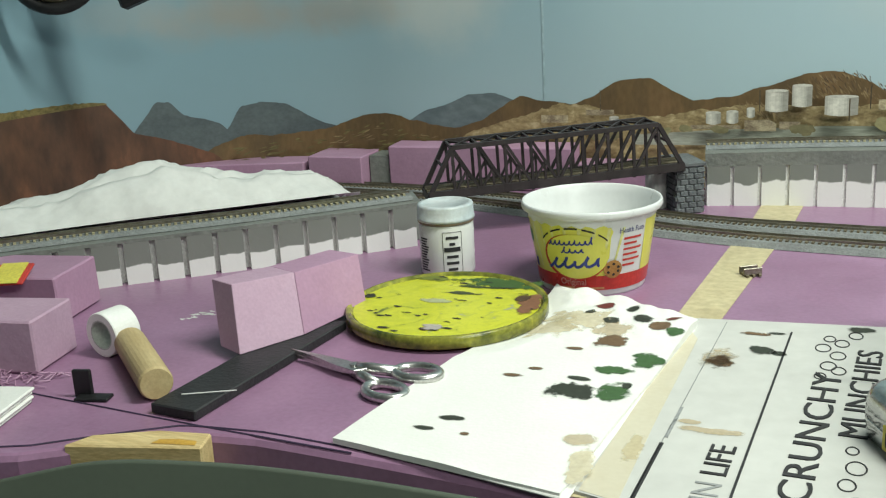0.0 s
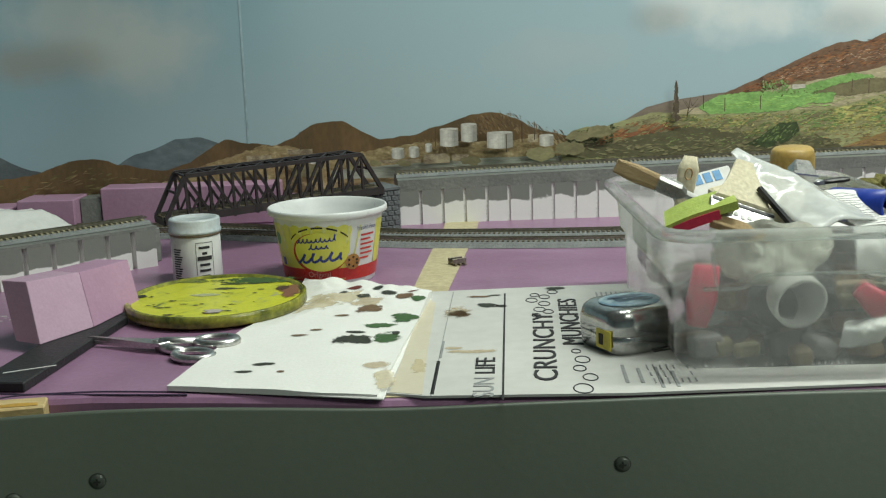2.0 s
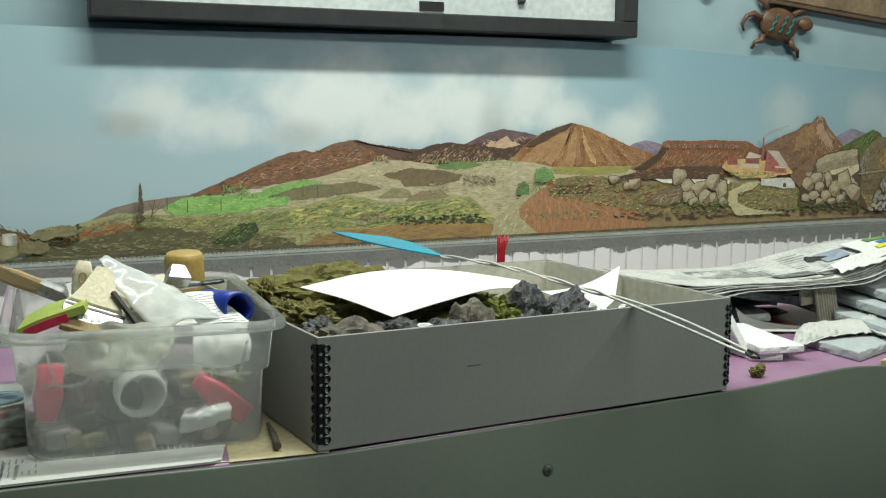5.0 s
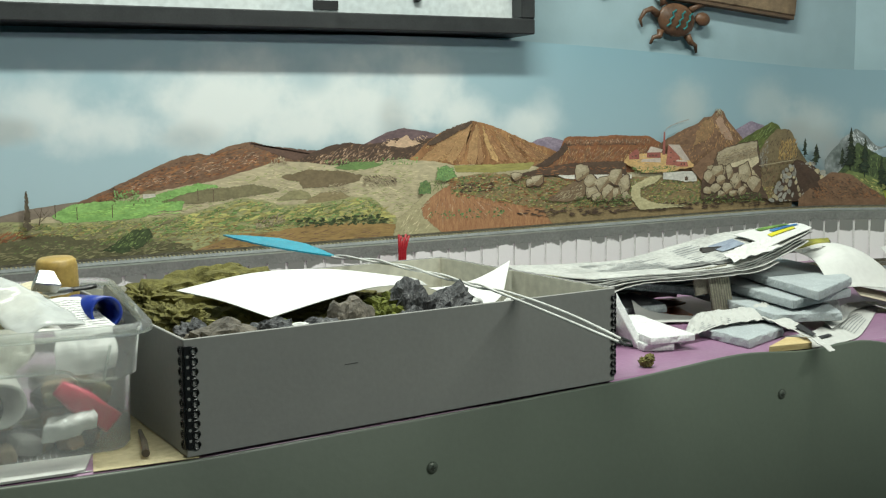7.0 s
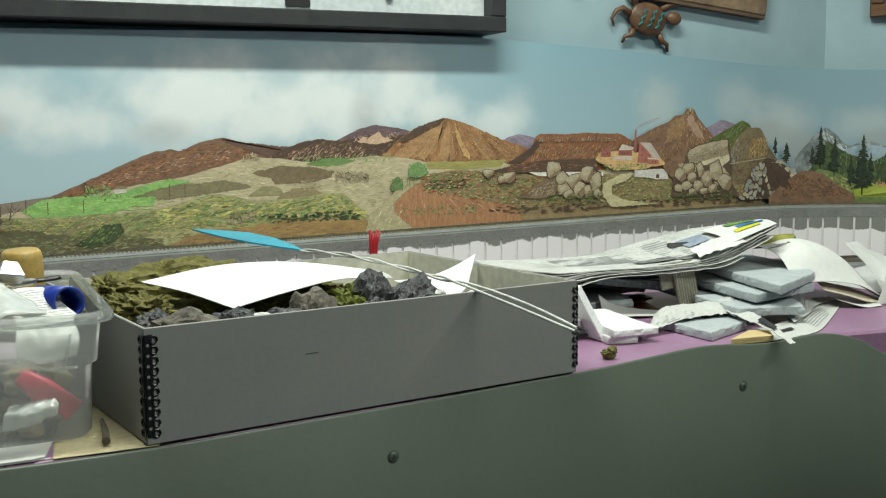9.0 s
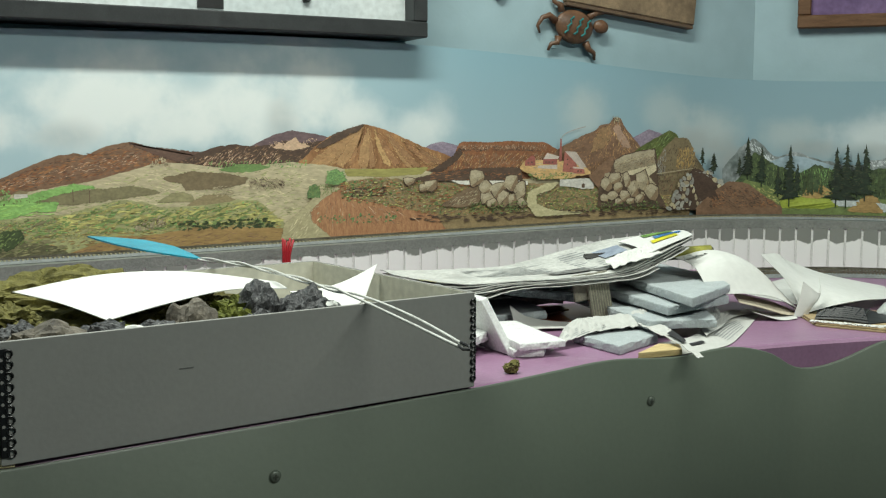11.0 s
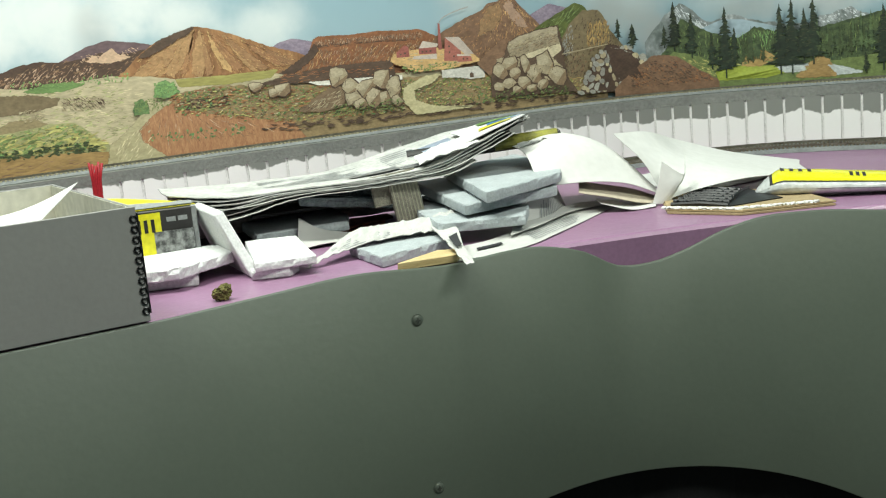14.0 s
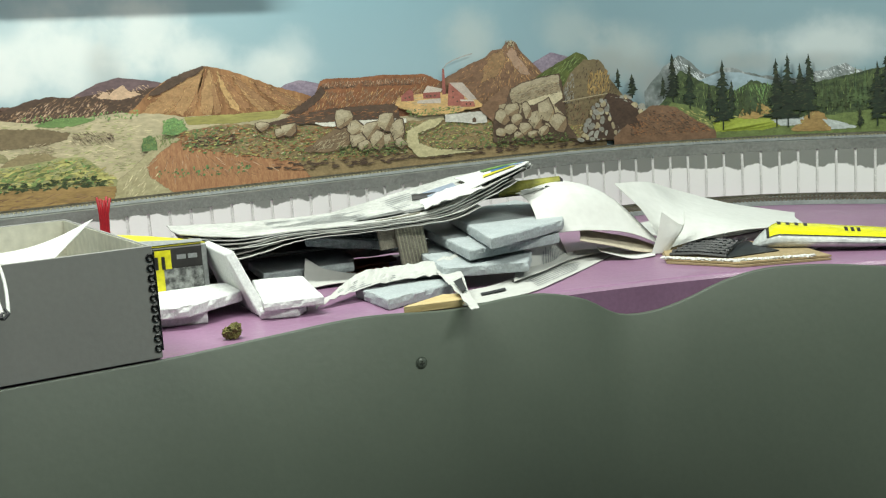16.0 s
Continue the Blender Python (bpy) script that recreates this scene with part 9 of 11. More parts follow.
# the left corner wears a wide strip with rings folded over both faces, the right one a single chain of rings
edge_l = part("corner_edging", join(block(0.0056, 0.0010, 0.0725, 0.0003, at=(0.0028, -0.0007, 0.0055)), block(0.0010, 0.0040, 0.0725, 0.0003, at=(-0.0007, 0.0018, 0.0055))), GLOSSBLACK, abox, "black perforated corner edging")
edge_r = part("corner_edging", block(0.0012, 0.0030, 0.0725, 0.0003, at=(BWD + 0.0007, 0.0013, 0.0055)), GLOSSBLACK, abox, "narrow black ring chain edging")
for k in range(10):
    z = 0.0080 + 0.00735 * k
    part("eyelet", moved(eyelet(0.0026, 0.0008), pose(0.0066, -0.0009, z)), GLOSSBLACK, edge_l)
    part("eyelet", moved(eyelet(0.0026, 0.0008), pose(-0.0009, 0.0052, z, 0, 0, 90)), GLOSSBLACK, edge_l)
    part("eyelet", moved(eyelet(0.0022, 0.0009), pose(BWD - 0.0024, -0.0009, z)), GLOSSBLACK, edge_r)
    if k < 9:
        part("hole", moved(turned([(0.0, 0.0), (0.0011, 0.0), (0.0011, 0.0004), (0.0, 0.0004)], 10, False), pose(0.0022, -0.0011, z + 0.0037, 90)), BOARD, edge_l)

# box contents, in the box's own frame
ROCK = surface("dark_cast_rock", (0.30, 0.30, 0.30), (0.022, 0.022, 0.024), 110, 0.5, c3=(0.075, 0.075, 0.078), bump=0.9, bscale=330, spread=0.22, stretch=(1, 1, 2.2))
ROCKB = surface("brown_cast_rock", (0.19, 0.165, 0.13), (0.06, 0.052, 0.042), 60, 0.7, bump=0.8, bscale=240)
MOSS = surface("olive_ground_foam", (0.27, 0.245, 0.075), (0.09, 0.083, 0.027), 150, 0.95, c3=(0.175, 0.16, 0.048), bump=0.7, bscale=700, spread=0.22)
MOSSB = surface("brown_olive_ground_foam", (0.20, 0.165, 0.06), (0.06, 0.05, 0.02), 120, 0.95, c3=(0.13, 0.115, 0.03), bump=1.0, bscale=700, spread=0.22)
MOSSG = surface("green_ground_foam", (0.19, 0.21, 0.035), (0.06, 0.07, 0.015), 150, 0.95, bump=1.0, bscale=700)


def lump(rx, ry, rz, seed, rough=0.3, detail=3, freq=1.6):
    bm = bmesh.new()
    bmesh.ops.create_icosphere(bm, subdivisions=detail, radius=1)
    for v in bm.verts:
        p = v.co.normalized()
        r = 1 + rough * (noise.noise(p * freq + Vector((seed, 0, 0))) + 0.6 * noise.noise(p * freq * 2.6 + Vector((0, seed, 0))) + 0.35 * noise.noise(p * freq * 6 + Vector((0, 0, seed))) + (0.3 * noise.noise(p * freq * 13 + Vector((seed, seed, 0))) if detail > 3 else 0))
        v.co = Vector((p.x * rx * r, p.y * ry * r, p.z * rz * r))
    return bm


def crag(rx, ry, rz, seed):
    """A cast rock: broken planes and ledges over a rounded lump."""
    bm = lump(rx, ry, rz, seed, 0.24, 4, 1.5)
    for v in bm.verts:
        p = v.co * (1.0 / max(rx, ry))
        ledge = noise.noise(Vector((seed, p.x * 1.5, p.z * 5.0))) + 0.6 * noise.noise(Vector((p.y * 7.0, seed, p.z * 9.0)))
        chip = abs(noise.noise(p * 5.5 + Vector((0, seed, 0))))
        v.co *= 1 + 0.09 * ledge - 0.13 * chip
    return bm


def boxed(x, y, z, *rot):
    return BOXM @ pose(x, y, z, *rot)


solo("scenery_mound", lump(0.062, 0.080, 0.026, 3, 0.3, 5, 2.4), MOSS, "scenery mound covered in olive ground foam", "scenery piece", boxed(0.090, 0.150, 0.044, 0, 0, 20))
solo("scenery_mound", lump(0.075, 0.055, 0.026, 9, 0.3, 5, 2.6), MOSSB, "scenery mound covered in brown-olive ground foam", "scenery piece", boxed(0.180, 0.190, 0.054, 0, 0, 0))
solo("scenery_mound", lump(0.088, 0.034, 0.030, 5, 0.28, 5, 2.4), MOSS, "high scenery mound covered in olive ground foam", "scenery piece", boxed(0.112, 0.236, 0.064, 0, 0, -4))
for k, (x, y, z, r, g) in enumerate(((0.205, 0.075, 0.070, 0.020, MOSSG), (0.192, 0.060, 0.066, 0.018, MOSSG), (0.040, 0.215, 0.078, 0.016, MOSS), (0.015, 0.10, 0.078, 0.016, MOSS), (0.10, 0.06, 0.062, 0.016, MOSSG), (0.022, 0.14, 0.074, 0.014, MOSS), (0.150, 0.235, 0.078, 0.016, MOSS), (0.215, 0.17, 0.062, 0.014, MOSS))):
    solo("moss_clump", lump(r * 1.2, r, r * 0.7, k * 4.7, 0.55, 4, 4.0), g, "clump of olive ground foam on the scenery", "moss clump", boxed(max(x, r * 1.7 + 0.006), y, z, 0, 0, k * 40))
for k, (x, y, z, r, g) in enumerate(((0.028, 0.030, 0.064, 0.024, ROCKB), (0.012, 0.075, 0.066, 0.016, ROCK), (0.085, 0.020, 0.060, 0.022, ROCK), (0.115, 0.034, 0.058, 0.019, ROCK), (0.150, 0.040, 0.060, 0.024, ROCKB), (0.055, 0.018, 0.052, 0.018, ROCK), (0.216, 0.070, 0.064, 0.025, ROCK), (0.246, 0.055, 0.059, 0.025, ROCK), (0.200, 0.040, 0.056, 0.019, ROCK), (0.272, 0.060, 0.052, 0.022, ROCK), (0.255, 0.030, 0.056, 0.018, ROCK), (0.185, 0.028, 0.054, 0.018, ROCKB), (0.31, 0.035, 0.054, 0.019, ROCK), (0.292, 0.09, 0.05, 0.02, ROCK), (0.335, 0.05, 0.046, 0.018, ROCK))):
    solo("cast_rock", crag(r * 1.3, r, r * 0.85, k * 7.3 + 1), g, ("dark grey cast rock with pale dry-brushed edges" if g is ROCK else "brown cast plaster rock in the box"), "cast rock", boxed(max(x, r * 1.75 + 0.006), max(y, r * 1.6 + 0.006), z, k * 25, k * 17, k * 50))
rp = random.Random(5)
for k in range(12):
    solo("plaster_crumb", lump(0.004 + 0.004 * rp.random(), 0.004, 0.003, k, 0.5, 2, 3), PLASTER, "small white plaster crumb on the rocks", "plaster crumb", boxed(rp.choice((0.06, 0.09, 0.27, 0.30, 0.32)) + rp.uniform(-0.015, 0.015), rp.uniform(0.02, 0.06), 0.072 + rp.uniform(-0.004, 0.004)), group="plaster crumbs in the box")


def bent_sheet(corners, bulge, material, name, label, category, m, th=0.0006, n=16, curl=0.0):
    """A thin sheet between four corners (near-left, near-right, far-right, far-left) with a smooth bulge."""
    bm = bmesh.new()
    c = [Vector(p) for p in corners]
    grid = []
    for i in range(n + 1):
        row = []
        for j in range(n + 1):
            u, v = i / n, j / n
            p = (1 - v) * ((1 - u) * c[0] + u * c[1]) + v * ((1 - u) * c[3] + u * c[2])
            p = p + Vector((0, 0, bulge * math.sin(math.pi * u) + curl * (2 * v - 1) ** 2))
            row.append(bm.verts.new(p))
        grid.append(row)
    for a, b in zip(grid, grid[1:]):
        for k in range(n):
            bm.faces.new((a[k], b[k], b[k + 1], a[k + 1]))
    bmesh.ops.recalc_face_normals(bm, faces=bm.faces[:])
    geom = bmesh.ops.solidify(bm, geom=bm.faces[:], thickness=th)
    return solo(name, bm, material, label, category, m, smooth=False)


I4 = Matrix.Identity(4)
solo("white_card", spread_sheet([[(0.566, 0.893, 0.0765), (0.620, 0.915, 0.0835), (0.678, 0.950, 0.0855), (0.738, 0.978, 0.0790)], [(0.536, 0.932, 0.0865), (0.600, 0.960, 0.0930), (0.664, 0.982, 0.0920), (0.737, 0.990, 0.0810)], [(0.506, 0.967, 0.0925), (0.580, 0.998, 0.0985), (0.654, 1.010, 0.0955), (0.734, 1.000, 0.0830)]], 24, 12, 0.0006), WHITE, "white card lying over the scenery in the box", "card")
bent_sheet([(0.764, 0.935, 0.066), (0.800, 0.945, 0.070), (0.836, 1.000, 0.0930), (0.742, 0.985, 0.0745)], -0.007, WHITE, "white_card", "curled white card corner inside the box", "card", I4)
BLUEC = surface("turquoise_plastic", (0.03, 0.33, 0.45), (0.025, 0.27, 0.38), 30, 0.35)
bl = thing("turquoise_scraper", "turquoise plastic leaf-shaped scraper on a white wire handle", "scraper")
bm = bmesh.new()
a0, a1 = Vector((0.606, 1.240, 0.1090)), Vector((0.702, 1.140, 0.0900))
ax = (a1 - a0)
sd = Vector((0, 0, 1)).cross(ax).normalized()
outl = [(0.0, 0.0), (0.15, 0.012), (0.4, 0.0250), (0.65, 0.024), (0.85, 0.012), (1.0, 0.001), (0.85, -0.012), (0.65, -0.024), (0.4, -0.0250), (0.15, -0.012)]
top_r = [bm.verts.new(a0 + ax * u + sd * w + Vector((0, 0, 0.0008 + 0.003 * math.sin(math.pi * u)))) for u, w in outl]
low_r = [bm.verts.new(a0 + ax * u + sd * w + Vector((0, 0, -0.0008 + 0.003 * math.sin(math.pi * u)))) for u, w in outl]
bm.faces.new(top_r)
bm.faces.new(low_r[::-1])
for k in range(10):
    bm.faces.new((top_r[k], low_r[k], low_r[(k + 1) % 10], top_r[(k + 1) % 10]))
part("blade", bm, BLUEC, bl)
WIRE = surface("white_wire_coating", (0.66, 0.66, 0.63), (0.5, 0.5, 0.47), 60, 0.4)


def strand(seed, spread):
    ctl = [(0.700, 1.143, 0.0905), (0.718, 1.065, 0.0930), (0.733, 0.985, 0.0920), (0.748, 0.905, 0.0885), (0.757, 0.855, 0.0865), (0.7615, 0.77, 0.0815), (0.764, 0.690, 0.0745)]
    out = []
    for i in range(61):
        t = i / 60 * (len(ctl) - 1)
        k = min(int(t), len(ctl) - 2)
        f = t - k
        p0, p1, p2, p3 = (Vector(ctl[max(0, k - 1)]), Vector(ctl[k]), Vector(ctl[k + 1]), Vector(ctl[min(len(ctl) - 1, k + 2)]))
        p = 0.5 * (2 * p1 + (p2 - p0) * f + (2 * p0 - 5 * p1 + 4 * p2 - p3) * f * f + (3 * p1 - p0 - 3 * p2 + p3) * f ** 3)
        w = i / 60
        tw = seed + 26 * min(w, 0.62)
        amp = 0.0014 if w < 0.62 else 0.0014 + spread * math.sin(math.pi * (w - 0.62) / 0.38)
        out.append(p + Vector((amp * math.cos(tw), 0.2 * amp * math.sin(tw), amp * math.sin(tw))))
    return out


for s_, sp in ((0.0, 0.0020), (math.pi, 0.0020)):
    part("wire", tube(strand(s_, sp), 0.0011, 7), WIRE, bl, "white coated wire", smooth=True)
part("loop", tube([(0.764, 0.694, 0.0770), (0.7655, 0.685, 0.0760), (0.763, 0.679, 0.0745), (0.761, 0.685, 0.0740), (0.7625, 0.694, 0.0750)], 0.0010, 6), INK, bl, "dark worn loop at the wire's end")

# ---- red wire bundle on the riser ----
red = thing("wire_bundle", "bundle of red insulated wires tied against the riser", "wire bundle", pose(0.876, 1.385, 0.0))
for k in range(5):
    part("wire", tube([((k - 2) * 0.0012, 0.0, 0.0), ((k - 2) * 0.0020, 0.003, 0.03), ((k - 2) * 0.0022 + 0.001, 0.004, 0.062), ((k - 2) * 0.0036 + 0.002, 0.002 * (k % 2), 0.083 - 0.002 * (k % 3))], 0.0016, 6), surface("red_wire_%s" % "abcde"[k], (0.42, 0.02, 0.03), (0.3, 0.015, 0.02), 40, 0.4), red, smooth=True)

# ---- heap of sheets and slabs beside the box ----
FOAMW = surface("white_bead_foam", (0.74, 0.75, 0.74), (0.66, 0.67, 0.66), 70, 0.75, bump=0.35, bscale=420, fine=6)
FOAMB = surface("blue_grey_foam", (0.45, 0.49, 0.50), (0.37, 0.405, 0.42), 55, 0.7, bump=0.45, bscale=420, fine=9)
FOAMB_EDGE = surface("cut_blue_grey_foam", (0.46, 0.53, 0.55), (0.22, 0.27, 0.29), 160, 0.8, bump=0.8, bscale=600, fine=4)
PAPER = surface("plain_white_paper", (0.68, 0.68, 0.655), (0.63, 0.63, 0.60), 14, 0.7, bump=0.08, bscale=120, grain=0.1)
BEIGE = surface("beige_paper", (0.56, 0.49, 0.38), (0.46, 0.40, 0.31), 22, 0.75, bump=0.15, bscale=150)
YELLOW = surface("yellow_print", (0.78, 0.72, 0.02), (0.70, 0.64, 0.02), 30, 0.35, fine=6)
YELLOWG = surface("glossy_yellow_film", (0.80, 0.76, 0.01), (0.72, 0.68, 0.01), 12, 0.2, coat=0.4, bump=0.12, bscale=40)
FILM = surface("milky_plastic_film", (0.66, 0.68, 0.66), (0.54, 0.56, 0.55), 30, 0.22, coat=0.4, bump=0.2, bscale=60)
CORRUGATE = surface("brown_cardboard", (0.42, 0.32, 0.18), (0.32, 0.24, 0.13), 60, 0.85, bump=0.3, bscale=300, stretch=(1, 1, 4))
BARK = surface("woven_grey_brown", (0.30, 0.28, 0.22), (0.16, 0.15, 0.12), 120, 0.85, bump=0.6, bscale=500)
ORANGE = surface("orange_print", (0.62, 0.19, 0.05), (0.44, 0.08, 0.03), 30, 0.4)
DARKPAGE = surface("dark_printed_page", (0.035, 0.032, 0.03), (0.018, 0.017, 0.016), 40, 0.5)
REDB = surface("reddish_board", (0.20, 0.08, 0.045), (0.13, 0.05, 0.03), 40, 0.5)


def foam_slab(corners, z_of, th, material, label, name="foam_slab", seed=0.0, chip=0.0015, edge=0.004):
    """A slab over a quad, its underside at z_of(x, y), with edges broken into small chips."""
    pts = []
    n = len(corners)
    for k in range(n):
        a, b = Vector(corners[k]), Vector(corners[(k + 1) % n])
        steps = max(2, int((b - a).length / edge))
        pts += [a.lerp(b, j / steps) for j in range(steps)]
    c = sum((Vector(p) for p in corners), Vector((0, 0))) / n
    bm = bmesh.new()
    rings = []
    for level, inset in ((0.0, 0.001), (0.12, 0.0), (0.5, -0.0003), (0.88, 0.0), (1.0, 0.0011)):
        ring = []
        for k, p in enumerate(pts):
            q = Vector((p.x * 150, p.y * 150, level * 3 + seed))
            jag = 0.75 * chip * max(0.0, 0.25 + noise.noise(q)) * (1.4 if level > 0.8 else 1.0)
            d = (c - p).normalized() * (inset + max(0.0, jag))
            x, y = p.x + d.x, p.y + d.y
            ring.append(bm.verts.new((x, y, z_of(x, y) + th * level + 0.0004 * noise.noise(q * 0.7))))
        rings.append(ring)
    for a, b in zip(rings, rings[1:]):
        for k in range(len(a)):
            bm.faces.new((a[k], a[(k + 1) % len(a)], b[(k + 1) % len(a)], b[k]))
    bm.faces.new(rings[0][::-1])
    bm.faces.new(rings[-1])
    return solo(name, bm, material, label, "foam slab")


def plane3(a, b, c):
    """Height function of the plane through three points."""
    a, b, c = Vector(a), Vector(b), Vector(c)
    nrm = (b - a).cross(c - a)
    return lambda x, y: a.z - (nrm.x * (x - a.x) + nrm.y * (y - a.y)) / nrm.z


def level(z):
    return lambda x, y: z


# white foam slabs
foam_slab([(.868, .972), (.916, .963), (.923, 1.004), (.874, 1.02)], level(.0004), .0088, FOAMW, "small white bead foam slab on the pink foam", seed=1)
foam_slab([(.866, .957), (.899, .948), (.951, .985), (.955, 1.03), (.925, 1.058), (.870, 1.045)], plane3((.87, .96, .0096), (.95, 1.0, .0110), (.90, 1.05, .0096)), .0095, FOAMW, "chipped white bead foam slab lying on a smaller one", seed=2, chip=.0028)
foam_slab([(.956, .945), (.986, .936), (.998, .952), (1.004, 1.05), (.975, 1.062)], level(.0004), .0078, FOAMW, "white bead foam slab on the pink foam", seed=3)
foam_slab([(.958, .936), (1.009, .933), (1.023, 1.052), (.977, 1.064)], level(.0086), .0072, FOAMW, "white bead foam slab laid on another", seed=4)
bm = block(.0085, .118, .057, .0010, 1)
for v in bm.verts:
    v.co += Vector((noise.noise(v.co * 50), noise.noise(v.co * 50 + Vector((4, 2, 1))), 0)) * .0016
    if v.co.y < 0 and v.co.z > .03:
        v.co.y += .020
solo("foam_slab", bm, FOAMW, "white bead foam slab leaning on its long edge", "foam slab", Matrix.Translation((.9590, 1.017, .002)) @ Matrix.Rotation(radians(3), 4, "Z") @ Matrix.Rotation(radians(-20), 4, "Y"))

# moss tuft
bm = join(*[moved(lump(.0042, .0042, .0038, 50 + k, .5, 3, 2.6), Matrix.Translation((random.Random(k).uniform(-.004, .004), random.Random(k + 9).uniform(-.003, .003), .0035 + .0045 * (k % 3) / 2))) for k in range(7)])
solo("moss_tuft", bm, MOSS, "small tuft of dark green moss on the pink foam", "moss", Matrix.Translation((.921, .890, .0003)))

# yellow and black package
pack = thing("package", "yellow and black printed package with a picture, standing behind white slabs", "package", pose(.8895, 1.058, .0004, 0, 0, -3))
part("carton", block(.089, .030, .057, .0008), DARKPAGE, pack)
part("print", block(.030, .0006, .052, 0, 1, (-.002, -.0156, .003)), YELLOW, pack, "yellow printed panel")
part("photo", block(.034, .0006, .034, 0, 1, (.023, -.0160, .004)), surface("grey_photo", (.30, .31, .30), (.05, .05, .05), 130, .4, spread=.1), pack, "grey photograph of a landscape")
part("print_bar", join(*[block(.003, .0006, .0115, 0, 1, (-.006 + .006 * k, -.0162, .038)) for k in range(3)]), BLACK, pack, "black bars of unreadable print")
part("print_bar", join(*[block(.008, .0006, .004, 0, 1, (.022 + .010 * k, -.0158, .046)) for k in range(2)]), GREY_INK, pack, "pale bars of unreadable print")
part("print_bar", join(*[block(.006, .0006, .0016, 0, 1, (-.011, -.0162, .012 + .005 * k)) for k in range(2)]), BLACK, pack)
part("edge_strip", block(.0045, .0312, .0575, .0006, 1, (.0425, 0, 0)), surface("grey_edge", (.28, .29, .29), (.2, .2, .2), 40, .4), pack, "grey edge of the package")
part("flap", spread_sheet([[(-.052, -.012, .0585), (0, -.010, .0580), (.045, -.008, .0578)], [(-.046, .012, .072), (-.010, .014, .067), (.040, .012, .0585)]], 12, 6), YELLOW, pack, "yellow lid flap standing open")
part("print_bar", spread_sheet([[(-.048, -.011, .0600), (0, -.010, .0592), (.043, -.008, .0590)], [(-.047, -.004, .065), (-.004, -.003, .063), (.042, -.002, .0605)]], 10, 3, .0003, .0015, 200), GREY_INK, pack)

# ---- newspaper stack sagging over the slabs ----
STACK = []
OLDNEWS = surface("grey_newsprint", (0.58, 0.58, 0.55), (0.40, 0.40, 0.38), 26, 0.85, bump=0.2, bscale=150)
# darker newsprint copy with the shade between sheets put into its colour
SHADED_NEWS = surface("shaded_newsprint", (0.36, 0.355, 0.335), (0.16, 0.155, 0.145), 48, 0.85, bump=0.2, bscale=150, stretch=(0.6, 1, 1), spread=0.25)
NEAR = [[(.915, 1.067, .0655), (.965, 1.066, .0575), (1.025, 1.062, .0575), (1.10, 1.055, .058), (1.165, 1.048, .0635), (1.206, 1.043, .079), (1.255, 1.040, .098)],
        [(.922, 1.067, .0600), (.965, 1.066, .0535), (1.025, 1.062, .0560), (1.10, 1.055, .0560), (1.165, 1.047, .0605), (1.206, 1.043, .074), (1.240, 1.041, .088)],
        [(.930, 1.066, .0530), (.970, 1.065, .0500), (1.025, 1.061, .0545), (1.10, 1.054, .0540), (1.165, 1.046, .0580), (1.203, 1.043, .070)],
        [(.937, 1.065, .0430), (.980, 1.063, .0475), (1.025, 1.060, .0535), (1.10, 1.053, .0520), (1.165, 1.045, .0560), (1.198, 1.043, .066)]]
FAR = [[(.920, 1.185, .062), (.965, 1.187, .0585), (1.03, 1.19, .0565), (1.10, 1.19, .0580), (1.175, 1.185, .0730), (1.24, 1.17, .0860), (1.305, 1.122, .0960)],
       [(.927, 1.18, .059), (.965, 1.183, .0560), (1.03, 1.185, .0545), (1.10, 1.185, .0560), (1.175, 1.18, .0690), (1.235, 1.165, .0810), (1.275, 1.13, .0870)],
       [(.935, 1.17, .055), (.970, 1.175, .0530), (1.03, 1.18, .0525), (1.10, 1.18, .0540), (1.175, 1.175, .0660), (1.225, 1.15, .0760)],
       [(.945, 1.15, .050), (.980, 1.16, .0510), (1.03, 1.17, .0505), (1.10, 1.17, .0520), (1.175, 1.16, .0630), (1.215, 1.13, .0720)]]
stack = thing("newspaper", "stack of old newspapers sagging over foam slabs", "newspaper")
for k in range(4):
    rows_ = [NEAR[k], [tuple((a + b) / 2 - (0.002 if i == 2 else 0) for i, (a, b) in enumerate(zip(p, q))) for p, q in zip(NEAR[k], FAR[k])], FAR[k]]
    STACK.append(rows_)
    part("sheet", spread_sheet(rows_, 40, 10, .0009, .0016, 55, k * 7.0), OLDNEWS if k != 3 else PAPER, stack)
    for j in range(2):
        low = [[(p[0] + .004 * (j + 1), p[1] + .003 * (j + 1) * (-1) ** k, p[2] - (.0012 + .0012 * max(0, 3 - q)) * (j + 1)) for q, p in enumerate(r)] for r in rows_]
        # alternate lower sheets carry shade in their colour
        part("sheet", spread_sheet(low, 40, 6, .0006, .0022, 60 + 9 * j, k * 9.0 + j), SHADED_NEWS if (k + j) % 2 else OLDNEWS, stack)
top = STACK[0]
PHOTO = surface("printed_photograph", (.30, .30, .29), (.05, .05, .05), 120, .7, spread=.2)
part("printed_photo", print_block(top, .60, .74, .10, .22, .0022), PHOTO, stack, "grey printed photograph")
part("printed_photo", print_block(top, .48, .60, .18, .34, .0022), PHOTO, stack, "grey printed photograph")
part("printed_photo", print_block(top, .70, .80, .45, .70, .0022), surface("bluegrey_print", (.33, .38, .46), (.2, .23, .3), 60, .6), stack, "blue-grey printed photograph")
part("text_line", printed_lines(top, .30, .56, .42, .86, 9, True, .4, 3), GREY_INK, stack)
part("text_line", printed_lines(top, .60, .70, .30, .9, 10, True, .4, 4), GREY_INK, stack)
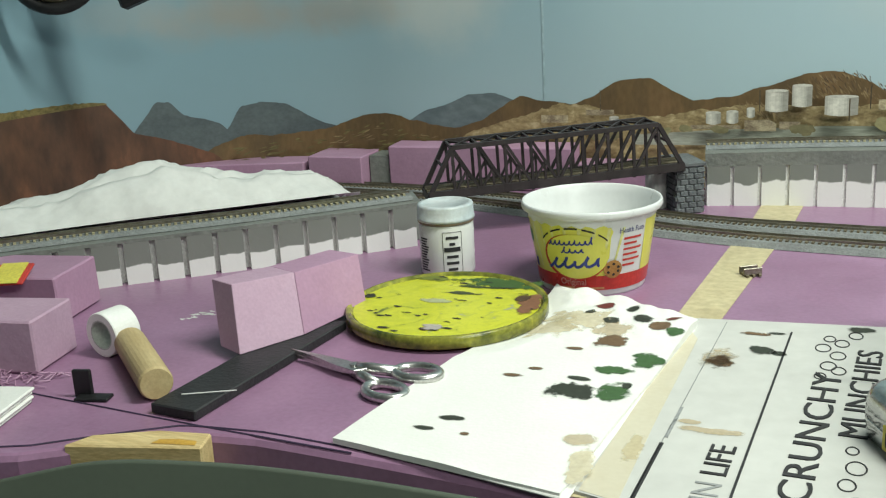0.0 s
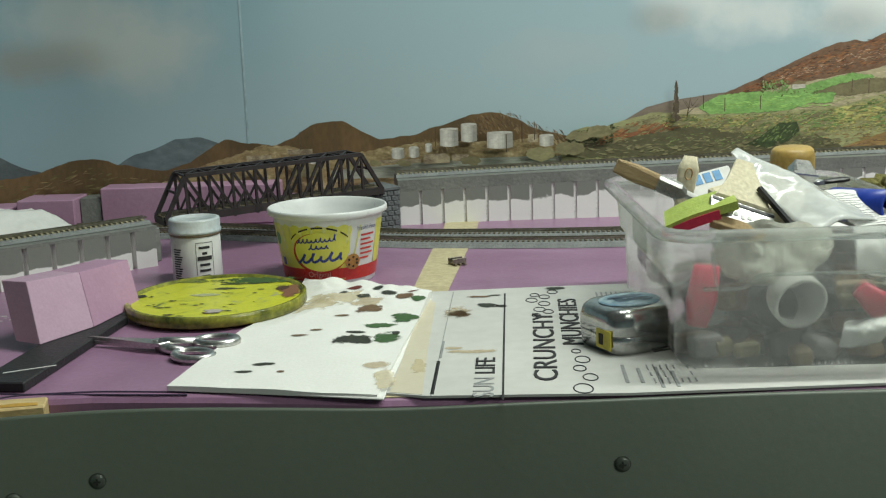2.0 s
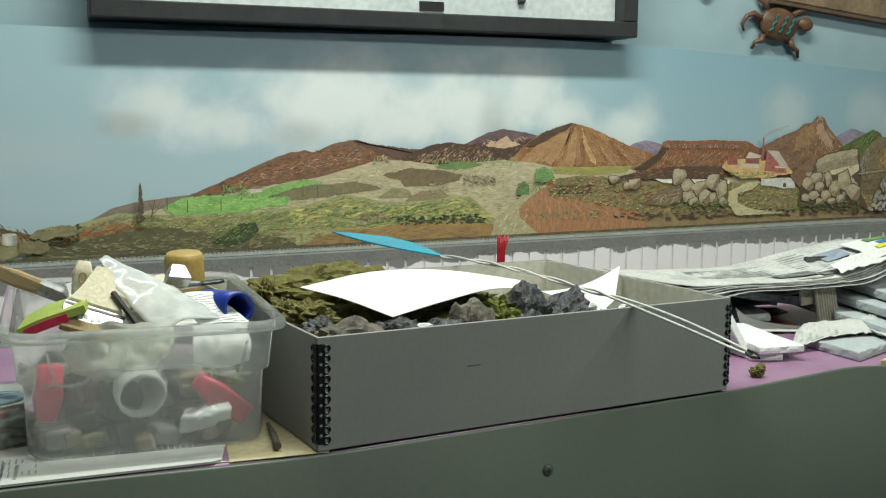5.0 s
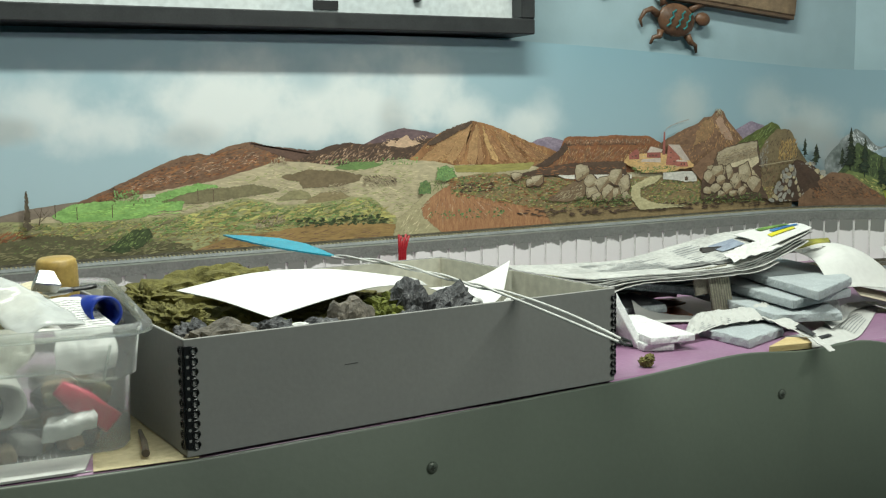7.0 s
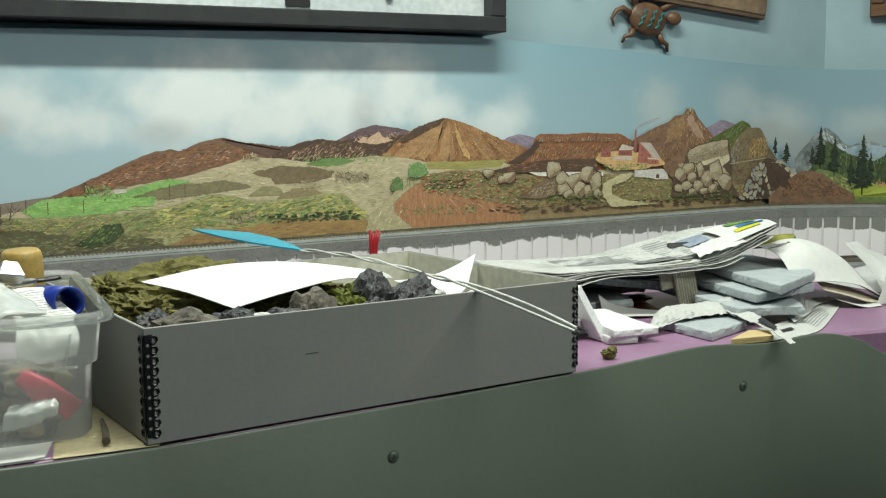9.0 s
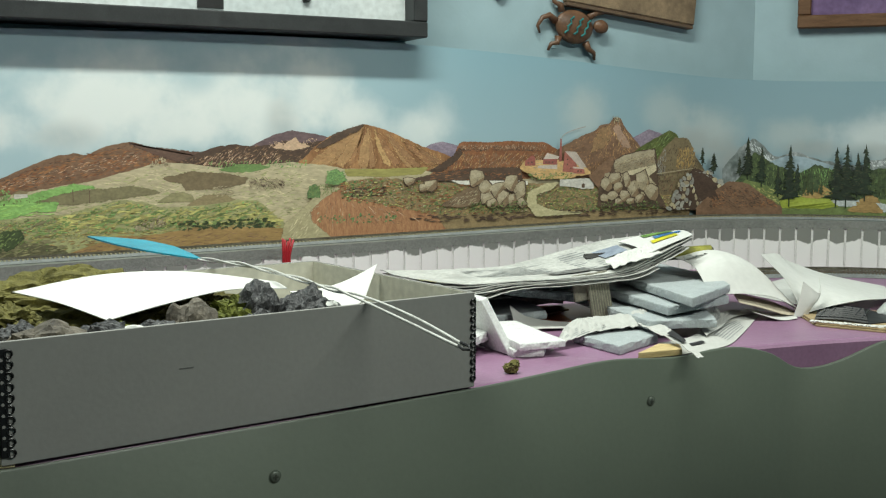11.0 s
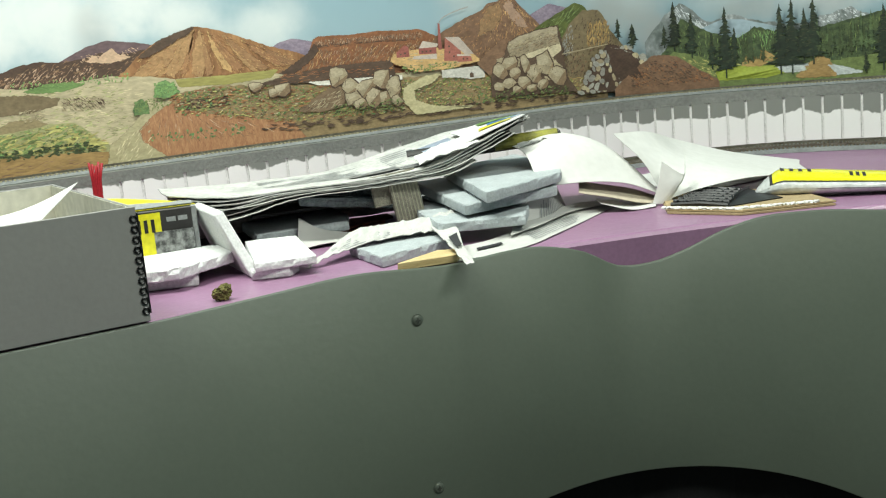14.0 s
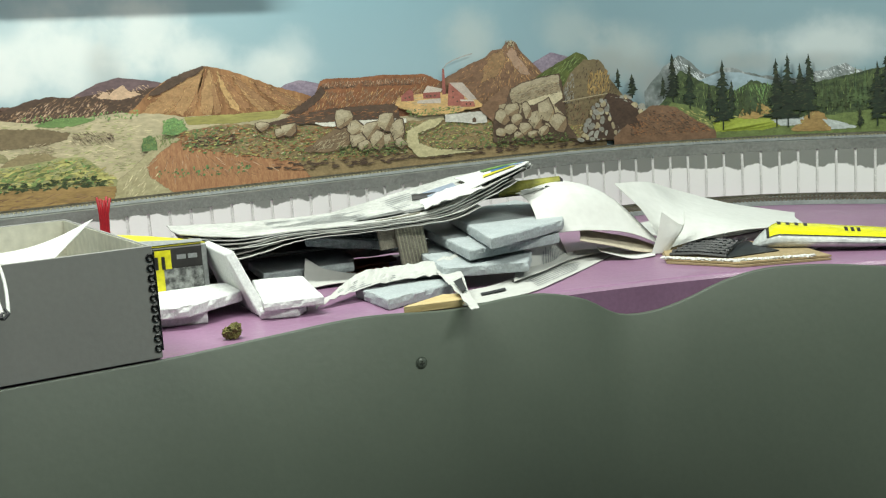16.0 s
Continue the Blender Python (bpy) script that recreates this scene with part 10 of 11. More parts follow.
# coloured page at the tip
tip = [[(1.196, 1.050, .0800), (1.225, 1.046, .0905), (1.258, 1.042, .1015)], [(1.215, 1.095, .0845), (1.250, 1.095, .0925), (1.288, 1.090, .1005)], [(1.222, 1.14, .0860), (1.262, 1.135, .0935), (1.303, 1.122, .0985)]]
page = thing("magazine", "open magazine page printed blue, yellow and green on the newspapers", "magazine")
part("page", spread_sheet(tip, 14, 12, .0008), WHITE, page)
part("picture", print_block(tip, .30, .80, .30, .46, .0012), YELLOW, page, "yellow printed area")
part("picture", print_block(tip, .45, .92, .50, .66, .0012), surface("blue_print", (.06, .25, .55), (.03, .13, .35), 40, .4), page, "blue printed area")
part("picture", print_block(tip, .35, .85, .74, .92, .0012), surface("green_print", (.20, .36, .08), (.09, .2, .04), 60, .4), page, "green printed area")
torn = [[(1.150, 1.047, .0655), (1.18, 1.041, .0735), (1.212, 1.039, .0810)], [(1.155, 1.075, .0705), (1.185, 1.075, .0800), (1.215, 1.075, .0870)]]
solo("torn_paper", spread_sheet(torn, 18, 8, .0006, .0045, 110, 5), PAPER, "torn and crumpled scrap of white paper on newspapers", "paper")

# ---- what lies under the newspapers ----
# two added sheets close the heap's back and end to keep its inside dark
solo("newspaper_page", spread_sheet([[(.945, 1.205, .0010), (1.02, 1.215, .0010), (1.10, 1.218, .0010), (1.185, 1.205, .0010)], [(.935, 1.172, .0500), (1.02, 1.178, .0490), (1.10, 1.182, .0500), (1.180, 1.178, .0600)]], 24, 8, .0006, .003, 50, 3), OLDNEWS, "newsprint sheet added behind the heap to block light", "newspaper")
solo("newspaper_page", spread_sheet([[(.938, 1.085, .0010), (.940, 1.125, .0010), (.942, 1.180, .0010)], [(.935, 1.080, .0400), (.938, 1.125, .0440), (.940, 1.170, .0490)]], 12, 8, .0006, .003, 50, 4), OLDNEWS, "newsprint sheet added at the heap's end to block light", "newspaper")
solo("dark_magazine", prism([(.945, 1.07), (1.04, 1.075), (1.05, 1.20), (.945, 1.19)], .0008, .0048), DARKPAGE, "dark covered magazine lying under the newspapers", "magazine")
solo("magazine", join(spread_sheet([[(.985, 1.10, .0010), (1.06, 1.095, .0010), (1.125, 1.09, .0010)], [(.99, 1.19, .0010), (1.08, 1.21, .0010), (1.160, 1.20, .0010)]], 6, 4, .004)), ORANGE, "orange covered magazine under the newspapers", "magazine")
solo("thin_board", prism([(1.03, 1.085), (1.148, 1.135), (1.152, 1.165), (1.03, 1.15)], .0052, .0072), REDB, "thin reddish brown board on the magazine", "board")
foam_slab([(.992, 1.082), (1.085, 1.086), (1.100, 1.135), (1.10, 1.20), (.998, 1.18)], level(.0075), .0095, FOAMB, "blue-grey foam slab under the newspapers", seed=11, chip=.002)
foam_slab([(1.045, 1.115), (1.155, 1.105), (1.165, 1.125), (1.05, 1.14)], plane3((1.045, 1.115, .034), (1.155, 1.105, .0175), (1.05, 1.14, .034)), .009, FOAMB_EDGE, "narrow strip of grey foam propped under newspapers", "foam_strip", seed=12)
foam_slab([(1.055, 1.155), (1.175, 1.15), (1.18, 1.18), (1.06, 1.185)], plane3((1.055, 1.155, .037), (1.175, 1.15, .025), (1.06, 1.185, .037)), .008, FOAMB_EDGE, "strip of grey foam under the newspapers", "foam_strip", seed=13)
solo("page", spread_sheet([[(1.022, 1.050, .0016), (1.055, 1.052, .0035), (1.10, 1.045, .0020), (1.145, 1.04, .0014)], [(1.035, 1.085, .0265), (1.058, 1.085, .0120), (1.10, 1.075, .0040), (1.15, 1.06, .0030)]], 20, 8, .0006), NEWSPRINT, "page of newsprint with a curled-up corner", "newspaper")
slat = thing("woven_strip", "grey-brown woven strip standing under the newspapers", "strip")
part("band", moved(block(.030, .0035, .058, .0005), pose(1.140, 1.052, .0045, -8, -6, 3)), BARK, slat)
part("weave", moved(join(*[block(.0012, .0044, .054, 0, 1, (-.0125 + .0036 * k, 0, .002)) for k in range(8)]), pose(1.140, 1.052, .0045, -8, -6, 3)), surface("weave_thread", (.42, .40, .30), (.25, .24, .18), 300, .8), slat, "pale ribs of the weave")
solo("cloth_scrap", moved(block(.026, .003, .030, .0005), pose(1.118, 1.060, .030, -8, -4, 3)), BARK, "grey-brown woven scrap under the newspapers", "strip")
# thin dark panel, level, part-way up inside the heap
solo("board", prism([(1.00, 1.13), (1.20, 1.13), (1.20, 1.185), (1.00, 1.185)], .0262, .0290), DARKPAGE, "thin dark panel under the newspapers", "board")

# ---- blue-grey slabs, fanned over one another ----
foam_slab([(1.053, .985), (1.057, .909), (1.132, .944), (1.158, .99), (1.12, 1.03)], level(.0004), .0092, FOAMB, "blue-grey foam slab on the pink foam", seed=21, chip=.0024)
foam_slab([(1.128, .958), (1.203, .934), (1.233, .985), (1.22, 1.13), (1.16, 1.14)], plane3((1.13, .95, .0125), (1.22, .96, .0125), (1.2, 1.1, .0130)), .0095, FOAMB, "blue-grey foam slab in a fanned pile", seed=22, chip=.0022)
foam_slab([(1.155, .957), (1.262, .982), (1.291, 1.04), (1.27, 1.17), (1.185, 1.165)], plane3((1.16, .95, .0255), (1.262, .98, .0270), (1.2, 1.15, .0270)), .0095, FOAMB, "blue-grey foam slab in a fanned pile", seed=23, chip=.002)
foam_slab([(1.165, .930), (1.271, .990), (1.303, 1.044), (1.325, 1.20), (1.215, 1.150)], plane3((1.165, .93, .0375), (1.30, 1.04, .0385), (1.24, 1.16, .0385)), .0095, FOAMB, "blue-grey foam slab on top of the fanned pile", seed=24, chip=.0018)
foam_slab([(1.17, .99), (1.235, 1.00), (1.25, 1.12), (1.18, 1.13)], level(.0226), .0026, FOAMB_EDGE, "thin grey foam offcut between slabs", "foam_slab", seed=25)
foam_slab([(1.15, .975), (1.20, .965), (1.21, 1.08), (1.16, 1.09)], level(.0096), .0026, FOAMB_EDGE, "thin grey foam offcut under the fanned pile", "foam_slab", seed=26)
# folded newspaper beside the slabs
folded = thing("newspaper_page", "printed newspaper page propped against the foam slabs", "newspaper")
part("sheet", spread_sheet([[(1.215, .968, .0020), (1.258, .992, .0035), (1.30, 1.035, .003)], [(1.225, .985, .0235), (1.268, 1.012, .0255), (1.302, 1.060, .0260)]], 14, 8), NEWSPRINT, folded)
part("text_line", printed_lines([[(1.215, .966, .0020), (1.258, .990, .0035), (1.30, 1.033, .003)], [(1.225, .983, .0235), (1.268, 1.010, .0255), (1.302, 1.058, .0260)]], .30, .92, .2, .85, 13, False, .4, 8), GREY_INK, folded)

# ---- crumpled newspaper strip and loose sheets in front ----
strip_rows = [[(1.006, .954, .0015), (1.055, .966, .0115), (1.095, .972, .0125), (1.135, .972, .0130), (1.160, .985, .0135)],
              [(1.008, .958, .0035), (1.058, .985, .0190), (1.098, .998, .0200), (1.138, 1.000, .0215), (1.166, 1.010, .0225)],
              [(1.014, .962, .0030), (1.066, 1.010, .0165), (1.105, 1.028, .0155), (1.145, 1.028, .0165), (1.173, 1.034, .0180)]]
crumpled = thing("newspaper_strip", "crumpled strip of newspaper lying over foam slabs", "newspaper")
part("strip", spread_sheet(strip_rows, 40, 12, .0006, .0045, 95, 2.0), NEWSPRINT, crumpled)
tail_rows = [[(1.128, .975, .0165), (1.120, .930, .0130), (1.111, .885, .0110), (1.108, .852, .0035)], [(1.152, .985, .0170), (1.138, .935, .0170), (1.122, .890, .0130), (1.116, .853, .0035)]]
part("tail", spread_sheet(tail_rows, 26, 6, .0006, .0030, 120, 4.0), NEWSPRINT, crumpled)
part("text_line", printed_lines(strip_rows, .12, .5, .05, .4, 5, True, .4, 12), GREY_INK, crumpled)
part("printed_photo", print_block(tail_rows, .45, .72, .2, .8, .0034), INK, crumpled, "black printed block")
loose_rows = [[(1.112, .884, .0008), (1.150, .888, .0008), (1.190, .900, .0012), (1.245, .940, .0012), (1.345, 1.022, .0010)], [(1.125, .935, .0022), (1.165, .94, .0030), (1.20, .958, .0040), (1.265, 1.005, .0042), (1.355, 1.040, .0020)]]
loose = thing("newspaper_sheet", "printed newspaper sheet lying on the pink foam", "newspaper")
part("sheet", spread_sheet(loose_rows, 26, 8, .0005, .0010, 60, 1.0), NEWSPRINT, loose)
part("text_line", printed_lines(loose_rows, .55, .85, .15, .85, 8, True, .35, 5), GREY_INK, loose)
part("headline_bar", print_block(loose_rows, .16, .34, .40, .55, .0016), INK, loose, "black bar of unreadable headline")
fly_rows = [[(1.185, .930, .0062), (1.235, .962, .0062), (1.29, 1.005, .0062), (1.36, 1.035, .0030)], [(1.21, .975, .0080), (1.255, 1.0, .0090), (1.31, 1.035, .0080), (1.372, 1.050, .0030)]]
solo("newspaper_sheet", spread_sheet(fly_rows, 20, 8, .0005, .0012, 60, 6.0), NEWSPRINT, "folded newspaper sheet lying on the pink foam", "newspaper")
solo("wood_wedge", prism([(1.062, .886), (1.113, .882), (1.128, .905), (1.108, .914)], .0004, .007, .0006), PINE, "pale pine wedge on the pink foam", "wood")

# ---- rolled magazine behind the slabs ----
roll = thing("rolled_magazine", "rolled-up yellow and black magazine behind the newspapers", "magazine")
def roll_at(off, r):
    return tube([(1.17 + .15 * k / 8, 1.135 - .055 * k / 8, .066 + .0085 * k / 8 + off) for k in range(9)], r, 16)
part("cover", roll_at(0, .0075), DARKPAGE, roll)
part("print", moved(tube([(1.255 + .062 * k / 6, 1.1015 - .0225 * k / 6, .0715 + .0036 * k / 6) for k in range(7)], .0074, 16), Matrix.Translation((0, -.0012, .0006))), surface("olive_print", (.32, .31, .05), (.12, .12, .03), 60, .35), roll, "yellow printed band")
part("core", moved(turned([(.0001, 0), (.0052, 0), (.0052, .001), (.0001, .001)], 16), pose(1.3205, 1.0795, .0750, 0, 88, -20)), BLACK, roll, "dark hollow end of the roll")
solo("silver_scrap", spread_sheet([[(1.262, 1.06, .072), (1.278, 1.055, .0735), (1.296, 1.058, .0745)], [(1.268, 1.066, .0665), (1.281, 1.066, .068), (1.29, 1.068, .0715)]], 12, 6, .0004, .004, 160, 3), PAPER, "crumpled scrap of shiny white paper on the roll", "paper")

# ---- white arched sheets ----
arch = [[(1.255, 1.005, .0340), (1.305, 1.005, .0330), (1.355, 1.005, .0250), (1.402, 1.005, .0045)],
        [(1.262, 1.045, .0640), (1.310, 1.045, .0740), (1.362, 1.045, .0560), (1.408, 1.030, .0070)],
        [(1.275, 1.120, .0700), (1.320, 1.125, .0760), (1.370, 1.120, .0650), (1.415, 1.085, .0200)]]
solo("paper_sheet", spread_sheet(arch, 26, 18, .0006), PAPER, "white paper sheet arched over the heap", "paper")
under = [[(1.295, 1.000, .0240), (1.330, .998, .0150), (1.365, .998, .0050), (1.395, 1.0, .0015)], [(1.315, 1.035, .0300), (1.345, 1.035, .0230), (1.375, 1.03, .0150), (1.402, 1.02, .0030)]]
solo("paper_sheet", spread_sheet(under, 18, 8, .0006), BEIGE, "beige paper sheet curled under the white one", "paper")
solo("paper_scrap", spread_sheet([[(1.318, 1.0, .010), (1.345, .985, .0015), (1.372, .985, .0012)], [(1.33, 1.03, .010), (1.36, 1.02, .003), (1.39, 1.01, .0022)]], 12, 6, .0005), PAPER, "cream paper offcut lying on the pink foam", "paper")
wide = [[(1.386, .990, .0050), (1.430, .985, .0130), (1.480, .985, .0160), (1.530, .995, .0130), (1.592, 1.020, .0085)],
        [(1.378, 1.010, .0420), (1.425, 1.040, .0440), (1.480, 1.070, .0340), (1.550, 1.075, .0200), (1.615, 1.060, .0090)],
        [(1.358, 1.034, .0735), (1.425, 1.075, .0670), (1.500, 1.130, .0480), (1.575, 1.130, .0250), (1.642, 1.092, .0095)]]
solo("paper_sheet", spread_sheet(wide, 30, 18, .0006), PAPER, "wide white paper sheet rising to a curled corner", "paper")
solo("paper_sheet", spread_sheet([[(1.45, 1.03, .0012), (1.55, 1.05, .0012), (1.646, 1.09, .0012)], [(1.46, 1.2, .0012), (1.55, 1.23, .0012), (1.648, 1.27, .0012)]], 8, 6, .0005), PAPER, "white paper sheet flat on the pink foam", "paper")
solo("paper_flap", spread_sheet([[(1.374, .994, .0020), (1.381, .992, .0230), (1.387, .993, .0440)], [(1.384, .990, .0020), (1.400, .984, .0200), (1.407, .985, .0290)], [(1.392, .989, .0030), (1.411, .990, .0280), (1.417, .996, .0465)]], 14, 8, .0006), PAPER, "narrow folded paper flap standing upright", "paper")

# ---- black mesh on cardboard ----
card = thing("mesh_sample", "black ridged plastic mesh glued on a cardboard sheet", "mesh sample")
CARD = [(1.356, .941), (1.392, .877), (1.478, .852), (1.500, .93), (1.462, 1.03), (1.39, 1.0)]
part("cardboard", prism(CARD, .0004, .0022), CORRUGATE, card)
part("cardboard", prism([(x + .0025, y + .002) for x, y in CARD], .0028, .0044), CORRUGATE, card)
for k in range(30):
    far = k >= 15
    part("glue_crumb", moved(lump(.0035, .0028, .0016, 70 + k, .5, 2, 2.2), Matrix.Translation((1.358 + (.07 if far else .038) * (k % 15) / 14 + (.036 if far else 0), .949 - (.028 if far else .062) * (k % 15) / 14 - (.06 if far else 0), .0052))), PLASTER, card, "white crumbly glue" if k == 0 else "")
ax, ay = Vector((.038, -.062, 0)).normalized(), Vector((.085, .060, 0)).normalized()
base = Vector((1.372, .958, .0046))
part("backing", prism([(1.372, .956), (1.402, .905), (1.462, .905), (1.482, .985), (1.462, 1.022), (1.44, 1.020)], .0045, .0056), BLACK, card)
for k in range(13):
    a = base + ay * (.0072 * k) + Vector((0, 0, .0012 + (.002 if k % 2 else 0)))
    b = a + ax * (.058 - .0012 * k)
    part("ridge", tube([a, a.lerp(b, .5) + Vector((0, 0, .0015)), b], .0021, 6), BLACK, card)
part("cross_rib", join(*[beam(base + ax * (.005 + .009 * j) + Vector((0, 0, .0036)), base + ax * (.005 + .009 * j) + ay * .088 + Vector((0, 0, .0046)), .0016, .0016) for j in range(6)]), BLACK, card)

# ---- yellow film bag ----
bag = thing("film_bag", "yellow printed plastic bag with a milky underside lying on the foam", "bag")
AX0, AX1 = Vector((1.470, .955, 0)), Vector((1.680, .795, 0))
side = (AX1 - AX0).cross(Vector((0, 0, 1))).normalized()


def bag_at(u, a, grow=1.0):
    w = .031 * min(1.0, (u / .10 + .06) ** .6) * grow
    h = (.0165 - .008 * min(1.0, u * 1.6)) * min(1.0, (u / .10 + .10) ** .7) * grow
    c = AX0.lerp(AX1, u) + Vector((0, 0, .72 * h + .0008))
    r = 1 + .05 * noise.noise((u * 14, a * 1.5, 2.0))
    return c + side * (w * math.cos(a) * r) + Vector((0, 0, h * math.sin(a) * (r if math.sin(a) > 0 else .72)))


def bag_skin(u0, u1, a0, a1, grow=1.0, nu=40, na=18):
    bm = bmesh.new()
    grid = [[bm.verts.new(bag_at(u0 + (u1 - u0) * i / nu, a0 + (a1 - a0) * j / na, grow)) for j in range(na + 1)] for i in range(nu + 1)]
    for a, b in zip(grid, grid[1:]):
        for k in range(na):
            bm.faces.new((a[k], b[k], b[k + 1], a[k + 1]))
    return bm


part("underside", bag_skin(0, 1, 0, 2 * math.pi, .985, 40, 40), FILM, bag, "milky white film", smooth=True)
part("printed_front", bag_skin(.05, 1, radians(28), radians(172), 1.0), YELLOWG, bag, "glossy yellow film", smooth=True)
part("seal", bag_skin(.0, .050, radians(15), radians(178), 1.012, 8, 18), FILM, bag, "crumpled clear end of the bag", smooth=True)
part("edge_line", bag_skin(.048, .060, radians(26), radians(174), 1.010, 3, 18), DARKPAGE, bag, "dark line round the printed end", smooth=True)
for k in range(4):
    part("print_bar", bag_skin(.09 + .032 * k, .104 + .032 * k, radians(70), radians(112), 1.006, 3, 8), DARKPAGE, bag, smooth=True)
for k in range(3):
    part("print_bar", bag_skin(.33 + .022 * k, .342 + .022 * k, radians(52), radians(76), 1.006, 3, 6), DARKPAGE, bag, smooth=True)
part("edge_line", bag_skin(.05, 1, radians(24), radians(28), 1.003, 40, 3), DARKPAGE, bag, "dark line along the printed edge", smooth=True)
part("seam", bag_skin(.30, 1, radians(-8), radians(-3), 1.006, 40, 3), GREY_INK, bag, smooth=True)

# small dark scraps on the far foam
for x, y, w, d in ((1.83, 1.353, .005, .006), (1.842, 1.327, .006, .004)):
    solo("black_scrap", block(w, d, .005, .0006), BLACK, "small black plastic scrap on the pink foam", "scrap", pose(x, y, .0003, 0, 0, 20))
solo("dark_bar", block(.075, .014, .006, .001), surface("purple_black", (.05, .035, .05), (.03, .02, .03), 60, .5), "dark plastic bar on the pink foam", "bar", pose(1.870, 1.140, .0003, 0, 0, -25))

# ---- fascia screws ----
SCREW = surface("painted_screw", (.15, .17, .14), (.11, .13, .105), 200, .35, metal=.2)
RECESS = surface("screw_recess", (.055, .062, .05), (.04, .045, .036), 200, .6)
def slope(x):
    return math.degrees(math.atan2(front(x + .01) - front(x - .01), .02))


for x, z in ((-.116, -.048), (-.068, -.040), (.244, -.040), (.672, -.040), (1.071, -.040), (1.076, -.185)):
    screw = thing("screw", "small grey cross-head screw in the fascia", "screw", pose(x, front(x) - .0001, z, 90, 0, slope(x)), "fascia screws")
    part("head", turned([(.0046, 0), (.0044, .0008), (.0030, .0015), (.0001, .0018)], 20), SCREW, screw, smooth=True)
    part("recess", join(block(.0042, .0011, .0004, 0, 1, (0, 0, .00172)), block(.0011, .0042, .0004, 0, 1, (0, 0, .00174))), RECESS, screw, "dark cross recess")
    part("washer", turned([(.0052, 0), (.0052, .0003), (.0045, .0004)], 20), FASCIA, screw)

# black sheet added behind the arched cut-out for the darkness under the layout
bm = bmesh.new()
XS = [.70 + .02 * k for k in range(56)]
grid = [[bm.verts.new((x, front(x) + .03 + .004 * math.sin(x * 60), z)) for z in (-.06, -.2, -.35, -.52)] for x in XS]
for a, b in zip(grid, grid[1:]):
    for k in range(3):
        bm.faces.new((a[k], b[k], b[k + 1], a[k + 1]))
solo("cutout_dark", bm, surface("cutout_dark", (.008, .008, .009), (.005, .005, .006), 60, .95, bump=.3, bscale=400), "added black sheet for the darkness behind the fascia's arched cut-out", "cloth", kind="structure")

# ---- things on the wall above the backdrop ----
PANELW = surface("off_white_board", (.62, .66, .66), (.52, .57, .58), 9, .7, bump=.1, bscale=160, fine=12)
FRAMEB = surface("black_frame_paint", (.030, .033, .034), (.02, .022, .023), 50, .45)
board = thing("specimen_board", "black-framed white board with small rock specimens hung on the wall", "wall board")
def hung(x0, x1, z0, z1, y0, y1, bevel=0.0):
    return block(x1 - x0, y1 - y0, z1 - z0, bevel, 1, ((x0 + x1) / 2, (y0 + y1) / 2, z0))
part("panel", hung(.372, 1.104, .374, .866, 1.480, 1.523), PANELW, board)
part("frame_bar", hung(.362, 1.113, .355, .377, 1.450, 1.523, .0015), FRAMEB, board, "black lower frame bar")
part("frame_bar", hung(.362, 1.113, .846, .868, 1.450, 1.523, .0015), FRAMEB, board)
part("frame_bar", hung(.362, .384, .3772, .8458, 1.450, 1.523, .0015), FRAMEB, board)
part("frame_bar", hung(1.091, 1.113, .3772, .8458, 1.450, 1.523, .0015), FRAMEB, board)
rnd = random.Random(5)
for k in range(14):
    x, z = .41 + .049 * k + rnd.uniform(-.012, .012), .401 + rnd.uniform(0, .05)
    part("specimen", moved(lump(rnd.uniform(.005, .011), .005, rnd.uniform(.004, .009), 90 + k, .4, 2), Matrix.Translation((x, 1.4775, z))), ROCK if k % 3 else BOARD, board, "small grey rock specimen")
part("tag", hung(.79, .825, .383, .395, 1.478, 1.4798), BLACK, board, "small black tag")

RUST = surface("rust_brown_ceramic", (.17, .085, .045), (.085, .045, .025), 50, .4, bump=.2, bscale=200)
TEAL = surface("teal_glaze", (.05, .25, .24), (.03, .15, .15), 60, .3)
turtle = thing("turtle_ornament", "rust-brown ceramic turtle with teal pattern hung on the wall", "wall ornament", pose(1.405, 1.522, .389, 90, 0, 0) @ Matrix.Rotation(radians(-8), 4, "Z"))
part("shell", moved(lump(.036, .027, .010, 3.1, .05, 3), Matrix.Translation((0, 0, .008))), RUST, turtle, smooth=True)
part("head", moved(lump(.014, .011, .007, 4.1, .08, 3), Matrix.Translation((.051, .010, .008))), RUST, turtle, smooth=True)
part("tail", tube([(-.034, .004, .005), (-.048, .010, .006), (-.060, .004, .006), (-.066, -.010, .005), (-.060, -.020, .004)], .0062, 10, taper=lambda u: 1 - .75 * u), RUST, turtle, smooth=True)
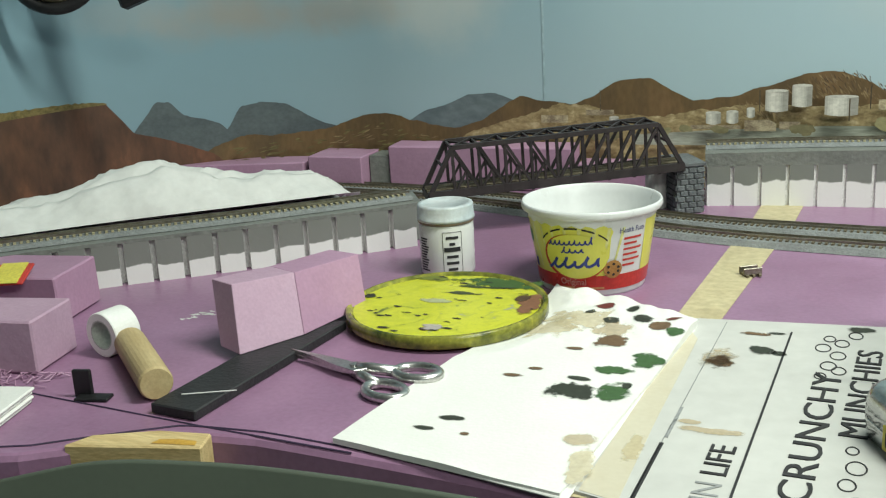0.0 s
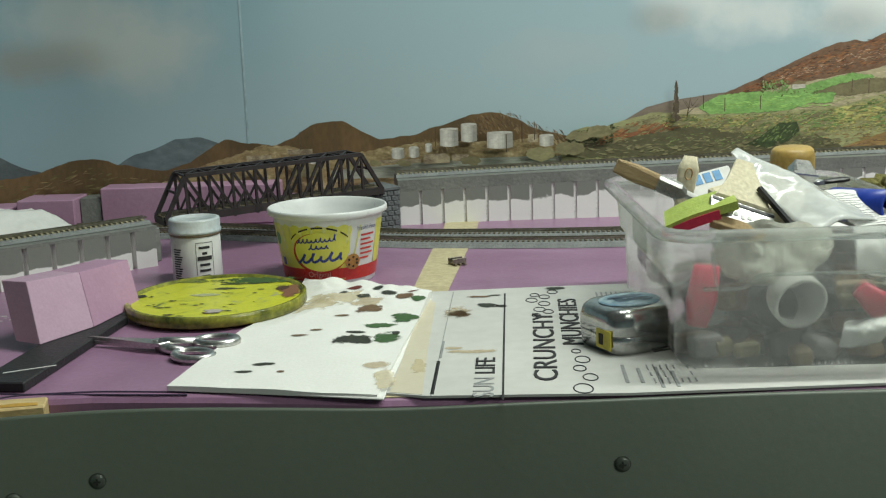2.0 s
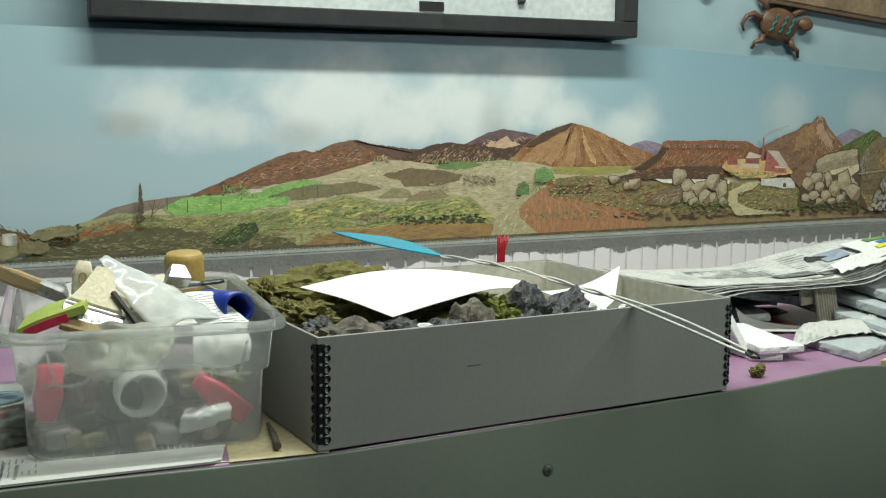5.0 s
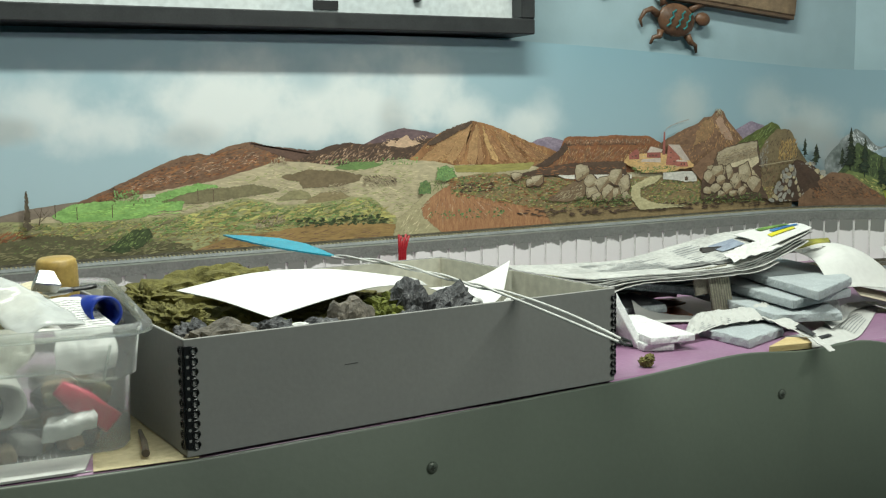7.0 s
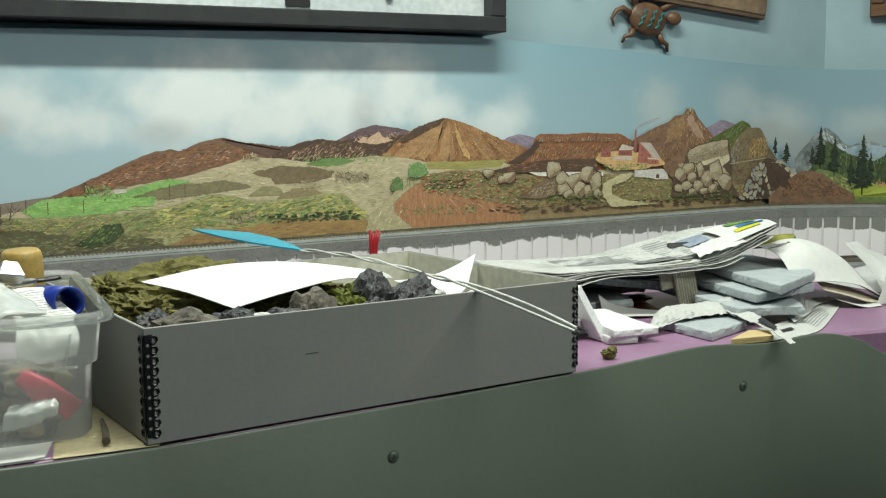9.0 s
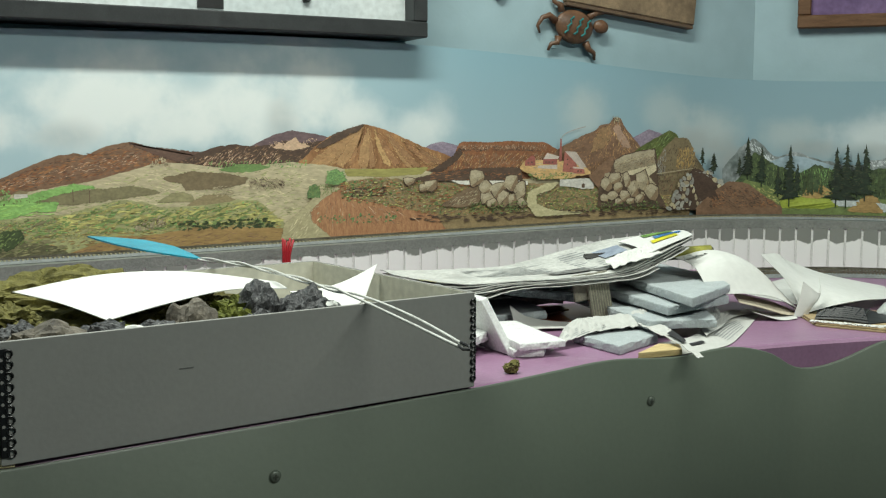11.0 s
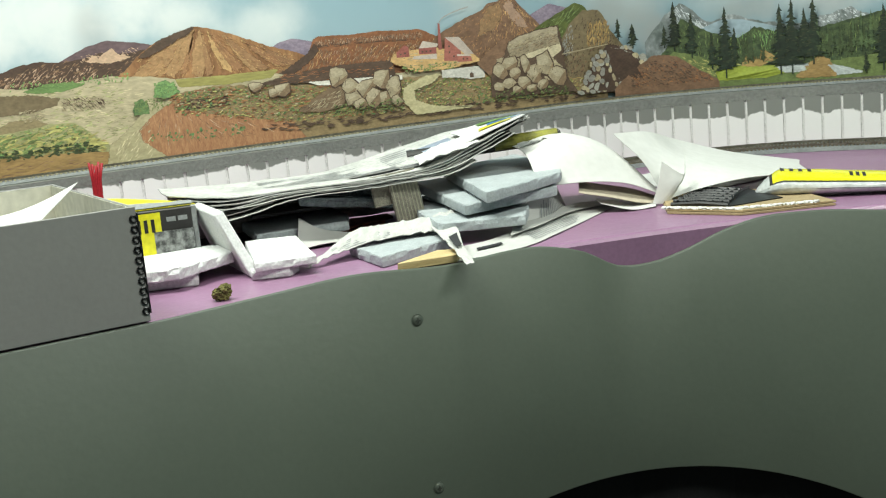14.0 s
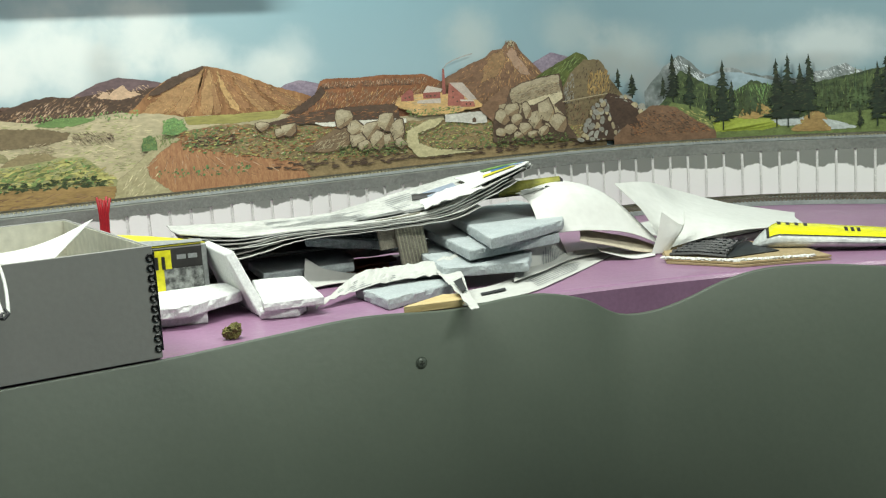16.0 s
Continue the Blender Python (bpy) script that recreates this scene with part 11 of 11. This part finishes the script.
for sx, sy, kx in ((-1, -1, .8), (1, -1, 1), (1, 1, 1.15), (-1, 1, .9)):
    part("leg", tube([(sx * .026, sy * .020, .006), (sx * .034 * kx, sy * .030, .007), (sx * .046 * kx, sy * .033, .005), (sx * .050 * kx, sy * .044, .003)], .0062, 8, taper=lambda u: 1 - .65 * u), RUST, turtle, smooth=True)
for k in range(3):
    x0 = -.022 + .016 * k
    zig = [(x0 + .004 * (j % 2) + .002 * j, -.014 + .0056 * j, .0205 - 9.0 * (x0 + .005) ** 2 - 6 * (-.014 + .0056 * j) ** 2) for j in range(6)]
    part("inlay", tube(zig, .0016, 6), TEAL, turtle, "teal zigzag inlay")
solo("wall_ornament", moved(lump(.016, .022, .007, 6.6, .15, 3), Matrix.Identity(4)), RUST, "small dark brown ornament hung on the wall", "wall ornament", pose(1.272, 1.520, .447, 90, 0, 0), smooth=True)

canvas = thing("canvas_picture", "brown painted canvas hung crooked on the wall", "picture", pose(1.388, 1.5245, .428, 0, 5.8, 0))
part("canvas", block(.258, .016, .20, .002, 1, (.129, -.009, 0)), surface("brown_canvas", (.28, .20, .12), (.13, .09, .055), 18, .7, bump=.3, bscale=400), canvas)
part("edge", block(.256, .014, .006, .001, 1, (.129, -.0085, -.0062)), surface("canvas_edge", (.14, .09, .055), (.09, .06, .04), 40, .8), canvas, "dark folded canvas edge")

picture = thing("framed_picture", "brown wooden picture frame with a purple picture on the corner wall", "picture", pose(1.846, 1.5252 - .051, .402, 0, 0, -45))
WOODF = surface("brown_frame_wood", (.17, .09, .045), (.10, .05, .025), 30, .4, stretch=(1, 6, 6))
part("frame_bar", block(.34, .018, .022, .002, 1, (.17, -.010, 0)), WOODF, picture)
part("frame_bar", block(.34, .018, .022, .002, 1, (.17, -.010, .26)), WOODF, picture)
for x in (.011, .329):
    part("frame_bar", block(.022, .018, .2376, .002, 1, (x, -.010, .0222)), WOODF, picture)
part("print", block(.296, .006, .2376, 0, 1, (.17, -.006, .0222)), surface("purple_print", (.20, .13, .26), (.11, .07, .16), 14, .35), picture, "purple print behind glass")
